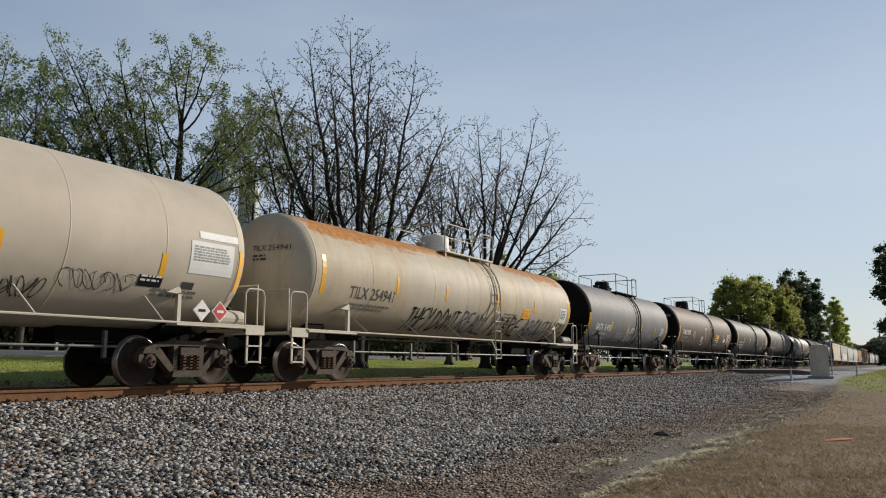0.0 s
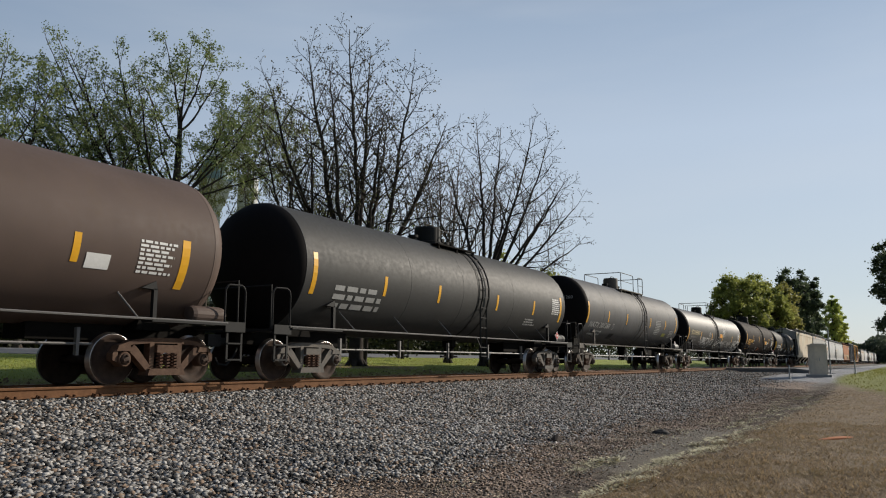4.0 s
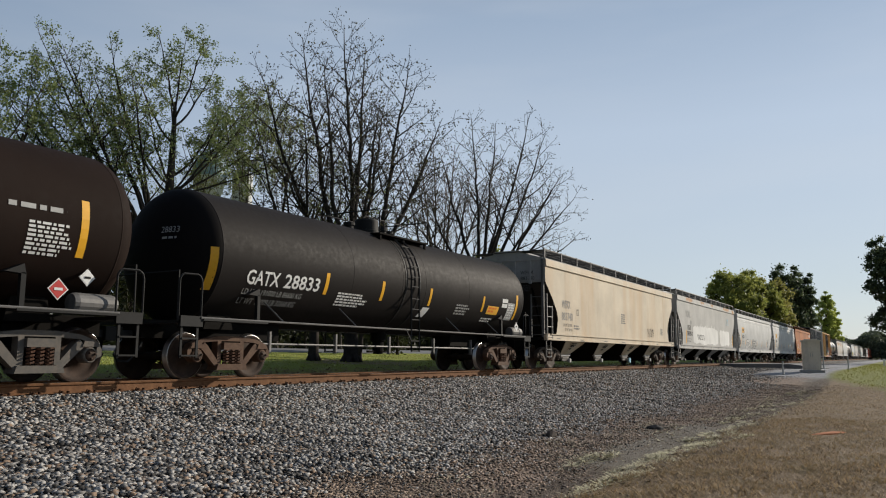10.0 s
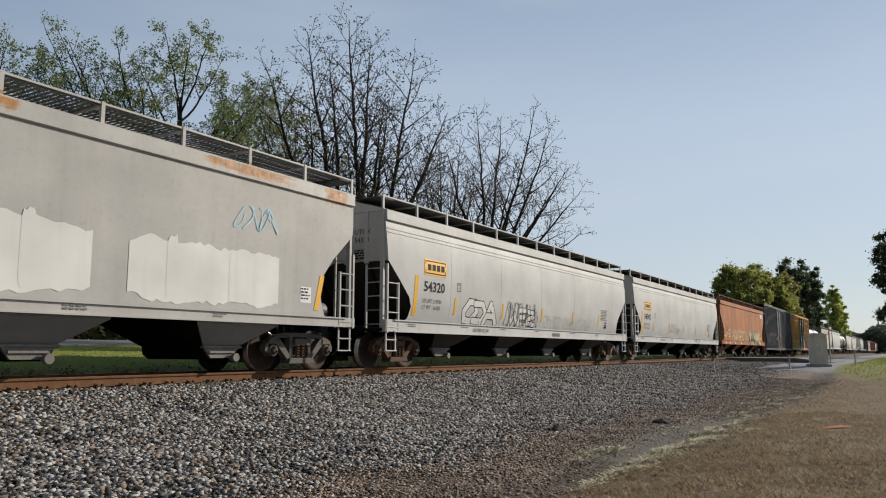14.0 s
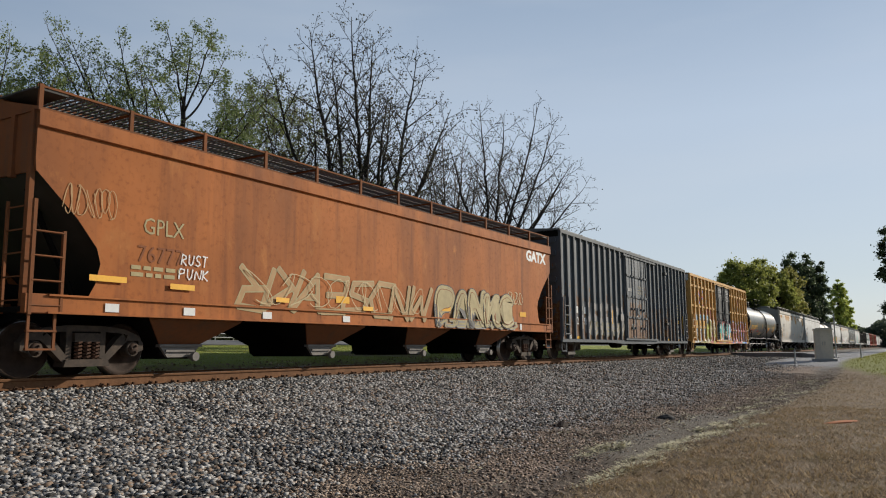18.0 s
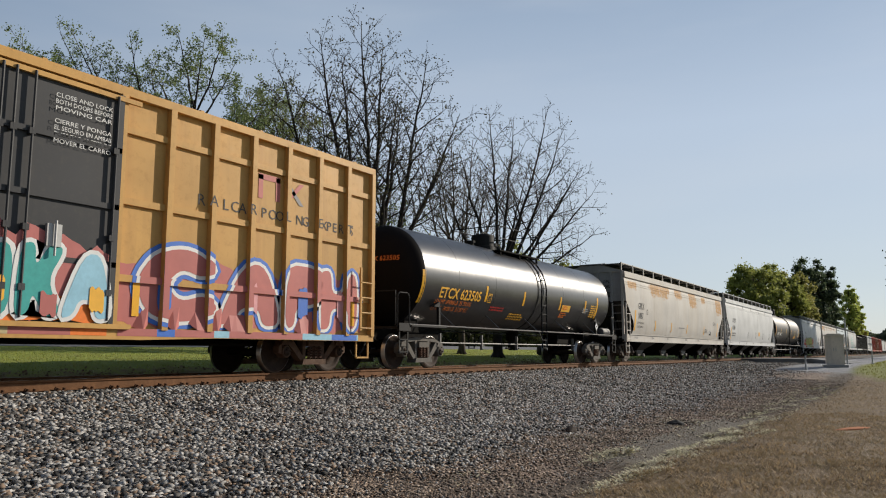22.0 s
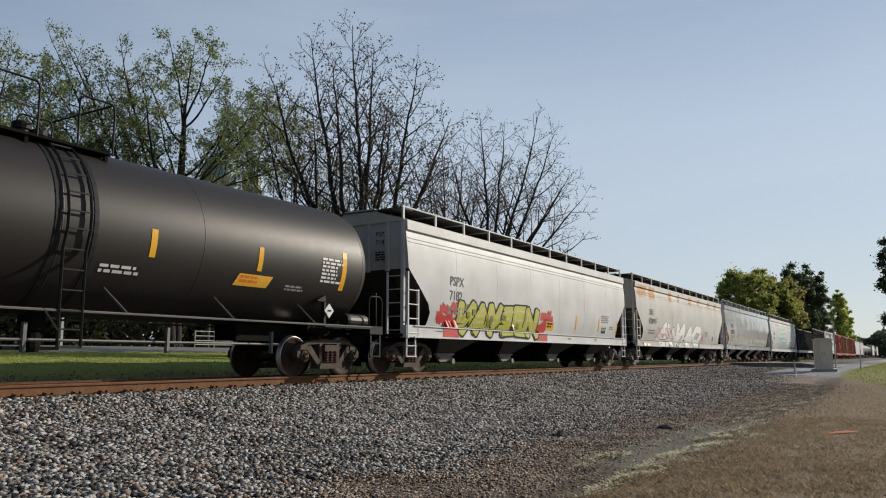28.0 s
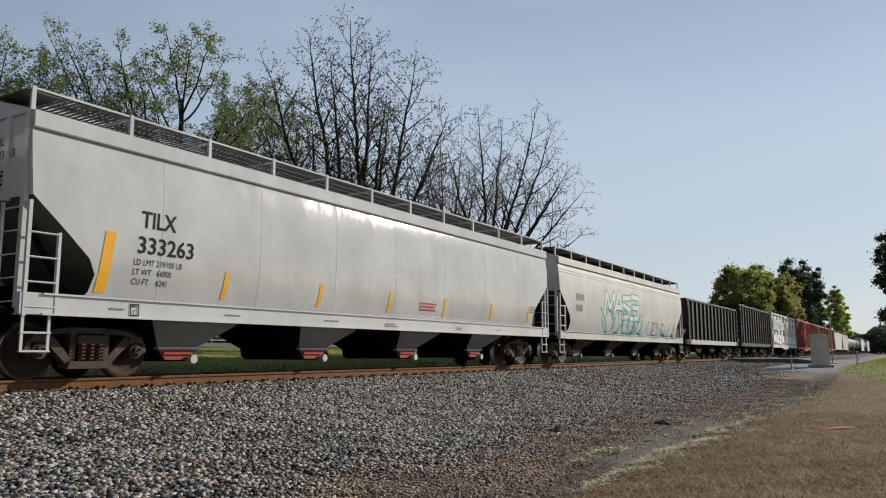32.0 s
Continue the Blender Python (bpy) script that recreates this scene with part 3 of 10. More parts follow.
PROFILE_Y = [-4000, -60, 0, 2.2, 3.0, 3.7, 4.4, 5.4, 7.0, 8.5, 10.2, 11.25, 11.7, 14.1, 14.6, 15.3, 16.5, 18.5, 22, 26.0, 27.0, 33.0, 60, 400, 4000]
PROFILE_Z = [-1.0, -1.0, -1.06, -1.08, -1.13, -1.19, -1.14, -1.05, -0.95, -0.80, -0.52, -0.25, -0.21, -0.21, -0.19, 0.06, 0.17, 0.26, 0.46, 0.64, 0.66, 0.92, 1.2, 3.0, 6.0]


def smooth(a, b, x):
    t = np.clip((x - a) / (b - a), 0, 1)
    return t * t * (3 - 2 * t)


def ground_z(x, y):
    x, y = np.asarray(x, float), np.asarray(y, float)
    z = np.interp(y, PROFILE_Y, PROFILE_Z)
    near = (y < 11.3)
    s = smooth(30, 54, x) * near
    z = z * (1 - s) + np.maximum(z, -0.36) * s
    far = smooth(60, 110, x) * near
    z = z * (1 - far) + np.minimum(np.maximum(z, -0.5), -0.36) * far
    lump = 0.025 * np.sin(x * 1.3 + np.sin(y * 2.1) * 2) * np.sin(y * 1.7 + x * 0.31) + 0.012 * np.sin(x * 4.1 + y * 3.3)
    return z + lump * ((y < 10.8) | (y > 15.0))


def sheet():
    xs = np.concatenate([[-4000, -800, -200, -60, -25, -12], np.arange(-6, 60, 0.4), np.arange(60, 140, 3), [150, 180, 230, 300, 420, 700, 1500, 4000]])
    ys = np.concatenate([[-4000, -800, -200, -60, -25, -12, -8], np.arange(-6, 2.5, 0.5), np.arange(2.5, 11.3, 0.22), [11.4, 11.7, 12.3, 13, 13.6, 14.1, 14.4, 14.7, 15.0, 15.3], np.arange(15.6, 34, 0.5), [36, 40, 50, 60, 90, 150, 400, 1000, 4000]])
    gx, gy = np.meshgrid(xs, ys, indexing="ij")
    gz = ground_z(gx, gy)
    ny = len(ys)
    v = np.stack([gx, gy, gz], -1).reshape(-1, 3)
    f = [(i * ny + j, (i + 1) * ny + j, (i + 1) * ny + j + 1, i * ny + j + 1) for i in range(len(xs) - 1) for j in range(ny - 1)]
    return mesh_of("ground", v.tolist(), f, True)


def ground_material():
    m, nt, b, co = start_mat("earth_grass_and_gravel", 0.9)
    sep = nt.nodes.new("ShaderNodeSeparateXYZ")
    nt.links.new(co, sep.inputs[0])
    x, y = sep.outputs[0], sep.outputs[1]
    n1, n2, n3 = noise_node(nt, co, 0.9, 5), noise_node(nt, co, 6.0, 6, 0.65), noise_node(nt, co, 40.0, 3, 0.6)
    n4 = noise_node(nt, co, 14.0, 5, 0.7)
    wob = math_node(nt, "ADD", y, ramp_node(nt, n1, 0.2, 0.8, -1.1, 1.1))
    wob2 = math_node(nt, "ADD", y, ramp_node(nt, n2, 0.2, 0.8, -0.7, 0.7))
    # the ditch bends slightly away from the track with distance
    ditch = math_node(nt, "ADD", y, math_node(nt, "MULTIPLY", math_node(nt, "SUBTRACT", math_node(nt, "MINIMUM", x, 40.0), 11.0), 0.012))
    ditch = math_node(nt, "ADD", ditch, ramp_node(nt, n2, 0.2, 0.8, -0.25, 0.25))
    dry = mix_node(nt, (0.125, 0.083, 0.045), (0.32, 0.225, 0.125), n4)
    dry = mix_node(nt, dry, (0.165, 0.120, 0.058), ramp_node(nt, n1, 0.5, 0.7, 0, 0.65))
    dry = mix_node(nt, dry, (0.050, 0.032, 0.018), ramp_node(nt, n3, 0.5, 0.7, 0, 0.75))
    soil = mix_node(nt, (0.060, 0.043, 0.029), (0.135, 0.098, 0.066), n4)
    soil = mix_node(nt, soil, (0.045, 0.033, 0.024), ramp_node(nt, n4, 0.52, 0.68, 0, 0.7))
    bare = mix_node(nt, (0.105, 0.088, 0.066), (0.160, 0.136, 0.104), n2)
    mulch = mix_node(nt, (0.125, 0.086, 0.063), (0.40, 0.29, 0.215), n4)
    mulch = mix_node(nt, mulch, (0.030, 0.020, 0.014), ramp_node(nt, n3, 0.5, 0.66, 0, 0.8))
    fines = mix_node(nt, (0.026, 0.022, 0.019), (0.10, 0.09, 0.082), n3)
    lawn = mix_node(nt, (0.17, 0.22, 0.026), (0.36, 0.39, 0.06), n2)
    lawn = mix_node(nt, lawn, (0.19, 0.145, 0.055), ramp_node(nt, n1, 0.52, 0.75, 0, 0.5))
    litter = mix_node(nt, (0.15, 0.095, 0.05), (0.38, 0.27, 0.15), n4)
    pad = mix_node(nt, (0.17, 0.172, 0.18), (0.36, 0.365, 0.38), n4)
    green = mix_node(nt, (0.13, 0.15, 0.018), (0.23, 0.235, 0.04), n2)
    c = mix_node(nt, dry, soil, ramp_node(nt, ditch, 3.15, 3.5))
    flat = math_node(nt, "MULTIPLY", ramp_node(nt, ditch, 3.42, 3.55), ramp_node(nt, x, 21.3, 19.5))
    c = mix_node(nt, c, bare, math_node(nt, "MULTIPLY", flat, ramp_node(nt, x, 10.6, 11.4)))
    c = mix_node(nt, c, mulch, ramp_node(nt, math_node(nt, "SUBTRACT", wob2, math_node(nt, "MULTIPLY", ramp_node(nt, x, 10.5, 13.0), ramp_node(nt, x, 20.0, 18.0))), 3.9, 4.2))
    c = mix_node(nt, c, fines, ramp_node(nt, wob2, 5.8, 7.4))
    c = mix_node(nt, c, litter, ramp_node(nt, wob2, 14.3, 14.7))
    c = mix_node(nt, c, lawn, ramp_node(nt, wob2, 14.7, 15.5))
    # a bed of old leaves under the trees on the bank
    gone = math_node(nt, "ADD", math_node(nt, "ABSOLUTE", math_node(nt, "MULTIPLY", math_node(nt, "SUBTRACT", x, 24.2), .55), 0), math_node(nt, "ABSOLUTE", math_node(nt, "SUBTRACT", y, 17.8), 0))
    gone = math_node(nt, "ADD", gone, ramp_node(nt, n2, 0.2, 0.8, -0.8, 0.8))
    c = mix_node(nt, c, litter, ramp_node(nt, gone, 2.3, 1.7, 0, .9))
    # grey gravel round the crossing, green verge beyond it
    near_pad = math_node(nt, "MULTIPLY", ramp_node(nt, math_node(nt, "ADD", x, ramp_node(nt, n1, 0, 1, -3, 3)), 43, 46), ramp_node(nt, ditch, 3.3, 3.8))
    near_pad = math_node(nt, "MULTIPLY", near_pad, ramp_node(nt, wob2, 7.6, 6.6))
    c = mix_node(nt, c, pad, near_pad)
    verge = math_node(nt, "SUBTRACT", math_node(nt, "ADD", x, ramp_node(nt, n1, 0, 1, -2.5, 2.5)), math_node(nt, "MULTIPLY", y, 2.8))
    verge = math_node(nt, "MULTIPLY", ramp_node(nt, verge, 34, 38), ramp_node(nt, ditch, 4.0, 3.4))
    c = mix_node(nt, c, green, verge)
    nt.links.new(c, b.inputs["Base Color"])
    bump_to(nt, b, math_node(nt, "ADD", n4, math_node(nt, "MULTIPLY", n3, 0.6)), 1.0, 0.06)
    return m


ground = tagged(new("ground", sheet()), "earth with dry grass, a bare ditch and a green bank", "ground", kind="structure")
ground.data.materials.append(ground_material())


def scatter(name, base_v, base_f, pos, rot, size, material, label, smooth_=False):
    """Many small copies of one shape in one mesh."""
    n, k = len(pos), len(base_v)
    v = np.einsum("nij,kj->nki", rot, np.asarray(base_v)) * size[:, None, :] if size.ndim == 2 else np.einsum("nij,nkj->nki", rot, np.asarray(base_v)[None] * size[:, None, None])
    v = (v + pos[:, None, :]).reshape(-1, 3)
    bf = np.asarray(base_f)
    f = (bf[None] + (np.arange(n) * k)[:, None, None]).reshape(-1, bf.shape[1])
    me = bpy.data.meshes.new(name)
    me.vertices.add(len(v))
    me.vertices.foreach_set("co", v.ravel())
    me.loops.add(f.size)
    me.loops.foreach_set("vertex_index", f.ravel().astype(np.int32))
    me.polygons.add(len(f))
    me.polygons.foreach_set("loop_start", np.arange(0, f.size, bf.shape[1], dtype=np.int32))
    me.update(calc_edges=True)
    me.materials.append(material)
    ob = new(name, me)
    return tagged(ob, label, name.replace("_", " "), kind="stuff")


def turns(n, rng):
    q = rng.normal(size=(n, 4))
    q /= np.linalg.norm(q, axis=1)[:, None]
    w, x, y, z = q.T
    return np.stack([np.stack([1 - 2 * (y * y + z * z), 2 * (x * y - z * w), 2 * (x * z + y * w)], -1),
                     np.stack([2 * (x * y + z * w), 1 - 2 * (x * x + z * z), 2 * (y * z - x * w)], -1),
                     np.stack([2 * (x * z - y * w), 2 * (y * z + x * w), 1 - 2 * (x * x + y * y)], -1)], 1)


def stone_material(name, dark, light, brown=0.15):
    m, nt, b, co = start_mat(name, 0.85)
    rnd = nt.nodes.new("ShaderNodeNewGeometry").outputs["Random Per Island"]
    n = noise_node(nt, co, 30, 4)
    c = mix_node(nt, dark, light, ramp_node(nt, rnd, 0.28, 0.85))
    c = mix_node(nt, c, (0.22, 0.15, 0.10), ramp_node(nt, math_node(nt, "FRACT", math_node(nt, "MULTIPLY", rnd, 7.31), 0), 1 - brown, 1 - brown + 0.02))
    c = mix_node(nt, c, dark, ramp_node(nt, n, 0.5, 0.8, 0, 0.5))
    nt.links.new(c, b.inputs["Base Color"])
    return m


def ballast():
    rng = np.random.default_rng(5)
    base = [(-.52, -.36, -.30), (.44, -.46, -.36), (.54, .34, -.24), (-.40, .44, -.34), (-.38, -.46, .34), (.50, -.28, .22), (.34, .42, .38), (-.54, .30, .24)]
    faces = [(3, 2, 1, 0), (4, 5, 6, 7), (0, 1, 5, 4), (1, 2, 6, 5), (2, 3, 7, 6), (3, 0, 4, 7)]
    xs, ys = [], []
    for a, b, n in ((2.5, 9, 54000), (9, 15, 62000), (15, 24, 52000), (24, 40, 38000), (40, 75, 15000)):
        x = rng.uniform(a, b, n)
        y = rng.uniform(3.9, 11.75, n)
        toe = 5.0 + .35 * np.sin(x * 1.1) + .2 * np.sin(x * 2.7) - .03 * np.clip(x - 14, 0, 30)
        keep = (x > y * 0.45 - 1.0) & (rng.uniform(0, 1, n) < np.clip((y - toe) / 2.2, 0.06, 1)) & ~((x > 46) & (y < 7.2))
        xs.append(x[keep])
        ys.append(y[keep])
    x, y = np.concatenate(xs), np.concatenate(ys)
    # between and beyond the rails
    x2, y2 = rng.uniform(4, 50, 6000), rng.uniform(12.3, 14.2, 6000)
    x, y = np.concatenate([x, x2]), np.concatenate([y, y2])
    s = rng.uniform(.032, .074, len(x)) * (1 + np.clip(x - 20, 0, 40) * .008) * np.clip(.55 + (y - 4.6) * .25, .5, 1)
    z = ground_z(x, y) + s * rng.uniform(-.05, .4, len(x))
    scatter("ballast", base, faces, np.stack([x, y, z], -1), turns(len(x), rng), np.stack([s * rng.uniform(.8, 1.5, len(x)), s * .85, s * rng.uniform(.45, .85, len(x))], -1),
            stone_material("granite_ballast", (0.024, 0.022, 0.020), (0.42, 0.402, 0.378)), "grey crushed granite on the track bed and its slope")


ballast()


def blades(name, x, y, h, wide, material, label, seed, lean=0.6, low=0.0):
    rng = np.random.default_rng(seed)
    n = len(x)
    base = [(-.5, 0, 0), (.5, 0, 0), (0, 0, 1.0)]
    a = rng.uniform(0, 6.283, n)
    t = rng.uniform(low, lean, n)
    ca, sa, ct, st = np.cos(a), np.sin(a), np.cos(t), np.sin(t)
    rot = np.stack([np.stack([ca, -sa * ct, sa * st], -1), np.stack([sa, ca * ct, -ca * st], -1), np.stack([0 * a, st, ct], -1)], 1)
    k = np.asarray(base)[None] * np.stack([wide, wide, h], -1)[:, None, :]
    v = np.einsum("nij,nkj->nki", rot, k)
    v = (v + np.stack([x, y, ground_z(x, y) - .004], -1)[:, None, :]).reshape(-1, 3)
    me = mesh_of(name, [], [])
    me.vertices.add(len(v))
    me.vertices.foreach_set("co", v.ravel())
    me.loops.add(3 * n)
    me.loops.foreach_set("vertex_index", np.arange(3 * n, dtype=np.int32))
    me.polygons.add(n)
    me.polygons.foreach_set("loop_start", np.arange(0, 3 * n, 3, dtype=np.int32))
    me.update(calc_edges=True)
    me.materials.append(material)
    return tagged(new(name, me), label, "grass", kind="stuff")


def blade_material(name, a, b_, c_, through_=0.0):
    m, nt, b, co = start_mat(name, 0.8)
    rnd = nt.nodes.new("ShaderNodeNewGeometry").outputs["Random Per Island"]
    c = mix_node(nt, a, b_, rnd)
    c = mix_node(nt, c, c_, ramp_node(nt, noise_node(nt, co, 1.1, 4), 0.45, 0.65))
    nt.links.new(c, b.inputs["Base Color"])
    if through_:
        tr = nt.nodes.new("ShaderNodeBsdfTranslucent")
        nt.links.new(c, tr.inputs[0])
        mx = nt.nodes.new("ShaderNodeMixShader")
        mx.inputs[0].default_value = through_
        nt.links.new(b.outputs[0], mx.inputs[1])
        nt.links.new(tr.outputs[0], mx.inputs[2])
        nt.links.new(mx.outputs[0], nt.nodes["Material Output"].inputs["Surface"])
    return m


def grass():
    rng = np.random.default_rng(8)
    xs, ys = [], []
    for a, b, n in ((7, 13, 60000), (13, 22, 50000), (22, 40, 26000)):
        x, y = rng.uniform(a, b, n), rng.uniform(-4, 3.6, n)
        edge = 3.35 - .012 * (x - 11)
        keep = (y > -0.12 * x) & (y < edge + rng.normal(0, .12, n))
        xs.append(x[keep]), ys.append(y[keep])
    x, y = np.concatenate(xs), np.concatenate(ys)
    blades("dry_grass", x, y, rng.uniform(.03, .09, len(x)), rng.uniform(.010, .024, len(x)), blade_material("dry_blades", (0.15, 0.105, 0.058), (0.62, 0.46, 0.27), (0.33, 0.245, 0.13), .3),
           "short dry brown grass with green traces", 9, 1.45, .7)
    # a mat of washed-up straw along the ditch, with thinner wisps further on
    mx = np.array([10.2, 10.9, 11.3, 12.1, 12.4, 13.0, 13.3, 13.9, 14.6, 14.9, 15.6, 16.1, 16.8, 17.3, 18.2, 19.0])
    cx = np.concatenate([mx + rng.normal(0, .15, 16), mx + rng.normal(0, .5, 16), rng.uniform(11, 12.4, 5), rng.uniform(19.5, 38, 90), rng.uniform(8, 19, 30)])
    cy = np.concatenate([3.38 + rng.normal(0, .13, 16), 3.15 + rng.normal(0, .26, 16), rng.normal(4.25, .08, 5), 3.7 + rng.uniform(-.75, .8, 90), rng.normal(4.7, .4, 30)])
    k = np.concatenate([np.full(16, 230), np.full(16, 130), np.full(5, 150), np.full(90, 60), np.full(30, 24)])
    x = np.repeat(cx, k) + rng.normal(0, .26, k.sum())
    y = np.repeat(cy, k) + rng.normal(0, .055, k.sum())
    blades("straw", x, y, rng.uniform(.07, .20, len(x)), rng.uniform(.022, .055, len(x)), blade_material("straw_blades", (0.13, 0.105, 0.055), (0.80, 0.74, 0.50), (0.62, 0.57, 0.36), .1),
           "pale straw washed up along the ditch", 10, 1.55, 1.3)
    # dark twigs, bark and dead stalks at the toe of the stones
    n = 16000
    x, y = rng.uniform(6, 38, n), rng.normal(4.9, .8, n)
    keep = (np.sin(x * 1.9) + np.sin(x * .8 + y * 2) > -.5)
    keep &= ~((x > 11.2) & (x < 19) & (y < 4.5) & (y > 3.6))
    x, y = x[keep], y[keep] - .03 * np.clip(x[keep] - 14, 0, 30)
    # dark lines of washed-up bark where the dry grass begins, further along
    # the eight nearer clusters draw shadowed gaps between straw clumps as dark stalks
    lx, ly = np.concatenate([rng.uniform(20, 42, 18), rng.uniform(10.5, 20, 8)]), np.concatenate([rng.uniform(2.95, 4.3, 18), rng.uniform(2.85, 3.35, 8)])
    x, y = np.concatenate([x, np.repeat(lx, 90) + rng.normal(0, .8, 2340), [13.3] * 60 + rng.normal(0, .35, 60)]), np.concatenate([y, np.repeat(ly, 90) + rng.normal(0, .05, 2340), 2.56 + rng.normal(0, .05, 60)])
    blades("dead_stalks", x, y, rng.uniform(.08, .28, len(x)), rng.uniform(.012, .032, len(x)), blade_material("stalk_blades", (0.022, 0.014, 0.009), (0.44, 0.33, 0.23), (0.06, 0.038, 0.025)),
           "brown dead stalks among the lowest stones", 14, 1.52, 1.2)
    n = 42000
    x, y = rng.uniform(6, 52, n), 15.4 + .4 * np.sin(rng.uniform(0, 6.3, n)) + 10.4 * rng.uniform(0, 1, n) ** 1.3
    blades("bank_grass", x, y, rng.uniform(.03, .09, n), rng.uniform(.012, .028, n), blade_material("green_blades", (0.20, 0.25, 0.03), (0.48, 0.50, 0.085), (0.36, 0.30, 0.10), .4), "green grass on the bank", 11, 1.4, .5)
    n = 9000
    x = rng.uniform(32, 110, n)
    y = rng.uniform(-4, 3.0, n)
    x, y = x[x > 36 + 2.8 * y], y[x > 36 + 2.8 * y]
    n = len(x)
    blades("verge_grass", x, y, rng.uniform(.05, .12, n), rng.uniform(.02, .05, n), blade_material("verge_blades", (0.15, 0.17, 0.02), (0.30, 0.30, 0.05), (0.21, 0.19, 0.045), .4), "bright green verge grass", 12, .8)
    # small brown stones, bark and clods where the ballast runs out, and crumbs of soil in the ditch
    n = 30000
    x = np.concatenate([rng.uniform(6, 16, 16000), rng.uniform(16, 40, 14000)])
    y = rng.normal(5.2, .8, n) - .03 * np.clip(x - 12, 0, 30)
    keep = ~((x > 11) & (x < 19) & (y < 4.4) & (y > 3.55) & (rng.uniform(0, 1, n) < .9)) & (x < 46)
    x, y = x[keep], y[keep]
    n = len(x)
    s = rng.uniform(.014, .05, n)
    scatter("ground_litter", [(-.56, .05, -.1), (.52, -.1, .06), (.05, -.5, .1), (-.08, .52, -.04), (.1, .06, -.45), (-.05, -.06, .47)], [(0, 2, 5), (2, 1, 5), (1, 3, 5), (3, 0, 5), (2, 0, 4), (1, 2, 4), (3, 1, 4), (0, 3, 4)],
            np.stack([x, y, ground_z(x, y) + s * .2], -1), turns(n, rng), np.stack([s * rng.uniform(1, 2.2, n), s, s * .6], -1),
            stone_material("brown_crumbs", (0.06, 0.042, 0.030), (0.46, 0.35, 0.265), .2), "brown clods, bark and small stones along the ditch")
    # fallen leaves at the foot of the bank
    n = 3500
    x, y = rng.uniform(6, 60, n), rng.normal(14.9, .3, n)
    s = rng.uniform(.03, .07, n)
    scatter("leaf_litter", [(-.5, -.3, 0), (.5, -.3, .1), (.5, .3, 0), (-.5, .3, .12)], [(0, 1, 2, 3)], np.stack([x, y, ground_z(x, y) + .02], -1), turns(n, rng), s,
            blade_material("dead_leaves", (0.14, 0.085, 0.045), (0.36, 0.24, 0.14), (0.20, 0.13, 0.075)), "brown leaf litter beside the track")


grass()


# ---- the track ----
def track():
    t = thing("railway_track", "single railway track with rusty brown rails on wooden ties", "railway track", m=pose(0, YC_, 0))
    RAIL = rusty_steel("rail_rust", (0.20, 0.100, 0.048), (0.13, 0.062, 0.030), 0.85, 0, 9)
    SHINE = plain("rail_head", (0.50, 0.47, 0.44), 0.28, 1.0, .1)
    prof = [(-.075, -.178), (-.075, -.166), (-.014, -.145), (-.009, -.05), (-.034, -.04), (-.037, -.012), (-.028, 0), (.028, 0), (.037, -.012), (.034, -.04), (.009, -.05), (.014, -.145), (.075, -.166), (.075, -.178)]
    for s in (-1, 1):
        me = Build().loft([[(x, y, z) for y, z in prof] for x in [-60, 0, 40, 100, 300, 900]]).mesh("rail")
        me.materials.append(RAIL)
        me.materials.append(SHINE)
        for p in me.polygons:
            if p.center.z > -.004:
                p.material_index = 1
        part("rail", me, None, t, m=pose(0, s * .7535, 0))
    WOOD = rusty_steel("tie_wood", (0.055, 0.042, 0.033), (0.10, 0.075, 0.055), .9, 0, 5)
    tie = mesh_with(Build().box(-.115, .115, -1.3, 1.3, -.36, -.186, .012), "tie", WOOD)
    PLATE = rusty_steel("tie_plate_rust", (0.09, 0.045, 0.025), (0.15, 0.075, 0.04), .85)
    b = Build().box(-.095, .095, -.17, .17, -.188, -.174)
    for dx in (-.055, .055):
        for dy in (-.115, .115):
            b.box(dx - .018, dx + .018, dy - .02, dy + .02, -.18, -.145)
        b.tube([(dx, -.15, -.15), (dx, -.09, -.14)], .014, 4)
    b.prism([(-.12, -.19), (-.08, -.12), (-.04, -.19)], -.11, -.08)
    plate = mesh_with(b, "tie_plate", PLATE)
    for k in range(240):
        o = part("tie", tie, None, t, m=pose(-2 + k * .5, 0, 0, 0, 0, 0))
        if k < 150:
            for s in (-1, 1):
                part("tie_plate", plate, None, o, m=pose(0, s * .7535, 0))


def mesh_with(build, name, material, smooth=False):
    me = build.mesh(name, smooth)
    me.materials.append(material)
    return me


YC_ = 12.9
track()

# ---- railway cars: local x along the car, -y the near side, z = 0 on the rails ----
YC, SPEED = 12.9, 12.84          # the track's middle line; metres a second towards -x
WHEEL_R = 0.457
CARS, SPINNING = [], []
SHARED = {}


def shared(key, make):
    if key not in SHARED:
        SHARED[key] = make()
    return SHARED[key]


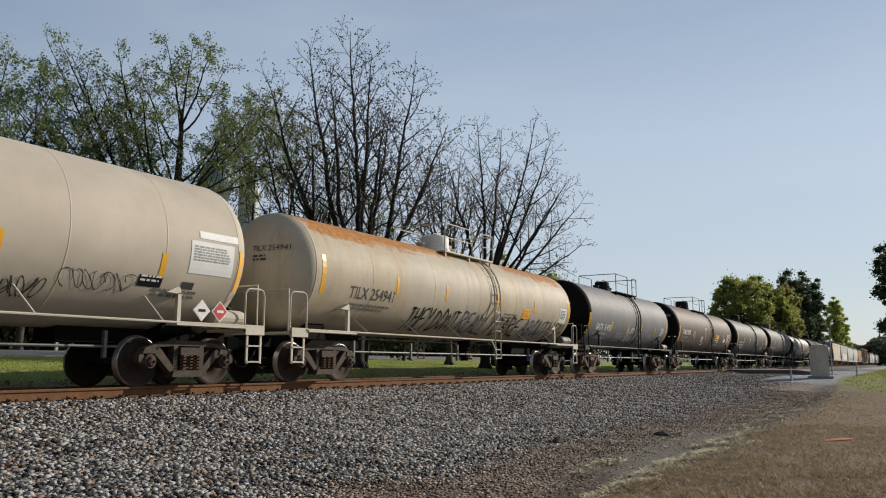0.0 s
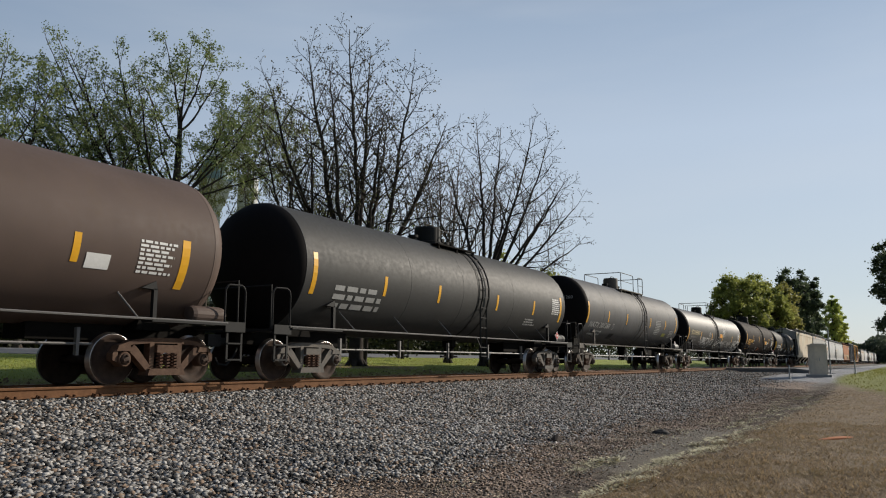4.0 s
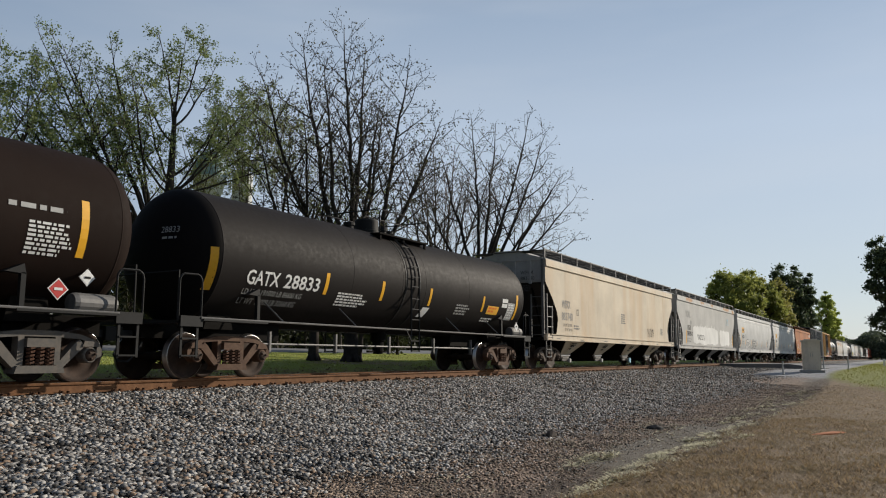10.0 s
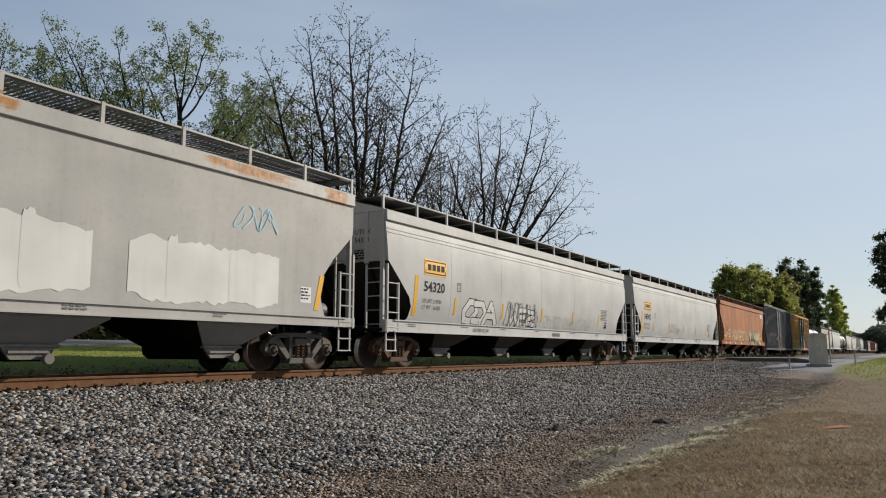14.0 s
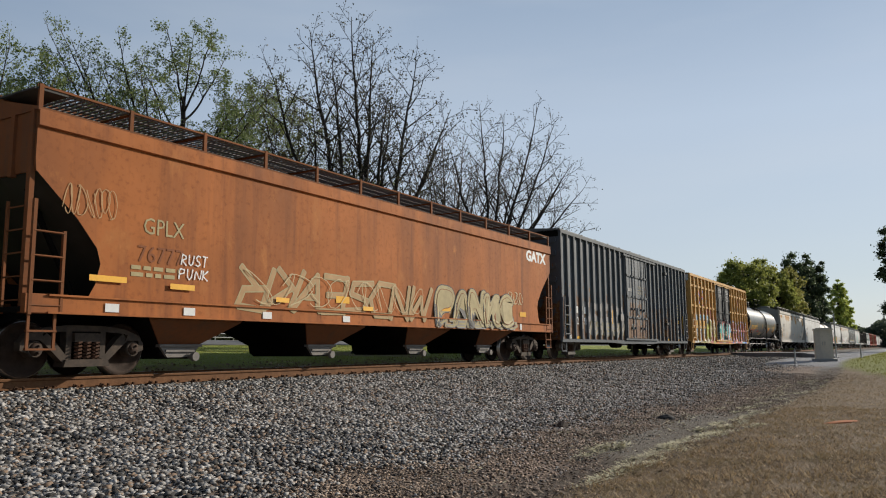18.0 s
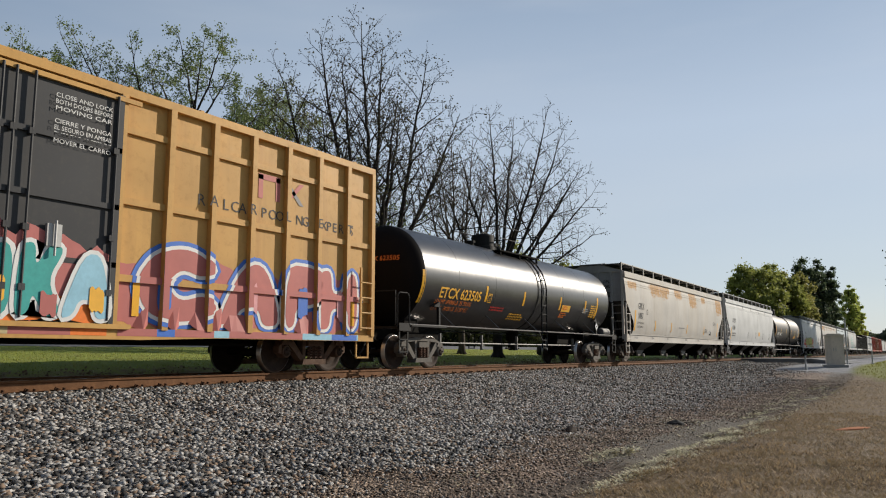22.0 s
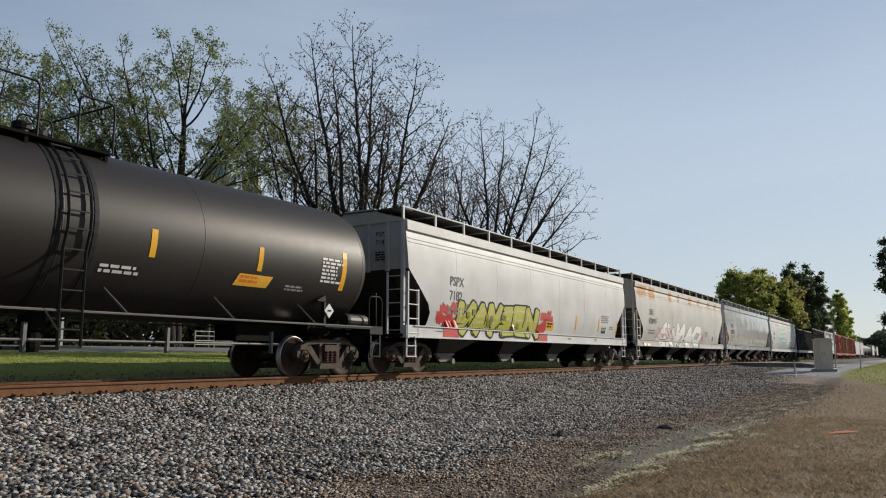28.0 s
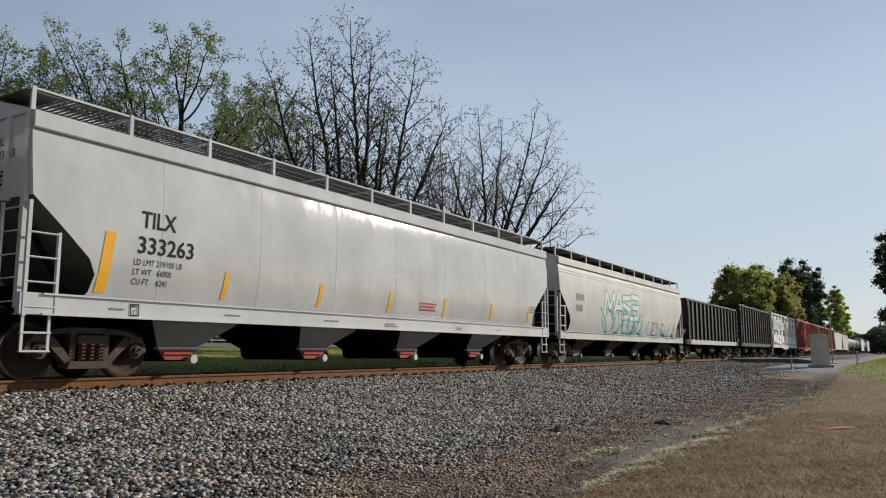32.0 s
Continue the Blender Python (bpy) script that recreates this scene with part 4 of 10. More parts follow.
def wheelset_mesh():
    b = Build()
    r = WHEEL_R
    for s in (-1, 1):
        # outer face dished, tread, flange on the inside
        prof = [(0.0, 0.10), (0.13, 0.10), (0.15, 0.07), (0.24, 0.015), (0.36, 0.02), (0.385, 0.055), (0.445, 0.058), (r, 0.05),
                (r + 0.004, -0.03), (r + 0.026, -0.045), (r + 0.026, -0.065), (0.42, -0.075), (0.37, -0.04), (0.2, -0.02), (0.12, -0.08), (0.0, -0.08)]
        b.lathe_y([(max(q, 0.001), s * (0.735 + h)) for q, h in prof], 32, 0, 0)
    b.lathe_y([(0.08, -1.12), (0.08, 1.12)], 12)
    for s in (-1, 1):
        b.lathe_y([(0.001, s * 1.17), (0.07, s * 1.17), (0.105, s * 1.14), (0.105, s * 0.94), (0.001, s * 0.94)], 16)
        for k in range(3):
            a = k * 2.094
            b.lathe_y([(0.001, s * 1.195), (0.022, s * 1.195), (0.022, s * 1.165), (0.001, s * 1.165)], 6, 0.06 * math.cos(a), 0.06 * math.sin(a))
    me = b.mesh("wheelset", False)
    for m in (M["wheel"], M["tread"]):
        me.materials.append(m)
    for p in me.polygons:
        q = math.hypot(p.center.x, p.center.z)
        p.use_smooth = True
        if q > r - 0.012 and abs(p.center.y) > 0.69:
            p.material_index = 1
    return me


def side_frame_mesh(kind):
    b = Build()
    y0, y1 = -0.085, 0.085
    b.prism([(-1.12, 0.56), (-1.12, 0.44), (-1.02, 0.40), (-1.02, 0.60), (-0.72, 0.72), (-0.72, 0.80), (-1.0, 0.70)], y0, y1)
    b.prism([(1.12, 0.56), (1.0, 0.70), (0.72, 0.80), (0.72, 0.72), (1.02, 0.60), (1.02, 0.40), (1.12, 0.44)], y0, y1)
    b.prism([(-0.72, 0.72), (-0.30, 0.75), (0.30, 0.75), (0.72, 0.72), (0.72, 0.80), (0.30, 0.85), (-0.30, 0.85), (-0.72, 0.80)], y0, y1)
    for s in (-1, 1):
        arm = [(s * 0.80, 0.60), (s * 0.70, 0.52), (s * 0.36, 0.20), (s * 0.24, 0.20), (s * 0.30, 0.30), (s * 0.62, 0.66), (s * 0.70, 0.72)]
        b.prism(arm if s > 0 else arm[::-1], y0, y1)
        col = [(s * 0.26, 0.30), (s * 0.36, 0.30), (s * 0.36, 0.76), (s * 0.26, 0.76)]
        b.prism(col if s > 0 else col[::-1], y0, y1)
        b.lathe_y([(0.001, -0.12), (0.12, -0.12), (0.135, -0.10), (0.135, 0.10), (0.001, 0.10)], 14, s * 0.89, WHEEL_R)
        cap = [(s * 0.74, 0.60), (s * 1.06, 0.60), (s * 1.02, 0.68), (s * 0.78, 0.70)]
        b.prism(cap if s > 0 else cap[::-1], y0 - 0.02, y1 + 0.02)
    b.prism([(-0.42, 0.17), (0.42, 0.17), (0.38, 0.29), (-0.38, 0.29)], y0 - 0.06, y1 + 0.06)
    b.prism([(-0.25, 0.58), (0.25, 0.58), (0.25, 0.72), (-0.25, 0.72)], y0 - 0.07, y1 + 0.07)
    return mesh_with(b, "side_frame", M[kind])


def springs_mesh():
    b = Build()
    for x in (-0.16, 0.0, 0.16):
        pts = [(x + 0.06 * math.cos(a), -0.06 + 0.06 * math.sin(a), 0.29 + 0.29 * k / 30) for k, a in ((k, k * 1.05) for k in range(31))]
        b.tube(pts, 0.016, 4)
    return mesh_with(b, "spring_nest", M["spring"])


def bolster_mesh():
    b = Build()
    b.box(-0.22, 0.22, -1.08, 1.08, 0.58, 0.76, 0.03)
    b.box(-0.14, 0.14, -0.3, 0.3, 0.7, 0.95)
    for s in (-1, 1):
        b.box(s * 0.40, s * 0.47, -0.72, 0.72, 0.36, 0.46)
        b.box(s * 0.44 - 0.03, s * 0.44 + 0.03, -0.82, -0.66, 0.30, 0.62)
        b.box(s * 0.44 - 0.03, s * 0.44 + 0.03, 0.66, 0.82, 0.30, 0.62)
    return mesh_with(b, "truck", M["under"])


def truck(car, x, kind, spin):
    t = part("truck", shared("bolster", bolster_mesh), None, car, m=pose(x, 0, 0))
    for s in (-1, 1):
        part("side_frame", shared("sf" + kind, lambda: side_frame_mesh(kind)), None, t, m=pose(0, s * 1.02, 0))
        part("spring_nest", shared("spring", springs_mesh), None, t, m=pose(0, s * 1.07, 0))
        w = part("wheelset", shared("wheelset", wheelset_mesh), None, t, m=pose(s * 0.89, 0, WHEEL_R))
        if spin:
            SPINNING.append((w, car, s * 0.89))


def coupler_mesh():
    b = Build()
    b.box(-0.75, 0.02, -0.09, 0.09, 0.78, 0.94, 0.02)
    b.prism([(-0.02, 0.74), (0.16, 0.74), (0.20, 0.80), (0.20, 0.96), (0.12, 1.0), (-0.02, 1.0)], -0.17, 0.12)
    b.tube([(-0.35, 0.28, 0.72), (-0.25, 0.3, 0.55), (-0.05, 0.28, 0.34), (0.15, 0.25, 0.36), (0.22, 0.22, 0.5)], 0.028, 6)
    return mesh_with(b, "coupler", M["black"])


def ends_gear(car, xl, xr):
    me = shared("coupler", coupler_mesh)
    part("coupler", me, None, car, m=pose(xr - 0.18, 0, 0))
    part("coupler", me, None, car, m=pose(xl + 0.18, 0, 0, 0, 0, 180))


def arc_tube(b, x0, x1, y, z0, z1, r, rad=0.15, seg=5):
    """An upside-down U of pipe in the plane of constant y."""
    pts = [(x0, y, z0), (x0, y, z1 - rad)]
    pts += [(x0 + rad - rad * math.cos(a), y, z1 - rad + rad * math.sin(a)) for a in (0.4, 0.8, 1.2)]
    pts += [(x1 - rad + rad * math.sin(a), y, z1 - rad + rad * math.cos(a)) for a in (0.2, 0.6, 1.0)]
    pts += [(x1, y, z1 - rad), (x1, y, z0)]
    b.tube(pts, r, seg)


def ladder(b, x, y, z0, z1, wide=0.42, step=0.36, r=0.022, flat=True):
    for s in (-1, 1):
        b.box(x + s * wide / 2 - 0.028, x + s * wide / 2 + 0.028, y - 0.02, y + 0.02, z0, z1)
    z = z0 + 0.06
    while z < z1 - 0.02:
        b.tube([(x - wide / 2, y - 0.015, z), (x + wide / 2, y - 0.015, z)], r, 5)
        z += step


def place(car, mid, group="cars of the freight train"):
    car["group"] = group
    CARS.append((car, mid))
    car.location = (mid, YC, 0)


PLACARD = [(0, -0.5), (0.5, 0), (0, 0.5), (-0.5, 0)]


def placard(parent, u, w, size, mat_a, surf, mark):
    b = Build()
    x, y, z = surf(u, w)
    for k, (s, m) in enumerate(((size, M["white"]), (size * 0.86, mat_a))):
        p = [(x + q * s, y - 0.02 - 0.004 * k, z + r * s) for q, r in PLACARD]
        part("placard", mesh_of("placard", p, [(0, 1, 2, 3)]), m, parent)
    q = [(x + dx * size, y - 0.032, z + dz * size) for dx, dz in ((-.2, -.06), (.2, -.06), (.2, .06), (-.2, .06))]
    part("placard_mark", mesh_of("placard_mark", q, [(0, 1, 2, 3)]), mark, parent)


def panel(parent, u, w, wide, high, back, front, surf_at, seed=1, cols=3):
    """A small framed data panel with lines of tiny writing."""
    patch(parent, "data_panel", u, u + wide, w, w + high, back, surf_at(0.005))
    bars(parent, u + wide * .06, w + high * 0.82, wide * 0.86, max(2, int(high / 0.075)), 0.035, front, surf_at(0.009), seed, "small_print", 2.0)


def boxed_code(parent, u, w, h, material, surf):
    for a, b_, c, d in ((u, u + h, w, w + .02), (u, u + h, w + h * 1.15 - .02, w + h * 1.15), (u, u + .02, w, w + h * 1.15), (u + h - .02, u + h, w, w + h * 1.15)):
        patch(parent, "plate_box", a, b_, c, d, material, surf, n=1)
    letter(parent, "C", u + h * .3, w + h * .2, h * .4, material, surf)
    bars(parent, u + h * .15, w + h * .85, h * .7, 1, h * .12, material, surf, 3)


def tank_surf(R, zc, pl, pr, hd):
    """The near flank of a tank; past hd from its ends pl and pr it follows the dished head."""
    def at(lift=0.006):
        def s(u, w):
            e = min(max(0.0, u - (pr - hd), (pl + hd) - u) / hd, 0.98)
            q = (R * math.sqrt(1 - e * e) + lift) ** 2 - (w - zc) ** 2
            return (u, -math.sqrt(max(q, 0.0001)), w)
        return s
    return at


def tank_car(name, label, mid, L, ends, R=1.42, zc=2.62, shell=None, fit=None, kind="truck", stripes=(), seams=(), dome=0.0, dome_r=0.42,
             dome_h=0.42, dome_mat=None, ladder_x=0.75, platform=(-0.9, 1.5), rail_h=0.95, jacket=False, spin=True, detail=True, inboard=2.05,
             end_mat=None, band=0.0):
    car = thing(name, label, "tank car")
    fit = fit or M["black"]
    # ends = the coupling planes and the tips of the two heads, along the train
    cl, pl, pr, cr = [q - mid for q in ends] if ends else (-L / 2, -L / 2 + .62, L / 2 - .62, L / 2)
    reach = {-1: -cl, 1: cr}
    hd = R * 0.46
    # shell with elliptical heads and raised seams
    prof = []
    for k in range(9):
        a = math.pi / 2 * k / 8
        prof.append((max(R * math.sin(a), 0.001), pl + hd - hd * math.cos(a)))
    prof += [(R, x) for x in np.linspace(pl + hd + .01, pr - hd - .01, 7)]
    prof += [(r, pl + pr - x) for r, x in prof[:9]][::-1]
    sh = Build().lathe_x(prof, 64, 0, zc)
    ob = part("tank_shell", sh, shell, car, smooth=True)
    # only the head turned from the sun is recoloured
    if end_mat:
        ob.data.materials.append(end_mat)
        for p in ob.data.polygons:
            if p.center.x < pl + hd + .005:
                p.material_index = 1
    for x in list(seams) + [pl + hd, pr - hd]:
        ring = Build().lathe_x([(R - .004, x - .02), (R + .0035, x - .008), (R + .0035, x + .008), (R - .004, x + .02)], 64, 0, zc)
        part("weld_seam", ring, shell, car, smooth=True)
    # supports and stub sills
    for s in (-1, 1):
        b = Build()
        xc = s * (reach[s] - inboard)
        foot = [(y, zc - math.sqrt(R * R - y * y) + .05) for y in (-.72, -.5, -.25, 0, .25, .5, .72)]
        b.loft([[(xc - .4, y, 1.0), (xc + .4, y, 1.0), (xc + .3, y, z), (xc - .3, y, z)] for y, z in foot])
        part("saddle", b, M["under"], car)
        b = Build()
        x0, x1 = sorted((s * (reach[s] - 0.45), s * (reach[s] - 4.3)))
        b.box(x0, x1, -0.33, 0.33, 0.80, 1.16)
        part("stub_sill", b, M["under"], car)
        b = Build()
        x0, x1 = sorted((s * (reach[s] - 0.42), s * (reach[s] - 0.95)))
        b.box(x0, x1, -1.45, 1.45, 1.06, 1.12)
        b.box(x0, x1, -1.47, -1.40, 1.0, 1.2)
        b.box(x0, x1, 1.40, 1.47, 1.0, 1.2)
        part("end_platform", b, fit, car)
        xa, xb = s * (reach[s] - 0.48), s * (reach[s] - 0.86)
        for y in (-1.42, 1.42):
            b = Build()
            arc_tube(b, min(xa, xb) - .08, max(xa, xb) + .08, y, 1.1, 2.0 if s < 0 else 1.95, 0.02)
            part("end_railing", b, fit, car)
            b = Build()
            for x in (min(xa, xb), max(xa, xb)):
                b.box(x - .025, x + .025, y - .015, y + .015, 0.42, 1.1)
            for z in (0.44, 0.76):
                b.box(min(xa, xb), max(xa, xb), y - .03, y + .03, z, z + .03)
            part("step", b, fit, car)
        b = Build()
        b.tube([(xa, -1.3, 1.12), (xa, -1.3, 2.05), (xa, 1.3, 2.05), (xa, 1.3, 1.12)], 0.02, 5)
        part("end_railing", b, fit, car)
        # the brace from the platform to the shell
        b = Build()
        b.box(s * (reach[s] - 2.55) - .04, s * (reach[s] - 2.55) + .04, -1.36, -1.28, 1.12, 1.72)
        b.prism([(s * (reach[s] - 2.55) - .3, 1.72), (s * (reach[s] - 2.55), 1.86), (s * (reach[s] - 2.55) + .04, 1.7)], -1.36, -1.2)
        part("shell_brace", b, fit, car)
        b = Build()
        b.box(min(s * (reach[s] - .95), s * (reach[s] - 2.7)), max(s * (reach[s] - .95), s * (reach[s] - 2.7)), -1.5, -1.2, 1.12, 1.16)
        part("side_walkway", b, fit, car)
    if detail:
        # long handrails with stays
        for y in (-1.47, 1.47):
            b = Build()
            b.tube([(cl + 0.9, y, 1.17), (cr - 0.9, y, 1.17)], 0.022, 6)
            part("side_handrail", b, fit if fit is not M["black"] else M["grate"], car)
        n = int((L - 5) / 2.1)
        for k in range(n):
            x = cl + 3.1 + k * (cr - cl - 6.2) / max(1, n - 1)
            if abs(x - ladder_x) < 0.5:
                continue
            b = Build()
            zt = 1.62
            b.tube([(x + .12, -1.47, 1.17), (x - .12, -math.sqrt(max(R * R - (zt - zc) ** 2, .1)), zt)], 0.018, 5)
            part("rail_stay", b, fit if fit is not M["black"] else M["grate"], car)
        b = Build()
        b.tube([(cl + 3.2, -0.7, 0.72), (cr - 3.2, -0.7, 0.72)], 0.025, 5)
        for q in range(5):
            x = cl + 3.6 + q * (cr - cl - 7.2) / 4
            b.box(x - .03, x + .03, -.74, -.66, .52, 1.0)
        part("brake_pipe", b, M["grate"], car)
        b = Build()
        b.lathe_z([(0.001, 0.52), (.13, .52), (.16, .6), (.16, .86), (.22, .9), (.22, zc - R + .05)], 12, ladder_x + 0.2, -0.1)
        b.box(ladder_x - .3, ladder_x + .7, -.14, -.06, .56, .62)
        part("bottom_outlet", b, M["under"], car)
        b = Build()
        xr = cr - 1.15
        b.lathe_x([(0.001, xr - .5), (.15, xr - .48), (.17, xr - .4), (.17, xr + .25), (.15, xr + .33), (.001, xr + .35)], 16, -1.18, 1.32)
        part("air_reservoir", b, shell if R > 1.5 else M["grate"], car)
    # top platform, housing, railing
    zt = zc + R
    p0, p1 = platform
    b = Build()
    zp = zt - .17
    b.box(p0, p1, -0.95, -0.62, zp, zp + 0.03)
    b.box(p0, p1, -0.965, -0.945, zp - .01, zp + .035)
    b.box(p0, p1, 0.62, 0.95, zp, zp + 0.03)
    for x in (p0 + .1, (p0 + p1) / 2, p1 - .1):
        for s in (-1, 1):
            b.box(x - .03, x + .03, s * .9 - .03, s * .9 + .03, zc + math.sqrt(R * R - .87) - .05, zp + .01)
    part("top_platform", b, M["under"] if fit is M["black"] else fit, car)
    for y in (-0.95, 0.95):
        for u0, u1 in ((p0, p0 + (p1 - p0) * .55), (p0 + (p1 - p0) * .78, p1)):
            b = Build()
            arc_tube(b, u0, u1, y, zp, zt + rail_h * .72, 0.02, 0.12)
            part("top_railing", b, fit, car)
            part("mid_rail", Build().tube([(u0, y, zt + rail_h * .28), (u1, y, zt + rail_h * .28)], .015, 4), fit, car)
    for x in (p0, p1):
        part("top_railing", Build().tube([(x, -.95, zt + rail_h * .72), (x, .95, zt + rail_h * .72)], .02, 5), fit, car)
    dome_h += .12
    b = Build()
    b.lathe_z([(dome_r * 1.08, zt - .12), (dome_r * 1.08, zt + .06), (dome_r, zt + .07), (dome_r, zt + dome_h - .05), (dome_r * .93, zt + dome_h), (0.001, zt + dome_h + .02)], 44, dome, 0)
    part("manway_housing", b, dome_mat or fit, car)
    for x, h in ((dome + 0.85, .3), (dome + 1.15, .22), (dome - .75, .2)):
        b = Build()
        b.lathe_z([(.12, zt - .05), (.12, zt + h * .6), (.16, zt + h * .62), (.16, zt + h), (0.001, zt + h)], 12, x, 0.05)
        part("valve", b, M["black"] if not dome_mat else fit, car)
    b = Build()
    b.tube([(dome - .3, -.1, zt + dome_h), (dome - .2, -.1, zt + dome_h + .08), (dome + .2, -.1, zt + dome_h + .08), (dome + .3, -.1, zt + dome_h)], .02, 5)
    part("housing_handle", b, fit, car)
    # ladder that follows the shell
    for s in (-1, 1):
        b = Build()
        path = [(s * (R + .07) * math.sin(a), zc + (R + .07) * math.cos(a)) for a in (0.42, 0.62, 0.85, 1.08, 1.3, 1.5, 1.68)]
        path += [(s * 1.49, zc - .5), (s * 1.49, 1.17), (s * 1.5, 0.58)]
        for dx in (-.2, .2):
            b.tube([(ladder_x + dx, y, z) for y, z in path], 0.026, 5)
        tot = 0.0
        for (ya, za), (yb, zb) in zip(path, path[1:]):
            l = math.hypot(yb - ya, zb - za)
            k = max(1, round(l / 0.34))
            for i in range(k):
                q = i / k
                b.tube([(ladder_x - .2, ya + (yb - ya) * q, za + (zb - za) * q), (ladder_x + .2, ya + (yb - ya) * q, za + (zb - za) * q)], 0.017, 4)
        b.tube([(ladder_x - .2, s * 1.5, .6), (ladder_x + .2, s * 1.5, .6)], .02, 4)
        b.tube([(ladder_x - .2, s * 1.49, 1.17), (ladder_x - .2, s * .8, 1.22)], .018, 4)
        b.tube([(ladder_x + .2, s * 1.49, 1.17), (ladder_x + .2, s * .8, 1.22)], .018, 4)
        b.tube([(ladder_x - .45, s * 1.47, 1.2), (ladder_x - .2, s * 1.5, .85)], .02, 4)
        part("ladder", b, fit, car)
    at = tank_surf(R, zc, pl, pr, hd)
    for x, w0, w1, wd in stripes:
        patch(car, "reflector_stripe", x, x + wd, w0, w1, M["yellow"], at(0.006))
    if band:
        b = Build()
        for dx in (-.34, .34):
            b.lathe_x([(R + .004, ladder_x + dx - .04), (R + .012, ladder_x + dx - .04), (R + .012, ladder_x + dx + .04), (R + .004, ladder_x + dx + .04)], 48, 0, zc)
        part("shell_band", b, fit, car)
    ends_gear(car, cl, cr)
    for s in (-1, 1):
        truck(car, s * (reach[s] - inboard), kind, spin)
    place(car, mid)

    def head(lift=.006):
        """The domed end that faces -x; u runs towards the near side."""
        def s(u, w):
            q = min(.97, (u * u + (w - zc) ** 2) / (R * R))
            return (pl + hd * (1 - math.sqrt(1 - q)) - lift, -u, w)
        return s
    car_head[0] = head
    return car, at


car_head = [None]


def head_code(car, text, u, w, h, material, rows=1):
    """White or black stencils on the domed end of the last tank car."""
    letter(car, text, u, w, h, material, car_head[0](.02))
    bars(car, u + .05, w - h * 1.0, .45, rows, h * .35, material, car_head[0](.02), 3)




def hopper_car(name, label, mid, L, skin, eave=4.2, sill=1.0, bays=4, curved=True, roof=None, kind="truck", gap=0.72, fit=None,
               gates=None, spin=True, seams=6, under=None, inboard=1.95, sheet=None, sill_h=0.3, face=None, rail=None, notch=1.0, bay_at=None, bay_half=1.12, creases=True, grating=True, lip=None):
    car = thing(name, label, "hopper car")
    roof, fit, under, sheet = roof or skin, fit or skin, under or M["under"], sheet or M["under"]
    hb = L / 2 - gap
    # (z, inset of the end, half width) up the body
    # the notch at each end: wide and rounded over the sill, slanting out to the corner post
    if curved:
        lev = [(sill + .28, 1.02, 1.44), (sill + .42, 1.14, 1.49), (sill + .70, 1.20, 1.555), (sill + .95, 1.08, 1.58), (sill + 1.32, .66, 1.60), (sill + 1.84, .04, 1.62), (eave - .75, 0, 1.60), (eave - .32, 0, 1.55), (eave, .02, 1.47)]
    else:
        lev = [(sill + .28, 1.0, 1.57), (sill + .5, 1.12, 1.57), (sill + .85, 1.2, 1.57), (sill + 1.1, 1.12, 1.57), (sill + 1.55, .74, 1.57), (sill + 2.2, .02, 1.57), (eave - .75, 0, 1.57), (eave - .3, 0, 1.57), (eave, 0, 1.57)]
    lev[0] = (min(lev[0][0], sill + sill_h - .01), *lev[0][1:])
    nt = 5
    lev = [(z, i * notch, w) for z, i, w in lev]
    xs = [-1.0] + [(-1 + 2 * (k + 1) / (seams + 1)) for k in range(seams)] + [1.0]
    if not seams:
        xs = [-1.0, -.75, .75, 1.0]
    for s in (-1, 1):
        pts, f = [], []
        for q in xs:
            for z, i, w in lev:
                pts.append((min(max(q * hb, i - hb), hb - i), s * w, z))
        k = len(lev)
        for a in range(len(xs) - 1):
            for j in range(k - 1):
                g = (a * k + j, (a + 1) * k + j, (a + 1) * k + j + 1, a * k + j + 1)
                f.append(g if s < 0 else g[::-1])
        part("side_sheet", mesh_of("side_sheet", pts, f, curved), skin, car)
    for q in xs[1:-1] if seams else ():
        b = Build()
        col = [(z, w) for z, i, w in lev if abs(q * hb) < hb - i - .05]
        b.loft([[(q * hb - .02, -w + .004, z), (q * hb - .008, -w - .003, z), (q * hb + .008, -w - .003, z), (q * hb + .02, -w + .004, z)] for z, w in col])
        part("weld_seam", b, skin, car)
    for s in (-1, 1):
        # end sheet above, slope sheet below
        up = lev[nt:]
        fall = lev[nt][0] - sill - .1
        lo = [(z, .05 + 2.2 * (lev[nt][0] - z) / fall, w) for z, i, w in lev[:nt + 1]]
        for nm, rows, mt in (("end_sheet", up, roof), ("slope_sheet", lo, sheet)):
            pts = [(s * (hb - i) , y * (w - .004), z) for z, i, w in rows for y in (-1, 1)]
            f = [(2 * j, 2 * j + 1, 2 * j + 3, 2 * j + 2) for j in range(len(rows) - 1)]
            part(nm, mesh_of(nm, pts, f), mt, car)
    we = lev[-1][2]
    b = Build()
    ring = [(-we - .04, eave), (-we - .04, eave + .05), (-.62, eave + .30), (-.5, eave + .42), (.5, eave + .42), (.62, eave + .30), (we + .04, eave + .05), (we + .04, eave)]
    b.loft([[(x, y, z) for y, z in ring] for x in (-hb - .03, hb + .03)])
    part("roof", b, roof, car)
    b = Build()
    for s in (-1, 1):
        b.loft([[(x, s * (lev[-2][2] + .012), eave - .26), (x, s * (lev[-2][2] + .055), eave - .24), (x, s * (lev[-2][2] + .04), eave + .02), (x, s * (we + .0), eave + .045)] for x in (-hb, hb)])
    part("top_chord", b, skin, car)
    # running board along the roof
    zb = eave + .40
    y0 = we - .04
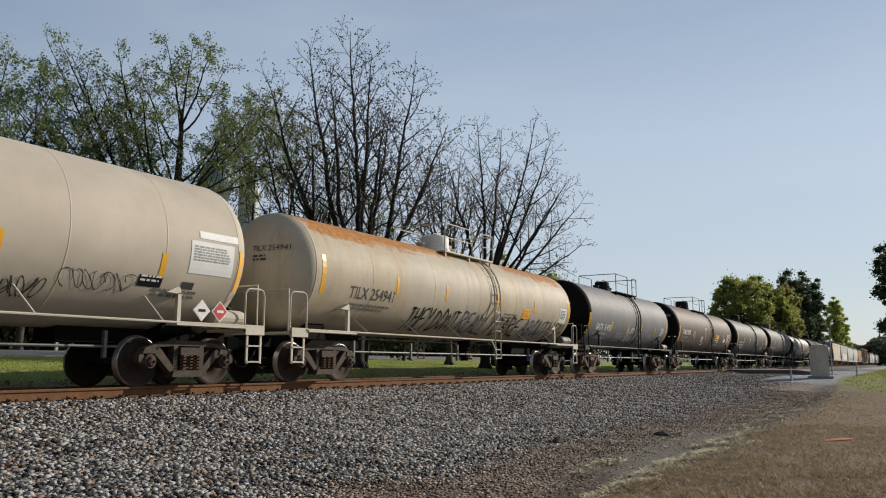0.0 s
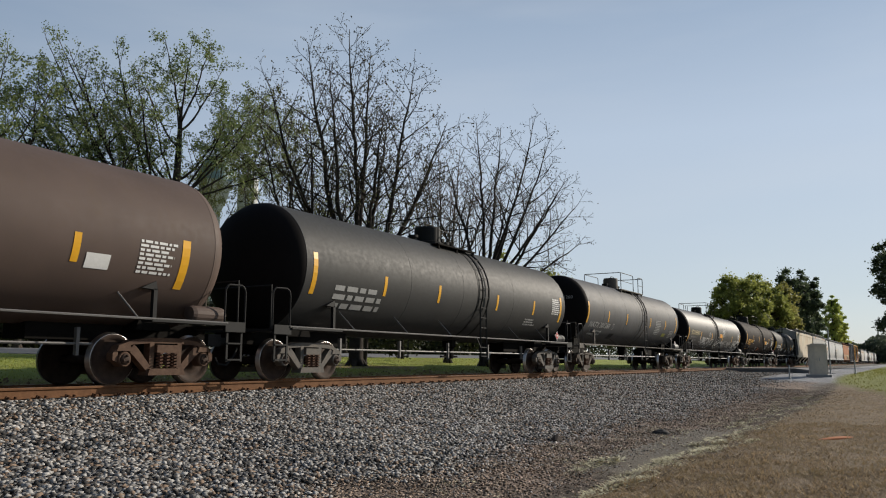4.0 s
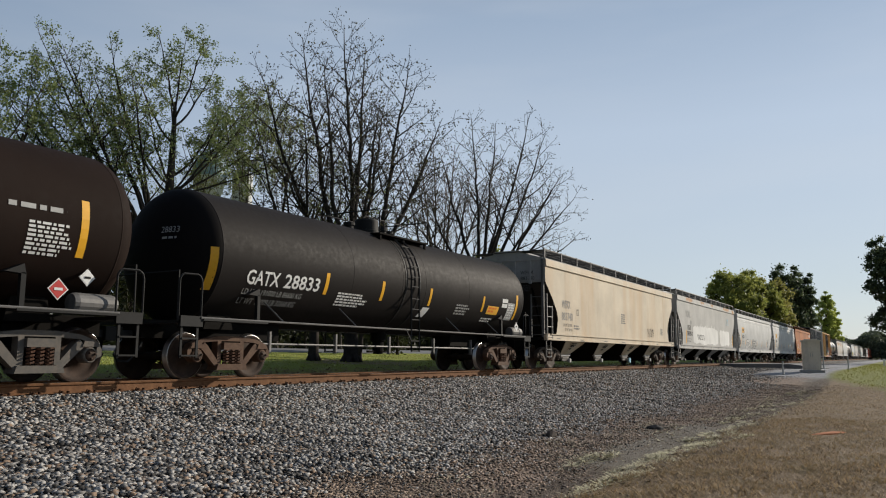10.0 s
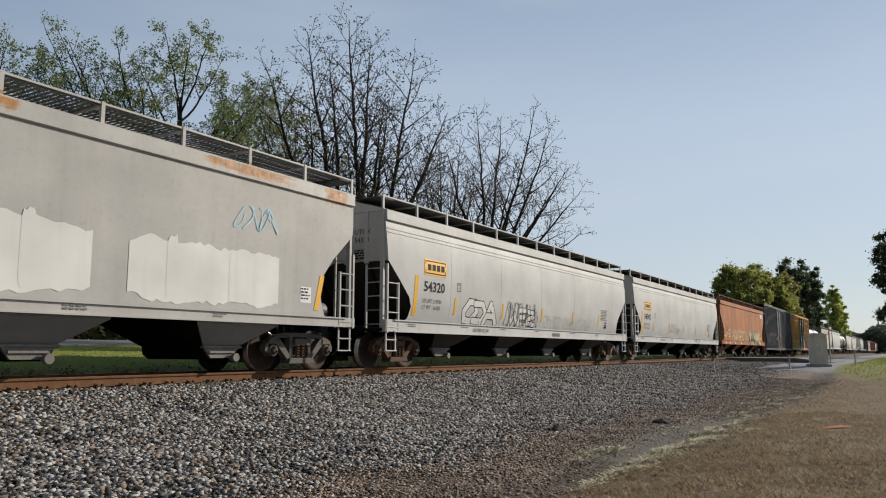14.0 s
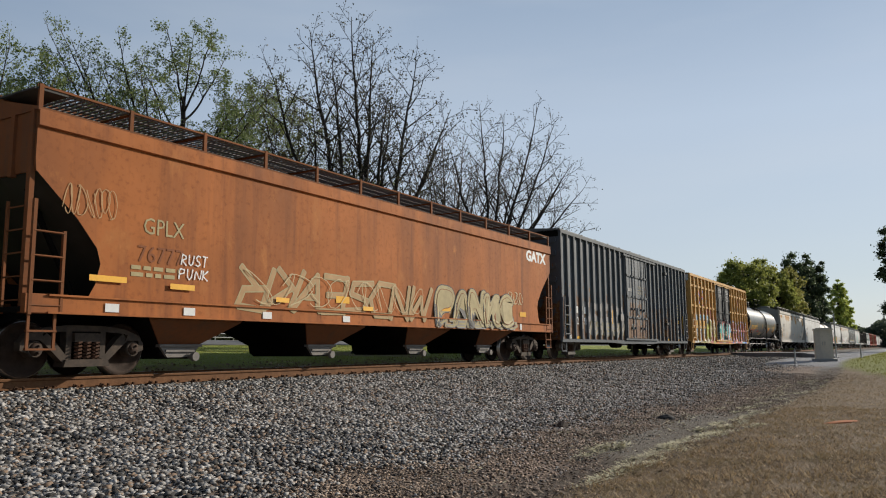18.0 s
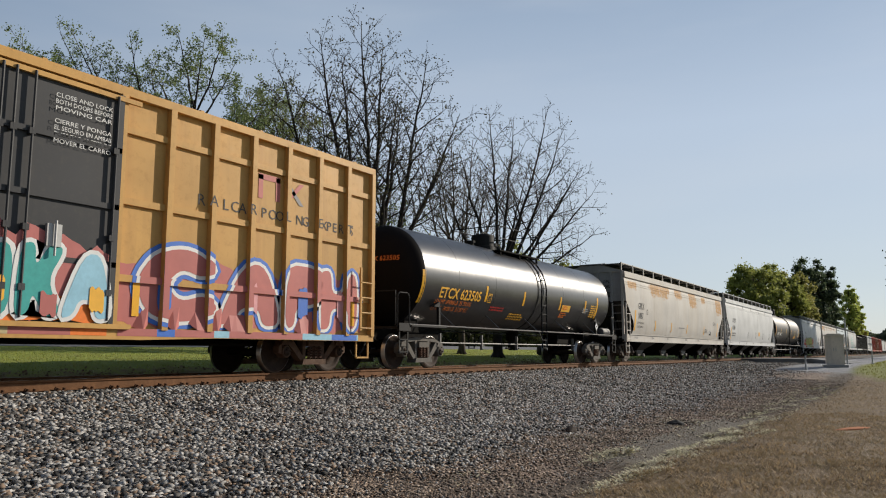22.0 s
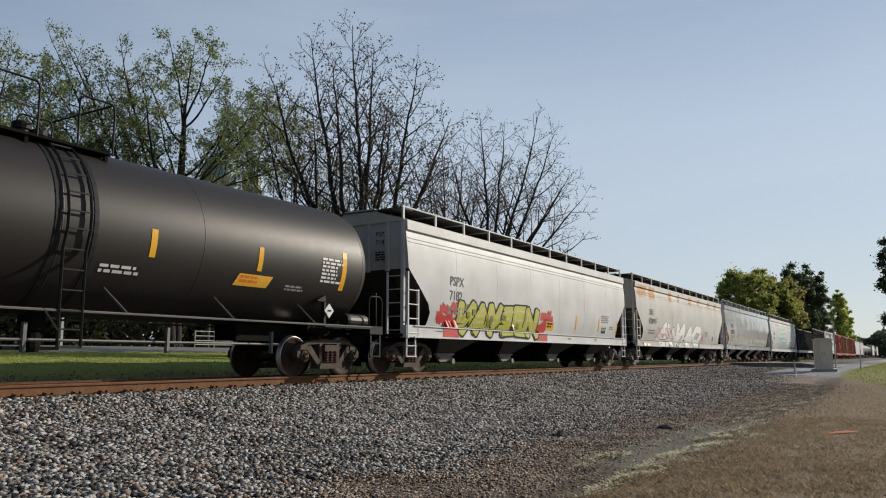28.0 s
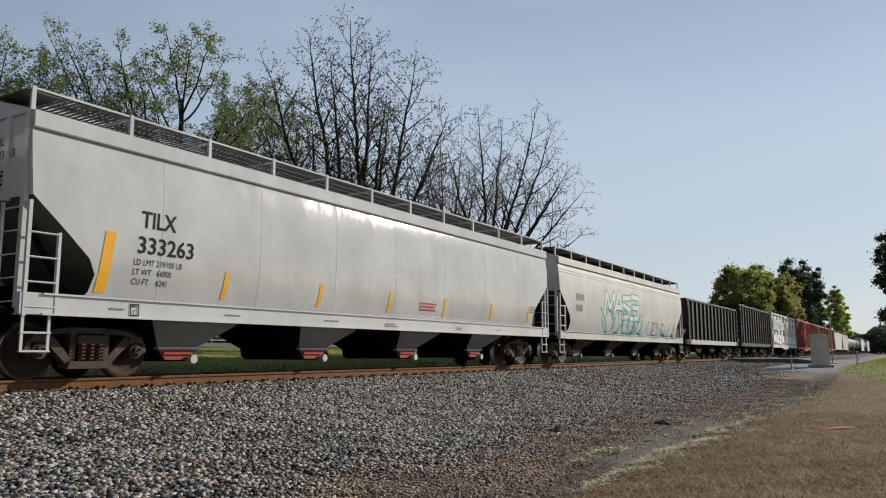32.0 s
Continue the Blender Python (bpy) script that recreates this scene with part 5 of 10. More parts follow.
    for s in (-1, 1):
        b = Build()
        if grating:
            for k in range(int((2 * hb - .1) / .11)):
                x = -hb + .08 + k * .11
                b.box(x - .02, x + .02, s * (y0 - .46) - .45, s * (y0 - .46) + .45, zb - .02, zb)
            for y in (-.42, -.14, .14, .42):
                b.box(-hb + .05, hb - .05, s * (y0 - .46) + y - .012, s * (y0 - .46) + y + .012, zb - .03, zb - .004)
        else:
            b.box(-hb + .05, hb - .05, s * (y0 - .46) - .45, s * (y0 - .46) + .45, zb - .02, zb)
        part("running_board", b, M["grate" if grating else "board"], car)
        b = Build()
        b.box(-hb - .02, hb + .02, s * y0 - .015, s * y0 + .015, zb - .01, zb + .025)
        part("board_edge", b, rail or fit, car)
    for e in (-1, 1):
        # the crosswalk at the end of the roof
        b = Build()
        b.box(min(e * (hb - .5), e * (hb + .06)), max(e * (hb - .5), e * (hb + .06)), -y0, y0, zb - .055, zb - .025)
        part("crosswalk", b, M["board"], car)
    n = max(6, int(L / 1.75))
    for k in range(n + 1):
        x = -hb + .04 + k * (2 * hb - .08) / n
        for s in (-1, 1):
            b = Build()
            b.box(x - .035, x + .035, s * y0 - .025, s * y0 + .025, eave - .02, zb + .04)
            b.box(x - .03, x + .03, min(s * .6, s * y0), max(s * .6, s * y0), zb - .05, zb - .02)
            part("board_bracket", b, rail or fit, car)
    k = max(3, bays * 2)
    for i in range(k):
        x = -hb + 1.4 + i * (2 * hb - 2.8) / (k - 1)
        b = Build()
        b.box(x - .6, x + .6, -.42, .42, eave + .42, eave + .52, .03)
        part("roof_hatch", b, roof, car)
    # side sills, corner posts, platforms, ladders
    for s in (-1, 1):
        b = Build()
        y = s * 1.56
        b.box(-hb - .05, hb + .05, y - .06, y + .06, sill, sill + sill_h, .012)
        b.box(-hb + .3, hb - .3, y - (.1 if s < 0 else .02), y + (.02 if s < 0 else .1), sill + sill_h - .03, sill + sill_h)
        b.box(-hb + .3, hb - .3, y - (.09 if s < 0 else .02), y + (.02 if s < 0 else .09), sill, sill + .03)
        part("side_sill", b, skin, car)
    for e in (-1, 1):
        for s in (-1, 1):
            b = Build()
            b.box(e * hb - .04, e * hb + .04, s * 1.46 - .05, s * 1.46 + .05, sill, eave + .03)
            part("corner_post", b, fit, car)
            b = Build()
            xl = e * (hb - .38)
            b.box(xl + e * .36 - .028, xl + e * .36 + .028, s * 1.6 - .03, s * 1.6 + .03, sill - .02, sill + 1.75)
            b.box(xl - e * .14 - .024, xl - e * .14 + .024, s * 1.6 - .03, s * 1.6 + .03, sill, sill + 1.3)
            for q in range(4):
                z = sill + .12 + q * .38
                b.tube([(xl + e * .36, s * 1.62, z), (xl - e * .14, s * 1.62, z)], .017, 5)
            part("side_ladder", b, fit, car)
            b = Build()
            x0 = e * (hb - .02)
            for dx in (0.03, .45):
                b.box(x0 - e * dx - .022, x0 - e * dx + .022, s * 1.55 - .015, s * 1.55 + .015, .45, sill)
            b.box(min(x0, x0 - e * .48), max(x0, x0 - e * .48), s * 1.55 - .03, s * 1.55 + .03, .44, .47)
            b.box(min(x0, x0 - e * .48), max(x0, x0 - e * .48), s * 1.55 - .03, s * 1.55 + .03, .72, .75)
            part("step", b, fit, car)
            b = Build()
            for q in range(5):
                z = sill + .2 + q * .36
                b.tube([(e * (hb + .06), s * 1.45, z), (e * (hb + .06), s * 1.0, z)], .016, 4)
            b.box(e * (hb + .06) - .02, e * (hb + .06) + .02, s * 1.0 - .025, s * 1.0 + .025, sill, sill + 1.75)
            part("end_ladder", b, fit, car)
        b = Build()
        x0, x1 = sorted((e * (hb - .35), e * (hb + .1)))
        b.box(x0, x1, -1.5, 1.5, sill + .02, sill + .1)
        b.box(min(e * (hb + .02), e * (L / 2 - .35)), max(e * (hb + .02), e * (L / 2 - .35)), -.35, .35, .78, sill + .05)
        part("end_platform", b, under, car)
        for y in (-.95, -.3, .3, .95):
            b = Build()
            b.box(min(e * (hb - .04), e * (hb + .05)), max(e * (hb - .04), e * (hb + .05)), y - .05, y + .05, lev[nt][0] - .05, eave)
            part("end_stiffener", b, roof, car)
        for y in (-.9, .9):
            b = Build()
            b.tube([(e * (hb - 1.3), y, sill + .1), (e * (hb - .25), y, lev[nt][0] - .1)], .05, 6)
            part("slope_brace", b, under, car)
        b = Build()
        b.lathe_x([(.001, e * (hb - .75) - .4), (.17, e * (hb - .75) - .38), (.17, e * (hb - .75) + .38), (.001, e * (hb - .75) + .4)], 14, -.95 if e > 0 else .5, sill + .42)
        part("air_reservoir", b, under if e < 0 else M["grate"], car)
    for e in (-1, 1):
        b = Build()
        b.box(min(e * hb, e * (hb - 3.3)), max(e * hb, e * (hb - 3.3)), -.3, .3, .72, sill + .15)
        part("stub_sill", b, M["under"], car)
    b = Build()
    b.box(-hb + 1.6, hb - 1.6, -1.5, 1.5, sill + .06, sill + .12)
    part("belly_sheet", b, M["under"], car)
    if curved and creases:
        # pressed creases along the upper side
        for dz in (.46, .56):
            zc_ = eave - dz
            w_ = float(np.interp(zc_, [q[0] for q in lev], [q[2] for q in lev]))
            b = Build()
            b.loft([[(x, -w_ + .01, zc_ - .022), (x, -w_ - .012, zc_ - .012), (x, -w_ - .012, zc_ + .008), (x, -w_ + .01, zc_ + .018)] for x in (-hb + .05, hb - .05)])
            part("side_crease", b, skin, car)
    # discharge bays: four-sided funnels over full-depth outlet pans
    for k in range(bays):
        xc = bay_at[k] if bay_at else 4.03 * (k + .5 - bays / 2) - .1
        g = bay_half
        g0 = .44
        rows_ = [(sill + .06, g, 1.46), (sill - .04, g * .96, 1.44), (.52, g0, .92)]
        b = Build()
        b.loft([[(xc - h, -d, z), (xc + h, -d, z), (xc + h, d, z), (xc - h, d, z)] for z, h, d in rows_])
        # funnel sides are coloured near-black for their shade; bay_face is the lit side
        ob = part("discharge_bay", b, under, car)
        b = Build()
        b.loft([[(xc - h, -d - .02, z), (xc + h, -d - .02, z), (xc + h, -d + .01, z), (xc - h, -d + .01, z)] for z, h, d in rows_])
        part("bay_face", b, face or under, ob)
        b = Build()
        b.box(xc - .50, xc + .50, -1.02, -.90, .49, .545, .01)
        part("gate_frame", b, lip or gates or M["gate"], ob)
        b = Build()
        b.prism([(xc - .46, .49), (xc - .30, .30), (xc + .22, .30), (xc + .44, .49)], -.99, -.93)
        b.box(xc - .36, xc + .30, -1.03, -.96, .40, .44)
        part("outlet_gate", b, gates or M["gate"], ob)
        b = Build()
        b.lathe_y([(.001, -1.12), (.085, -1.12), (.095, -1.05), (.045, -1.0), (.045, -.8), (.001, -.8)], 14, xc + .27, .31)
        part("gate_crank", b, lip or gates or M["gate"], ob)
        b = Build()
        b.loft([[(xc - .46, y, .52), (xc - .42, y, .36), (xc - .28, y, .27), (xc + .28, y, .27), (xc + .42, y, .36), (xc + .46, y, .52)] for y in (-.92, .92)])
        part("outlet_pan", b, under, ob)
    ends_gear(car, -L / 2, L / 2)
    for s in (-1, 1):
        truck(car, s * (L / 2 - inboard), kind, spin)
    place(car, mid)
    zs = [q[0] for q in lev]
    ws = [q[2] for q in lev]

    def at(lift=0.006):
        def s(u, wv):
            if wv < sill + sill_h + .01:
                return (u, -1.625 - (.04 if wv < sill + .04 else .0) - lift, wv)
            return (u, -float(np.interp(wv, zs, ws)) - lift, wv)
        return s
    return car, at, hb
def box_car(name, label, mid, L, skin, top=4.75, bot=0.66, posts=11, door=(-1.8, 1.5), leaves=1, door_mat=None, girts=(), roof=None, kind="truck",
            gap=0.7, end_top=None, spin=True, post_w=0.16, post_d=0.085, trim=None, rods=None, sill_h=0.3, end_mat=None, top_band=.3):
    car = thing(name, label, "boxcar")
    roof, door_mat, trim = roof or M["galv"], door_mat or skin, trim or skin
    rods = rods or door_mat
    hb, hw = L / 2 - gap, 1.50
    b = Build()
    b.box(-hb, hb, -hw, hw, bot + min(.25, sill_h - .03), top - .06)
    part("body", b, skin, car)
    b = Build()
    b.loft([[(x, -hw - .09, top - .08), (x, -hw - .09, top), (x, 0, top + .12), (x, hw + .09, top), (x, hw + .09, top - .08)] for x in (-hb - .03, hb + .03)])
    part("roof", b, roof, car)
    for k in range(12):
        x = -hb + (k + .5) * 2 * hb / 12
        b = Build()
        b.loft([[(x - .04 + d, -hw - .08, top + .0), (x - .04 + d, -hw - .08, top + .03), (x - .04 + d, 0, top + .155), (x - .04 + d, hw + .08, top + .03), (x - .04 + d, hw + .08, top)] for d in (0, .08)])
        part("roof_rib", b, roof, car)
    for s in (-1, 1):
        b = Build()
        b.box(-hb, hb, s * (hw + .06) - .07, s * (hw + .06) + (.07 if sill_h > .2 else .03), bot, bot + sill_h) if s > 0 else b.box(-hb, hb, -hw - .06 - (.07 if sill_h > .2 else .03), -hw + .01, bot, bot + sill_h)
        b.prism([(door[0] - 2.2, bot), (door[0] - .6, bot - (.16 if sill_h > .2 else .05)), (door[1] + .6, bot - (.16 if sill_h > .2 else .05)), (door[1] + 2.2, bot)], s * (hw + .05) - .05, s * (hw + .05) + .05)
        part("side_sill", b, trim, car)
        b = Build()
        b.box(-hb, hb, s * (hw + .05) - .06, s * (hw + .05) + .06, top - .16, top - .04)
        part("top_chord", b, trim, car)
        xs = []
        for lo, hi in ((-hb, door[0]), (door[1], hb)):
            m = max(2, round(posts * (hi - lo) / (hb * 2 - (door[1] - door[0])) * 2))
            xs += [lo + (hi - lo) * k / m for k in range(0, m + 1)]
        xs = [min(max(x, -hb + post_w / 2), hb - post_w / 2) for x in xs]
        me = Build().loft([[(-post_w / 2, -.0, z), (-post_w / 2 * .96, -post_d, z), (post_w / 2 * .96, -post_d, z), (post_w / 2, 0, z)] for z in (bot + sill_h - .02, top - .15)]).mesh("side_post")
        me.materials.append(trim)
        for x in xs:
            part("side_post", me, None, car, m=pose(x, s * hw, 0, 0, 0, 0 if s < 0 else 180))
        for z in girts:
            for lo, hi in ((-hb, door[0]), (door[1], hb)):
                b = Build()
                b.box(lo, hi, s * (hw + .03) - .03, s * (hw + .03) + .03, z - .06, z + .06)
                part("side_girt", b, trim, car)
    # doors on both sides
    w = (door[1] - door[0]) / leaves
    for s in (-1, 1):
        for k in range(leaves):
            x0 = door[0] + k * w + .03
            x1 = x0 + w - .06
            d = Build().box(x0, x1, s * (hw + .05) - .05, s * (hw + .05) + .05, bot + .2, top - .2, .02)
            dr = part("door", d, door_mat, car)
            n = 3
            b = Build()
            for q in range(1, n + 1):
                z = bot + .2 + (top - bot - .4) * q / (n + 1)
                b.box(x0, x1, s * (hw + .12) - .025, s * (hw + .12) + .025, z - .045, z + .045)
            b.box(x0, x0 + .09, s * (hw + .12) - .025, s * (hw + .12) + .025, bot + .2, top - .2)
            b.box(x1 - .09, x1, s * (hw + .12) - .025, s * (hw + .12) + .025, bot + .2, top - .2)
            part("door_rib", b, rods, dr)
            for q in ((.08, .17, .30, .94) if leaves == 2 else (.22, .36, .66, .82)):
                x = x0 + (x1 - x0) * q
                b = Build()
                b.tube([(x, s * (hw + .17), bot + .25), (x, s * (hw + .17), top - .25)], .022, 5)
                for z in (bot + .7, bot + 1.6, top - 1.2):
                    b.box(x - .05, x + .05, s * (hw + .15) - .04, s * (hw + .15) + .04, z - .05, z + .05)
                part("locking_bar", b, rods, dr)
            b = Build()
            b.box((x0 + x1) / 2 - .12, (x0 + x1) / 2 + .12, s * (hw + .16) - .03, s * (hw + .16) + .03, bot + 1.35, bot + 1.7)
            b.tube([((x0 + x1) / 2, s * (hw + .22), bot + 1.2), ((x0 + x1) / 2, s * (hw + .22), bot + 1.75)], .02, 5)
            part("door_handle", b, M["galv"], dr)
        for z0, z1 in ((bot + .12, bot + .2), (top - .3, top - .22)):
            b = Build()
            b.box(door[0] - .3, door[1] + (1.6 if leaves == 1 else .3), s * (hw + .13) - .03, s * (hw + .13) + .03, z0, z1)
            part("door_track", b, trim, car)
    for e in (-1, 1):
        b = Build()
        zs = np.linspace(bot + .35, top - top_band - .12, 8)
        for z in zs:
            b.box(min(e * hb, e * (hb + .07)), max(e * hb, e * (hb + .07)), -1.4, 1.4, z - .11, z + .11, .05)
        part("end_corrugation", b, end_mat or skin, car)
        b = Build()
        b.box(min(e * hb, e * (hb + .03)), max(e * hb, e * (hb + .03)), -hw, hw, top - top_band, top - .05)
        part("end_top", b, end_top or skin, car)
        for s in (-1, 1):
            b = Build()
            ladder(b, e * (hb - .36), s * (hw + .14), bot + .25, bot + 1.75, .42, .36, .018)
            part("side_ladder", b, trim, car)
            b = Build()
            x0 = e * (hb - .05)
            for dx in (.05, .5):
                b.box(x0 - e * dx - .022, x0 - e * dx + .022, s * 1.5 - .015, s * 1.5 + .015, .32, bot + .1)
            b.box(min(x0 - e * .05, x0 - e * .5), max(x0 - e * .05, x0 - e * .5), s * 1.5 - .03, s * 1.5 + .03, .3, .34)
            part("step", b, trim, car)
        rung = Build().tube([(0, -.225, 0), (0, .225, 0)], .017, 4)
        rung = mesh_with(rung, "end_rung", trim)
        for q in range(5):
            part("end_rung", rung, None, car, m=pose(e * (hb + .14), -1.225, bot + .4 + q * .36))
        b = Build()
        b.box(min(e * (hb - .2), e * (L / 2 - .35)), max(e * (hb - .2), e * (L / 2 - .35)), -.33, .33, .76, bot + .4)
        b.box(min(e * hb, e * (hb + .35)), max(e * hb, e * (hb + .35)), -1.3, 1.3, bot + .32, bot + .37)
        part("draft_sill", b, M["under"], car)
    b = Build()
    b.box(-hb, hb, -.3, .3, .62, bot + .3)
    b.box(-hb + .2, hb - .2, -1.3, 1.3, bot + .18, bot + .27)
    for x in np.linspace(-hb + 3.6, hb - 3.6, 7):
        b.box(x - .06, x + .06, -1.45, 1.45, bot - .02, bot + .22)
    b.lathe_x([(.001, -1.6), (.2, -1.55), (.2, -.7), (.001, -.65)], 14, -.8, .62)
    b.tube([(-hb + 3, -.6, .6), (hb - 3, -.6, .6)], .03, 5)
    part("underframe", b, M["under"], car)
    ends_gear(car, -L / 2, L / 2)
    for s in (-1, 1):
        truck(car, s * (L / 2 - 2.35), kind, spin)
    place(car, mid)

    def at(lift=0.006):
        return lambda u, wv: (u, -hw - lift - ((.135 if sill_h > .2 else .092) if wv < bot + sill_h + .01 else 0), wv)
    return car, at, hb


def gondola_car(name, label, mid, L, skin, top=3.75, bot=0.95, ribs=14, kind="truck", spin=False, sill=None, inner=None):
    car = thing(name, label, "open hopper car")
    hb, hw = L / 2 - .7, 1.5
    for s in (-1, 1):
        b = Build()
        b.box(-hb, hb, s * hw - .02, s * hw + .02, bot + .25, top - .05)
        part("side_sheet", b, skin, car)
        b = Build()
        b.box(-hb - .05, hb + .05, s * hw - .09, s * hw + .09, top - .14, top, .02)
        part("top_chord", b, skin, car)
        b = Build()
        b.box(-hb - .05, hb + .05, s * hw - .1, s * hw + .06, bot, bot + .28)
        part("side_sill", b, sill or skin, car)
        me = Build().box(-.07, .07, -.11, 0, bot + .28, top - .12).mesh("side_rib")
        me.materials.append(skin)
        for k in range(ribs):
            part("side_rib", me, None, car, m=pose(-hb + .1 + k * (2 * hb - .2) / (ribs - 1), s * (hw + .02), 0, 0, 0, 0 if s < 0 else 180))
    for e in (-1, 1):
        b = Build()
        b.box(min(e * (hb - .03), e * (hb + .03)), max(e * (hb - .03), e * (hb + .03)), -hw, hw, bot + .9, top)
        for z in (bot + 1.2, bot + 1.9, top - .3):
            b.box(min(e * hb, e * (hb + .1)), max(e * hb, e * (hb + .1)), -hw, hw, z - .07, z + .07)
        part("end_sheet", b, skin, car)
        b = Build()
        b.box(min(e * hb, e * (L / 2 - .35)), max(e * hb, e * (L / 2 - .35)), -.33, .33, .76, bot + .2)
        b.box(min(e * (hb - .3), e * (hb + .2)), max(e * (hb - .3), e * (hb + .2)), -1.45, 1.45, bot, bot + .08)
        part("end_platform", b, M["under"], car)
        b = Build()
        ladder(b, e * (hb - .3), -hw - .14, bot, top - .5, .4, .36, .018)
        part("side_ladder", b, skin, car)
    b = Build()
    b.box(-hb, hb, -hw, hw, bot + .22, bot + .3)
    b.box(-hb, hb, -.3, .3, .7, bot + .3)
    part("floor_plate", b, M["under"], car)
    for k in range(3):
        x = (k - 1) * (hb - 2.6) * .75
        b = Build()
        b.loft([[(x - 1.6, y, bot + .2), (x - .5, y, .45), (x + .5, y, .45), (x + 1.6, y, bot + .2)] for y in (-1.3, 1.3)])
        part("discharge_bay", b, M["under"], car)
    ends_gear(car, -L / 2, L / 2)
    for s in (-1, 1):
        truck(car, s * (L / 2 - 1.95), kind, spin)
    place(car, mid)

    def at(lift=0.006):
        return lambda u, wv: (u, -hw - .02 - lift, wv)
    return car, at, hb

# ---- the freight train, front to back ----
CUTS = [-5.9, 12.3, 30.35, 44.4, 63.1, 80.8, 99.0, 119.7, 137.65, 154.7, 174.85, 195.1, 216.2, 237.1, 258.1, 278.1, 298.2, 314.7, 336.7, 357.4,
        375.3, 395.6, 417.0, 437.6, 457.7, 474.9, 492.0, 512.0, 530.0, 549.0, 568.0, 588.0, 606.0, 624.0, 642.0, 661.0, 680.0, 699.0, 718.0]


# tank cars: coupling plane, tips of both heads, coupling plane
ENDS = {0: (-5.9, -5.3, 11.65, 12.25), 1: (12.25, 12.85, 29.7, 30.15), 2: (30.15, 30.78, 44.4, 44.75), 3: (44.75, 45.46, 62.45, 63.1), 4: (63.1, 63.75, 80.4, 81.0),
        5: (81.0, 82.0, 98.45, 99.0), 6: (99.0, 100.07, 118.87, 119.65), 7: (119.65, 120.45, 137.55, 137.8), 8: (137.8, 138.6, 154.2, 154.5), 16: (298.3, 299.32, 315.1, 315.7),
        19: (357.4, 358.2, 375.2, 375.85)}


def span(i):
    return (CUTS[i] + CUTS[i + 1]) / 2, CUTS[i + 1] - CUTS[i]


CREAM = paint("cream_tank_paint", (0.52, 0.455, 0.37), 0.6, dirt=0.1, streak=0.1, dirt_colour=(0.30, 0.23, 0.16))
CREAM_RUST = paint("cream_tank_rusty", (0.47, 0.415, 0.325), 0.6, dirt=0.2, streak=0.35, dirt_colour=(.25, .18, .11), rust=0.0, stain=(0.44, 0.33, 0.20), weep=((0.50, 0.20, 0.035), ((-7.9, -4.8, 3.05, 4.05), (-5.6, -2.4, 3.25, 4.05), (-3.0, -.6, 3.45, 4.05), (2.6, 5.2, 3.35, 4.05), (4.6, 7.7, 3.15, 4.05))))
CREAM_TRIM = plain("cream_trim", (0.52, 0.47, 0.38), 0.55)
GREY_TANK = paint("grey_tank_paint", (0.185, 0.187, 0.195), 0.6, gloss=.15, dirt=0.3, streak=0.35, dirt_colour=(0.15, 0.13, 0.11))
BROWN_TANK = paint("brown_tank_paint", (0.108, 0.078, 0.066), 0.6, gloss=.15, dirt=0.3, streak=0.25, dirt_colour=(0.12, 0.085, 0.06))
DARK_TANK = paint("charcoal_tank_paint", (0.080, 0.081, 0.085), 0.62, gloss=.18, dirt=0.4, streak=0.5, dirt_colour=(0.105, 0.09, 0.078), wave=.02)
SOOT_TANK = paint("sooty_tank_paint", (0.042, 0.042, 0.041), 0.6, gloss=.2, dirt=0.25, streak=0.3, dirt_colour=(0.045, 0.042, 0.038))
DUST_TANK = paint("dusty_black_tank", (0.048, 0.043, 0.040), 0.5, gloss=.25, dirt=0.3, streak=0.25, dirt_colour=(0.065, 0.052, 0.045))
UMBER_TANK = paint("umber_tank_paint", (0.019, 0.012, 0.0095), 0.7, gloss=.05, dirt=0.4, streak=0.4, rust=0.18, dirt_colour=(0.020, 0.015, 0.013), rust_colour=(0.055, 0.022, 0.012))
BLACK_TANK = paint("black_tank_paint", (0.017, 0.0145, 0.0135), 0.6, gloss=.07, dirt=0.2, streak=0.2, dirt_colour=(0.025, 0.021, 0.019))
GLOSS_TANK = paint("gloss_black_tank", (0.020, 0.020, 0.022), 0.30, dirt=0.08, streak=0.12, dirt_colour=(0.035, 0.032, 0.03), gloss=1.0, wave=.01)
SATIN_TANK = paint("satin_black_tank", (0.020, 0.0165, 0.015), 0.5, dirt=0.1, streak=0.1, dirt_colour=(0.03, 0.025, 0.022), gloss=0.36)
# a black cap on car 2; on other heads their shade as colour
HEAD_BLACK = paint("black_and_shaded_tank_head", (0.010, 0.009, 0.009), 0.6, dirt=.15, streak=.15, gloss=.03, dirt_colour=(.02, .017, .015))
RUST_SMEAR = rusty_steel("rust_smear", (0.42, 0.19, 0.06), (0.30, 0.11, 0.03), 0.85, 0, 3)


def stripes_at(us, w0=2.02, w1=2.55, wd=0.11, ends=(), ew=(2.0, 2.95), ed=0.16):
    return [(u - wd / 2, w0, w1, wd) for u in us] + [(u - ed / 2, ew[0], ew[1], ed) for u in ends]


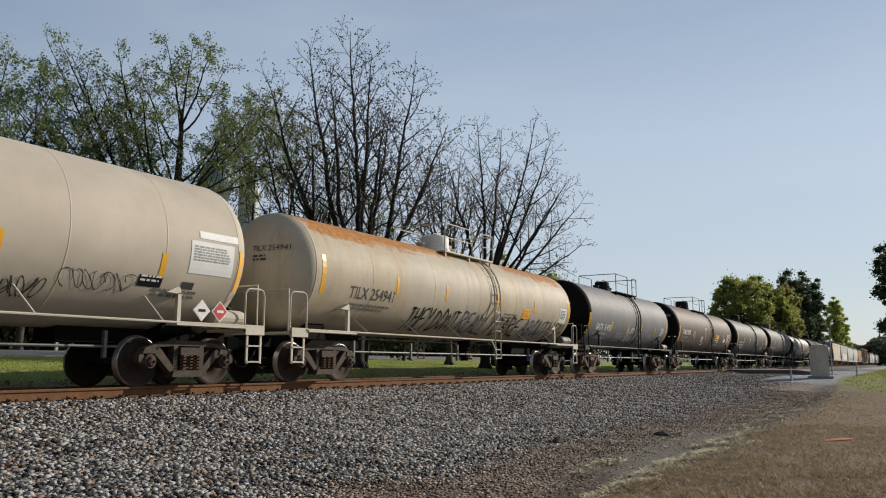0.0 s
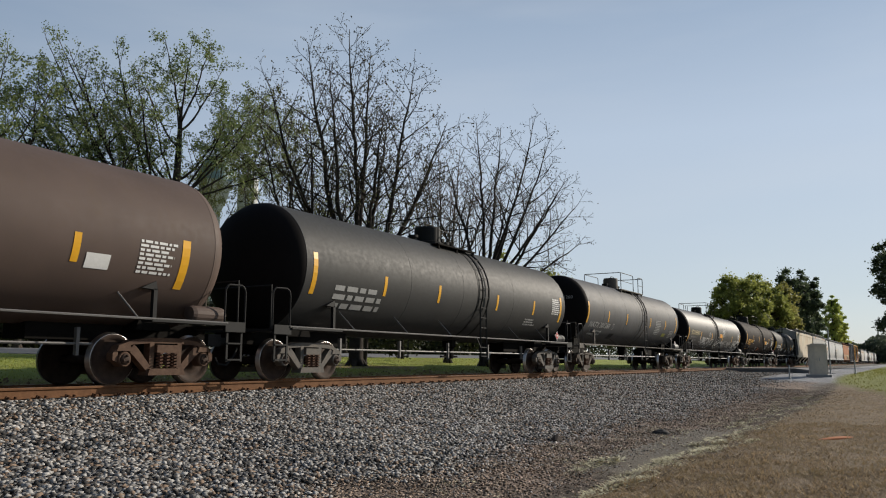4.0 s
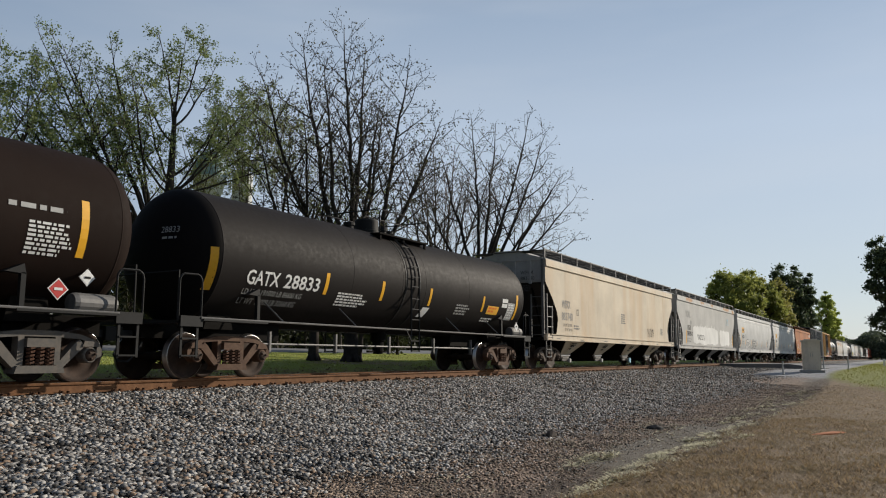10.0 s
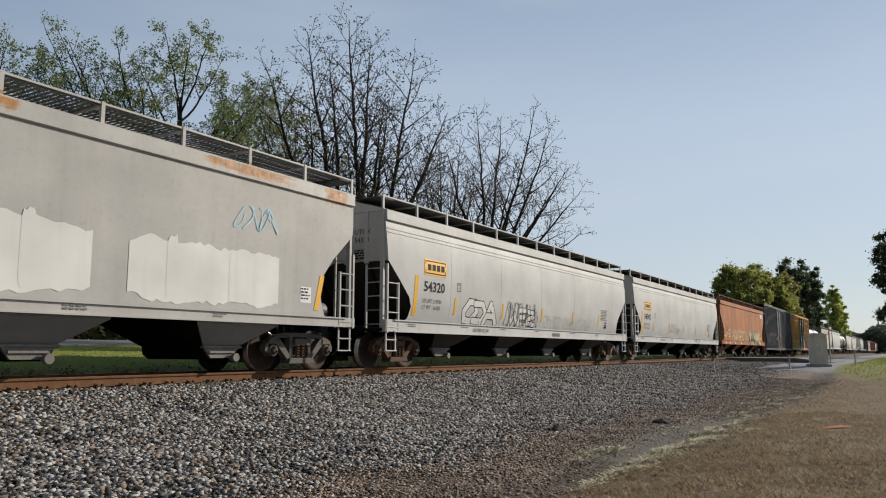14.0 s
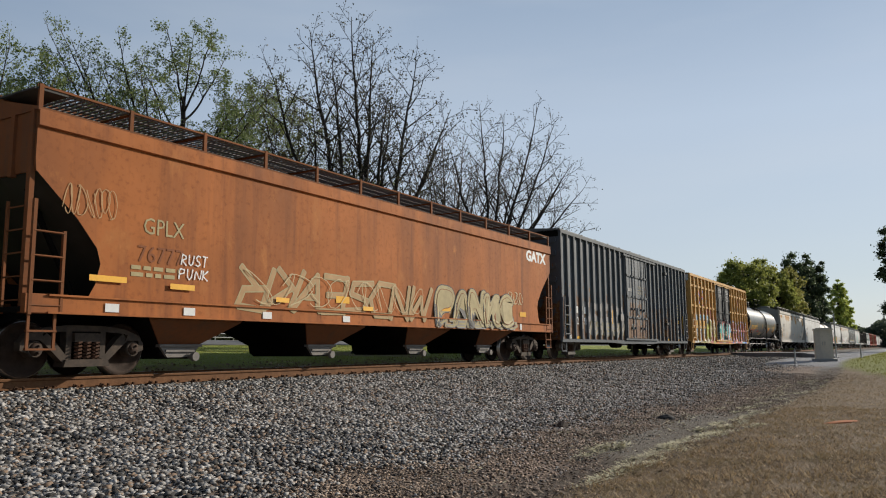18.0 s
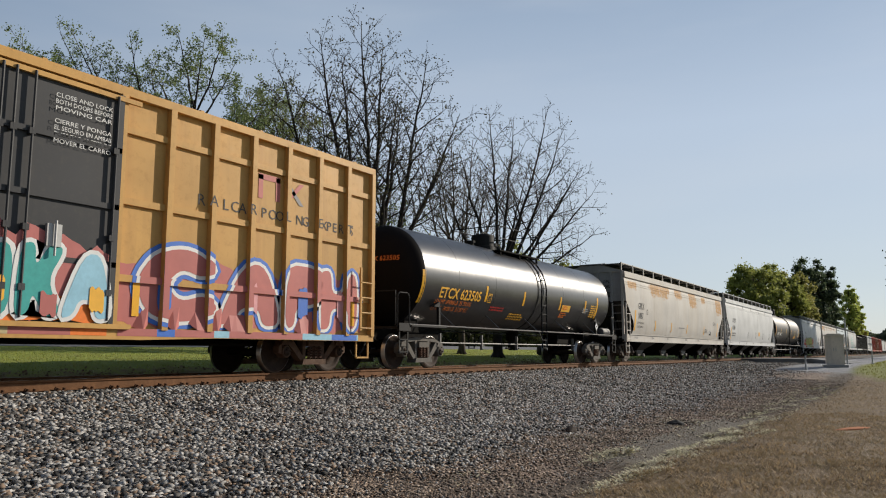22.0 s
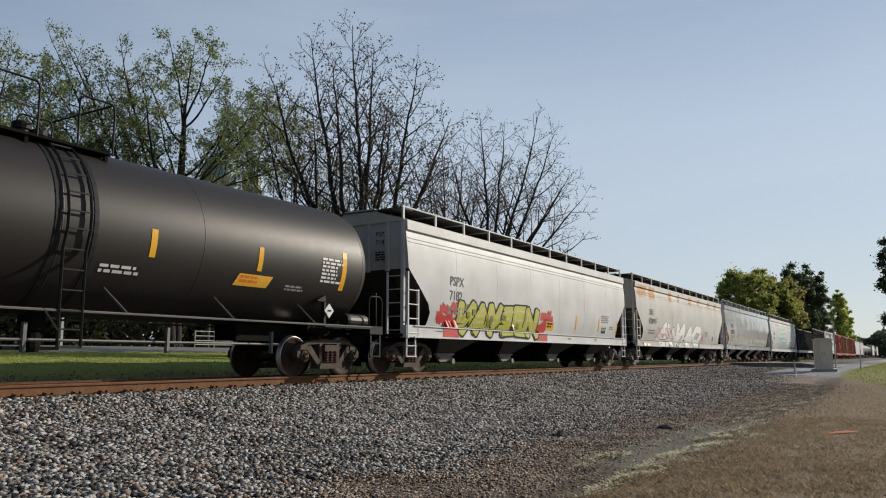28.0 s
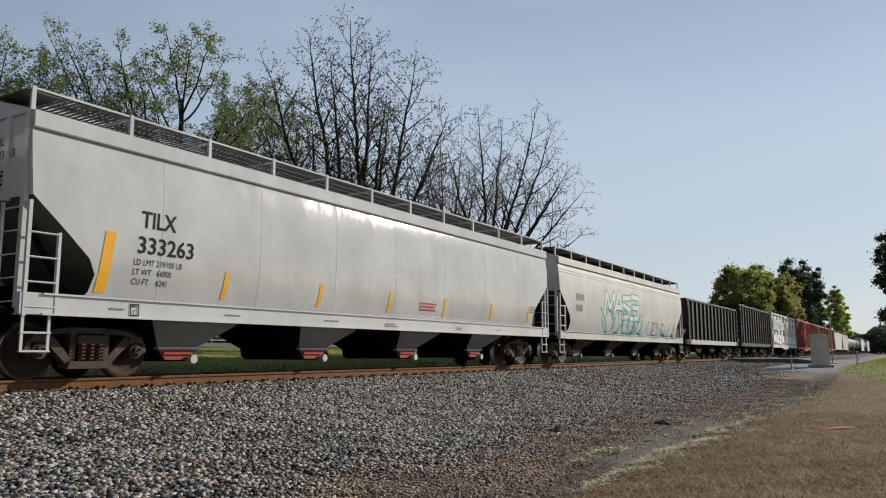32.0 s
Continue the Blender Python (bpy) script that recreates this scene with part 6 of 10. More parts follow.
# 0: clean cream tank car
m_, l_ = span(0)
car, at = tank_car("tank_car", "cream tank car with scrawled tags, placards and a white data panel", m_, l_, ENDS[0], 1.56, 2.60, CREAM, CREAM_TRIM, "truck",
                   stripes_at([3.0, 5.98], 1.95, 2.4, .12, (7.85,), (1.85, 2.65)), (-3, 0.4, 4.1, 6.0), dome_mat=CREAM_TRIM, inboard=2.05)
patch(car, "data_panel", 6.55, 7.62, 2.1, 2.72, M["whitespray"], at(.006))
bars(car, 6.62, 2.6, .92, 6, .03, M["fadegrey"], at(.01), 5, "small_print")
patch(car, "data_panel", 6.75, 7.72, 2.78, 2.92, M["white"], at(.006))
panel(car, 5.55, 1.78, .5, .2, M["ink"], M["white"], at, 2)
patch(car, "dark_label", 6.5, 6.78, 1.80, 1.93, M["greyink"], at(.006))
bars(car, 5.9, 1.72, 1.3, 2, .05, M["smallink"], at(.007), 8)
scrawl(car, 3.1, 3.9, 1.45, 1.75, 6, .03, M["greyink"], at(.008), 4)
scrawl(car, 4.1, 5.5, 1.65, 1.95, 7, .02, M["greyink"], at(.008), 9)
for u, mk in ((6.95, M["ink"]), (7.4, M["red"])):
    placard(car, u, 1.42, .42, M["red"] if mk is M["red"] else M["white"], lambda a, b_: (a, -1.44, b_), mk if mk is M["ink"] else M["white"])

# 1: rusty cream tank car with a long painted sentence
m_, l_ = span(1)
car, at = tank_car("tank_car", "stained cream tank car with rusty top and black painted sentence", m_, l_, ENDS[1], 1.42, 2.60, CREAM_RUST, CREAM_TRIM, "truck",
                   stripes_at([-4.5, -1.93, 1.38, 4.34], 2.25, 2.7, .1, (-7.55, 7.6), (2.05, 2.95), .14), (-5.6, -2.6, -0.6, .2, 2.8, 5.2), dome=-.35, dome_r=.46,
                   dome_h=.36, dome_mat=M["whitespray"], ladder_x=1.2, platform=(-1.3, 1.9), rail_h=1.0, band=1)
for text, u, v_, mt in (("THEY", -3.6, -2.35, M["ink"]), ("DONT", -2.2, -.85, M["ink"]), ("REALLY", -0.67, 1.62, M["bluespray"]), ("CARE", 1.71, 3.65, M["ink"]),
                       ("ABOUT", 3.85, 6.0, M["bluespray"]), ("US", 6.1, 7.0, M["ink"])):
    hand(car, text, u, v_, 1.4, 2.0, .07, mt, at(.012), len(text), .14)
scrawl(car, 6.95, 7.5, 1.62, 1.95, 3, .05, M["ink"], at(.014), 3)
letter(car, "TILX 254941", -6.5, 2.02, .3, M["greyink"], at(.008), to=-4.6)
bars(car, -6.4, 1.85, 1.8, 2, .05, M["smallink"], at(.008), 2)
bars(car, 2.0, 2.05, 1.2, 4, .06, M["smallink"], at(.007), 12)
patch(car, "hazard_label", 3.4, 4.0, 2.0, 2.35, M["yellowink"], at(.007))
bars(car, 3.46, 2.25, .48, 3, .05, M["orangeink"], at(.011), 6)
patch(car, "data_panel", 6.75, 7.4, 2.0, 2.55, M["whitespray"], at(.007))
bars(car, 6.8, 2.45, .55, 6, .035, M["smallink"], at(.011), 6)
head_code(car, "TILX 254941", .0, 3.0, .14, M["greyink"], 2)

# 2: short grey tank car
m_, l_ = span(2)
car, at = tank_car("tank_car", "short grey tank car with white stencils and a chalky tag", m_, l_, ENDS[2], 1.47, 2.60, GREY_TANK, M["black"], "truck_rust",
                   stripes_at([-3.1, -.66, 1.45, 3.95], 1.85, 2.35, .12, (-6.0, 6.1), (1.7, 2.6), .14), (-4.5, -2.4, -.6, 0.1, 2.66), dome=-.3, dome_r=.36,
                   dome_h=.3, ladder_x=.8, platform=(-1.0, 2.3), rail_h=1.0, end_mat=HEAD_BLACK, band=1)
letter(car, "GATX", -5.15, 1.92, .27, M["white"], at(.008), 1, 0, .008, -4.2)
letter(car, "31435", -4.05, 1.92, .27, M["white"], at(.008), 1, 0, .008, -3.2)
letter(car, "LD LMT 196000 LBS 89000 KGS", -5.2, 1.71, .11, M["white"], at(.008), to=-3.45)
letter(car, "LT WT  66600 LBS 30200 KGS", -5.2, 1.52, .11, M["white"], at(.008), to=-3.45)
bars(car, -2.1, 1.83, 1.2, 6, .04, M["dim"], at(.008), 3)
scrawl(car, -.7, .35, 1.5, 2.15, 7, .035, M["whitespray"], at(.009), 21)
patch(car, "hazard_label", 1.9, 2.6, 1.45, 1.62, M["yellowink"], at(.007))
bars(car, 2.0, 1.55, .5, 2, .04, M["ink"], at(.011), 4)
bars(car, 2.9, 1.9, .9, 4, .035, M["dim"], at(.008), 9)
bars(car, 5.0, 2.3, .65, 7, .035, M["white"], at(.008), 10)
scrawl(car, 1.6, 2.0, 1.6, 1.9, 3, .04, M["blue"], at(.01), 5)

head_code(car, "31435", .3, 2.95, .13, M["dim"], 1)

# 3: brown tank car
m_, l_ = span(3)
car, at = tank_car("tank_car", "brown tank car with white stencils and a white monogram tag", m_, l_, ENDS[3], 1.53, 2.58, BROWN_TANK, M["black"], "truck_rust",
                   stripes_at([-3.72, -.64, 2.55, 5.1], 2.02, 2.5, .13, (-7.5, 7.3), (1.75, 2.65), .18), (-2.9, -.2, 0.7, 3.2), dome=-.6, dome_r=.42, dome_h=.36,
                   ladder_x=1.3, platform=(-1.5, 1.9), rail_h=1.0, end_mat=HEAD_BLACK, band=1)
letter(car, "XOMX 100028", -6.72, 2.2, .30, M["white"], at(.008), .82, 0, .008, -4.9)
letter(car, "LD LMT 196600 LB 89 100 KG", -6.75, 1.98, .1, M["dim"], at(.008), .8)
letter(car, "LT WT  66500 LB 30 200 KG  BUILT 05-2011", -6.75, 1.78, .1, M["dim"], at(.008), .8)
boxed_code(car, -4.15, 2.2, .2, M["white"], at(.008))
letter(car, "PK", -1.85, 1.85, .36, M["whitespray"], at(.009), 1, .2, .01)
part("spray_scrawl", on_mesh("spray_scrawl", *ribbon([(-1.75, 1.72), (-1.4, 1.66), (-1.1, 1.7), (-.8, 1.86)], .04), at(.009)), M["whitespray"], car)
patch(car, "hazard_label", 2.75, 3.55, 2.15, 2.42, M["yellowink"], at(.007))
bars(car, 2.85, 2.33, .55, 2, .06, M["orangeink"], at(.011), 4)
bars(car, 2.7, 2.02, .9, 2, .06, M["white"], at(.008), 5)
bars(car, 2.2, 1.7, 1.4, 1, .06, M["dim"], at(.008), 6)
bars(car, 6.3, 2.5, .8, 8, .045, M["white"], at(.008), 15)
patch(car, "dark_label", 5.3, 5.75, 1.95, 2.2, M["white"], at(.007))
bars(car, -.8, 2.75, .4, 3, .04, M["white"], at(.008), 15)

head_code(car, "XOMX 100028", -.1, 3.2, .14, M["dim"], 2)

# 4: charcoal tank car with a red placard
m_, l_ = span(4)
car, at = tank_car("tank_car", "charcoal tank car with a data panel and red placard", m_, l_, ENDS[4], 1.52, 2.62, SOOT_TANK, M["black"], "truck_grey",
                   stripes_at([-4.4, -1.7, 2.0, 4.9], 2.1, 2.6, .12, (-7.2, 7.4), (1.95, 2.9), .15), (-3.2, -.3, 0.6, 3.2), end_mat=HEAD_BLACK, ladder_x=1.0, band=1)
bars(car, 6.55, 2.75, .85, 8, .045, M["white"], at(.008), 31)
bars(car, 4.4, 1.9, 1.0, 3, .05, M["dim"], at(.008), 32)
bars(car, -6.4, 2.1, 2.0, 3, .12, M["dim"], at(.008), 33)
placard(car, 7.15, 1.42, .36, M["red"], lambda a, b_: (a, -1.42, b_), M["white"])

# 5: dark grey tank car
m_, l_ = span(5)
car, at = tank_car("tank_car", "dark grey tank car with white stencils and streaked sides", m_, l_, ENDS[5], 1.45, 2.74, DARK_TANK, M["truck_grey"], "truck",
                   stripes_at([-4.55, -1.85, 2.15, 5.1], 2.22, 2.72, .11, (-7.2, 7.45), (2.1, 3.0), .14), (-5.2, -2.0, .2, 1.2, 3.4, 6.0), dome=.05, dome_r=.36, dome_h=.42,
                   ladder_x=1.0, platform=(-1.2, 2.5), end_mat=HEAD_BLACK, band=1)
letter(car, "NATX 301260", -6.75, 1.95, .23, M["dim"], at(.008), 1.0, 0, .008, -4.08)
boxed_code(car, -3.75, 1.93, .22, M["dim"], at(.008))
bars(car, -6.3, 1.75, 2.0, 2, .07, M["dim"], at(.008), 3)
patch(car, "dark_label", -3.5, -2.9, 1.52, 1.75, M["ink"], at(.007))
bars(car, 3.2, 2.6, 1.1, 9, .05, M["dim"], at(.008), 13)
patch(car, "hazard_label", 4.95, 5.6, 1.85, 2.02, M["olive"], at(.007))
bars(car, 6.3, 2.15, .9, 5, .05, M["dim"], at(.008), 14)
placard(car, 7.05, 1.5, .3, M["white"], lambda a, b_: (a, -1.40, b_), M["red"])

head_code(car, "NATX 301260", -.25, 3.1, .14, M["dim"], 1)

# 6: long tank car with white spray tags
m_, l_ = span(6)
car, at = tank_car("tank_car", "long dusty black tank car with white spray-painted tags", m_, l_, ENDS[6], 1.40, 2.55, DUST_TANK, M["black"], "truck_rust",
                   stripes_at([-5.15, -1.75, 1.85, 5.4], 1.95, 2.42, .13, (-8.55, 8.65), (1.75, 2.6), .15), (-3.5, -.6, .4, 3.6), dome=-.2, dome_r=.36, dome_h=.34, ladder_x=-.35,
                   platform=(-1.4, 1.2), end_mat=HEAD_BLACK, band=1)
letter(car, "ECUX 459011", -7.9, 2.2, .28, M["cream"], at(.008), .9, 0, .008, -5.6)
letter(car, "LD LMT 195400 LB 87700 KG", -7.85, 1.98, .11, M["dim"], at(.008), .85)
letter(car, "LT WT  69600 LB 31600 KG", -7.85, 1.8, .11, M["dim"], at(.008), .85)
letter(car, "BUILT 05-2014", -7.85, 1.62, .11, M["dim"], at(.008), .85)
scrawl(car, -5.3, -3.9, 1.75, 2.1, 6, .03, M["whitespray"], at(.009), 22)
throw_up(car, -4.5, -3.15, 1.6, 2.1, "kac", M["chalk"], M["greyspray"], at, 26, .07, .02, .2)
hand(car, "u", -3.0, -1.95, 1.42, 2.08, .05, M["whitespray"], at(.012), 31, .1, .03)
hand(car, "r", -2.2, -.95, 1.42, 2.04, .05, M["whitespray"], at(.014), 33, .1, .03)
hand(car, "b", -.4, 1.75, 1.44, 2.25, .05, M["whitespray"], at(.012), 34, .1, .03)
hand(car, ">", 1.3, 2.0, 1.68, 1.98, .045, M["whitespray"], at(.014), 35, .0, .03)
hand(car, "UNDE UNDE", 1.95, 5.3, 1.55, 1.95, .045, M["whitespray"], at(.012), 32, .1, .06)
throw_up(car, 6.0, 8.4, 1.42, 2.05, "kans", M["softdark"], M["whitespray"], at, 27, .14, .045, .2)
scrawl(car, -6.6, -3.2, 1.4, 1.62, 9, .02, M["dim"], at(.009), 25)
patch(car, "hazard_label", .84, 1.62, 2.18, 2.45, M["yellowink"], at(.007))
bars(car, .9, 2.34, .6, 2, .08, M["orangeink"], at(.011), 4)
bars(car, 1.85, 2.82, .95, 8, .045, M["dim"], at(.008), 4)
bars(car, 7.7, 2.6, .75, 9, .04, M["white"], at(.008), 7)
bars(car, -2.74, 2.42, .7, 5, .04, M["dim"], at(.008), 4)

head_code(car, "ECUX 459011", -.3, 3.05, .14, M["dim"], 1)

# 7: umber tank car with yellow stencils
m_, l_ = span(7)
car, at = tank_car("tank_car", "black-brown tank car with yellow stencils and worn flanks", m_, l_, ENDS[7], 1.44, 2.65, UMBER_TANK, M["black"], "truck_grey",
                   stripes_at([-4.1, -1.12, 1.9, 4.75], 2.22, 2.75, .10, (-7.35, 7.5), (2.05, 3.0), .14), (-5.4, -2.9, -.4, .5, 1.6, 3.2, 5.6), dome=-.6, dome_r=.46, dome_h=.44,
                   ladder_x=.75, platform=(-1.5, 1.5), rail_h=.8, end_mat=HEAD_BLACK, band=1)
letter(car, "UTLX", -6.6, 2.12, .31, M["yellowink"], at(.008), 1, 0, .014, -5.6)
letter(car, "679918", -5.4, 2.12, .3, M["yellowink"], at(.008), .85, 0, .008, -4.4)
letter(car, "THE TANK CAR PEOPLE", -6.65, 1.96, .1, M["yellowink"], at(.008))
letter(car, "LD LMT  190300 LB  86 300 KG", -6.85, 1.75, .1, M["yellowink"], at(.008), .95)
letter(car, "LT WT    90700 LB  41 400 KG", -6.85, 1.58, .1, M["yellowink"], at(.008), .95)
boxed_code(car, -3.95, 2.1, .24, M["white"], at(.008))
patch(car, "hazard_label", 2.5, 3.4, 2.13, 2.4, M["yellowink"], at(.007))
bars(car, 2.6, 2.32, .65, 2, .06, M["orangeink"], at(.011), 4)
bars(car, 3.45, 2.3, .9, 4, .04, M["white"], at(.008), 3)
bars(car, -2.0, 1.75, .9, 4, .045, M["dim"], at(.008), 5)
bars(car, -.3, 1.7, .7, 4, .04, M["orangeink"], at(.008), 6)
bars(car, 3.2, 1.9, 1.1, 5, .045, M["dim"], at(.008), 7)
bars(car, 6.2, 2.72, 1.2, 1, .08, M["dim"], at(.008), 7)
bars(car, 6.55, 2.5, .8, 8, .04, M["white"], at(.008), 9)
boxed_code(car, 5.6, 1.65, .25, M["dim"], at(.008))
placard(car, 7.1, 1.5, .36, M["red"], lambda a, b_: (a, -1.42, b_), M["white"])
placard(car, 7.75, 1.75, .3, M["white"], lambda a, b_: (a, -1.2, b_), M["ink"])

# 8: black tank car
m_, l_ = span(8)
car, at = tank_car("tank_car", "plain black tank car with white stencils and yellow stripes", m_, l_, ENDS[8], 1.42, 2.53, BLACK_TANK, M["black"], "truck_rust",
                   stripes_at([-3.6, -1.3, 1.1, 4.4], 1.9, 2.4, .12, (-7.1, 6.9), (1.75, 2.6), .14), (-2.6, -.4, .8, 3.4), dome=-.2, dome_r=.34, dome_h=.26, ladder_x=.1,
                   platform=(-.9, 1.6), rail_h=.7, end_mat=HEAD_BLACK, band=1)
letter(car, "GATX", -6.2, 1.95, .3, M["white"], at(.008), 1.0, 0, .009, -5.2)
letter(car, "28833", -5.05, 1.95, .3, M["white"], at(.008), 1.0, 0, .009, -3.85)
letter(car, "LD LMT 191000 LB 86600 KG", -6.2, 1.74, .12, M["dim"], at(.008), .9)
letter(car, "LT WT  72000 LB 32660 KG", -6.2, 1.55, .12, M["dim"], at(.008), .9)
bars(car, -3.1, 1.95, 1.3, 5, .04, M["white"], at(.008), 3)
bars(car, 2.7, 2.0, .9, 4, .05, M["dim"], at(.008), 4)
patch(car, "paper_label", .75, 1.1, 1.58, 1.85, M["whitespray"], at(.007), .12)
patch(car, "hazard_label", 4.75, 5.55, 1.85, 2.12, M["yellowink"], at(.007))
bars(car, 4.83, 2.02, .6, 2, .06, M["orangeink"], at(.011), 6)
bars(car, 5.75, 2.28, .55, 2, .13, M["white"], at(.008), 8, gap=1.25)
patch(car, "data_panel", 6.2, 6.75, 1.72, 2.3, M["dim"], at(.006))
bars(car, 6.24, 2.2, .5, 6, .05, M["white"], at(.009), 5)
bars(car, 4.6, 1.68, .9, 2, .045, M["white"], at(.008), 9)
placard(car, 6.75, 1.5, .32, M["white"], lambda a, b_: (a, -1.42, b_), M["ink"])

head_code(car, "28833", .3, 2.9, .13, M["dim"], 1)

# covered hoppers
BEIGE = paint("beige_hopper_paint", (0.58, 0.50, 0.385), 0.6, dirt=0.12, streak=0.1, rust=0.0, dirt_colour=(0.36, 0.24, 0.12), stain=(0.52, 0.36, 0.21))
BEIGE_END = paint("grey_beige_end", (0.40, 0.39, 0.37), 0.55, dirt=0.2, streak=0.2)
GREY_HOP = paint("light_grey_hopper", (0.45, 0.437, 0.415), 0.5, dirt=0.2, streak=0.2, dirt_colour=(0.20, 0.16, 0.12))
PALE_HOP = paint("pale_grey_hopper", (0.50, 0.497, 0.487), 0.55, dirt=0.15, streak=0.15, dirt_colour=(0.24, 0.21, 0.17))
RUSTY_HOP = paint("rusted_hopper", (0.41, 0.140, 0.042), 0.75, dirt=0.6, streak=0.8, rust=0.5, dirt_colour=(0.15, 0.055, 0.028), rust_colour=(0.40, 0.155, 0.05), stain=(0.19, 0.075, 0.036))
RUSTY_END = paint("rusted_end", (0.20, 0.075, 0.03), 0.8, dirt=0.5, streak=0.5)
STAIN_ARGS = ((0.505, 0.478, 0.44), 0.6, 0.0, 0.12, 0.12, 0.0, 1.3, (0.34, 0.24, 0.15))
STAIN_17 = paint("stained_white_with_brown_rust", *STAIN_ARGS, stain=(0.49, 0.437, 0.368),
                 weep=((0.43, 0.20, 0.02), ((1.3, 3.2, 2.6, 3.8), (-1.7, 0.0, 3.1, 3.8), (-6.4, -2.6, 2.9, 3.78), (-9.6, -8.0, 3.2, 3.7), (7.9, 9.8, 2.3, 3.8), (4.2, 5.4, 3.2, 3.75), (-3.8, -2.4, 3.3, 3.8))))
STAIN_21 = paint("stained_white_with_orange_rust", (0.485, 0.472, 0.45), *STAIN_ARGS[1:], stain=(0.48, 0.455, 0.42),
                 weep=((0.49, 0.205, 0.008), ((-9.8, -8.0, 3.1, 3.98), (-7.8, -6.5, 2.95, 3.98), (-4.0, -3.2, 3.2, 3.98), (-2.1, -1.5, 3.3, 3.98), (.4, 1.4, 3.25, 3.98), (2.7, 3.5, 3.4, 3.98), (5.5, 6.3, 3.4, 3.98), (7.5, 8.5, 3.4, 3.98))))
WHITE_HOP = paint("white_hopper_paint", (0.565, 0.565, 0.56), 0.50, dirt=0.10, streak=0.12, dirt_colour=(0.30, 0.28, 0.24))
GLOSS_HOP = paint("glossy_grey_hopper", (0.53, 0.53, 0.525), 0.10, dirt=0.06, streak=0.06, dirt_colour=(0.36, 0.34, 0.30), relief=0.004, gloss=0.8, wave=.03)
# the shade inside the end notches is put into these two tones
SLOPE = plain("shade_dark_slope_sheet", (0.045, 0.04, 0.036), 0.7, 0.0, 0.3, 4)
SLOPE_GREY = plain("shade_grey_slope_sheet", (0.12, 0.115, 0.11), 0.7, 0.0, 0.3, 4)
# dark tone carries the shade under the hopper on the bay faces
BAY = plain("shade_dark_bay_steel", (0.055, 0.047, 0.04), 0.8, 0.0, 0.35, 5)
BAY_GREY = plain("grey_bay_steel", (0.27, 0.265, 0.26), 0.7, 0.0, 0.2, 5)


def end_code(car, hb, a, b_, w, mt, y=0.55):
    s = lambda u, v: (-hb - .012, -(y + u), v)
    letter(car, a, 0, w, .14, mt, s)
    letter(car, b_, 0, w - .22, .14, mt, s)
    bars(car, 0, w - .45, .5, 4, .04, mt, s, 4)


def sill_marks(car, hb, at, seed, n=6):
    rnd = random.Random(seed)
    for k in range(n):
        u = -hb + 1.0 + k * (2 * hb - 2.5) / n + rnd.uniform(-.5, .5)
        bars(car, u, 1.14, rnd.uniform(.25, .6), rnd.choice((1, 2)), .03, M["smallink"], at(.008), seed + k)


# 9: beige hopper
m_, l_ = span(9)
car, at, hb = hopper_car("covered_hopper", "beige covered hopper with faded grey stencils and grey, dark-notched ends", m_, l_, BEIGE, 4.13, 1.08, 4, False, BEIGE_END, "truck", .58, M["grate"], None,
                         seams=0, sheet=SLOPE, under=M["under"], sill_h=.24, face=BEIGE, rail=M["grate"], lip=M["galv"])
letter(car, "WFRX", -7.85, 2.38, .33, M["softgrey"], at(.007), .82, 0, .004, -6.95)
letter(car, "883740", -7.9, 1.9, .33, M["softgrey"], at(.007), .82, 0, .004, -6.72)
letter(car, "LD LMT 221 100", -7.75, 1.66, .12, M["greyink"], at(.007), .8)
letter(car, "LT WT 64 900", -7.6, 1.48, .12, M["greyink"], at(.007), .8)
bars(car, -6.6, 1.68, .7, 2, .06, M["smallink"], at(.007), 3)
boxed_code(car, -6.25, 2.15, .22, M["greyink"], at(.007))
bars(car, -.3, 2.45, .7, 5, .06, M["smallink"], at(.007), 5)
scrawl(car, 4.15, 5.4, 1.52, 1.95, 9, .022, M["ink"], at(.009), 91)
bars(car, 6.75, 1.98, .5, 5, .045, M["smallink"], at(.007), 6)
end_code(car, hb, "WFRX", "883740", 3.6, M["greyink"])
sill_marks(car, hb, at, 9)
b = Build()
b.lathe_y([(.001, -1.2), (.13, -1.2), (.13, -1.13), (.001, -1.13)], 14, 2.18, .30)
part("gate_wheel", b, M["cyan"], car, "pale blue gate wheel")
for k_ in (-6.15, -2.11, 1.91, 5.94):
    bay_s = lambda u, w: (u, -1.44 + (1.04 - w) * 1.0 - .04, w)
    bars(car, k_ - .35, .98, .6, 2, .035, M["ink"], bay_s, 5)
    bars(car, k_ - .25, .86, .45, 2, .06, M["ink"], bay_s, 6)

# 10: grey hopper with buffed white blocks
BUFF = paint("rolled_white_paint", (0.70, 0.69, 0.66), .65, dirt=.1, streak=.35, dirt_colour=(.50, .49, .46))
WEEP_GREY = paint("light_grey_with_rust", (0.44, 0.427, 0.405), 0.5, 0, 0.2, 0.2, 0, 1.3, (0.20, 0.16, 0.12),
                  weep=((0.46, 0.21, 0.06), ((-7.4, -5.2, 3.8, 4.3), (-3.2, -1.8, 3.9, 4.3), (.2, 1.2, 3.9, 4.3), (4.5, 7.5, 3.85, 4.3), (8.3, 9.2, 3.6, 4.3))))
m_, l_ = span(10)
car, at, hb = hopper_car("covered_hopper", "grey covered hopper with white buffed blocks over old graffiti", m_, l_, WEEP_GREY, 4.18, 1.0, 4, False, GREY_HOP, "truck_grey", .68, None, None,
                         seams=0, sheet=SLOPE_GREY, under=M["under"], sill_h=.22, face=BAY_GREY)
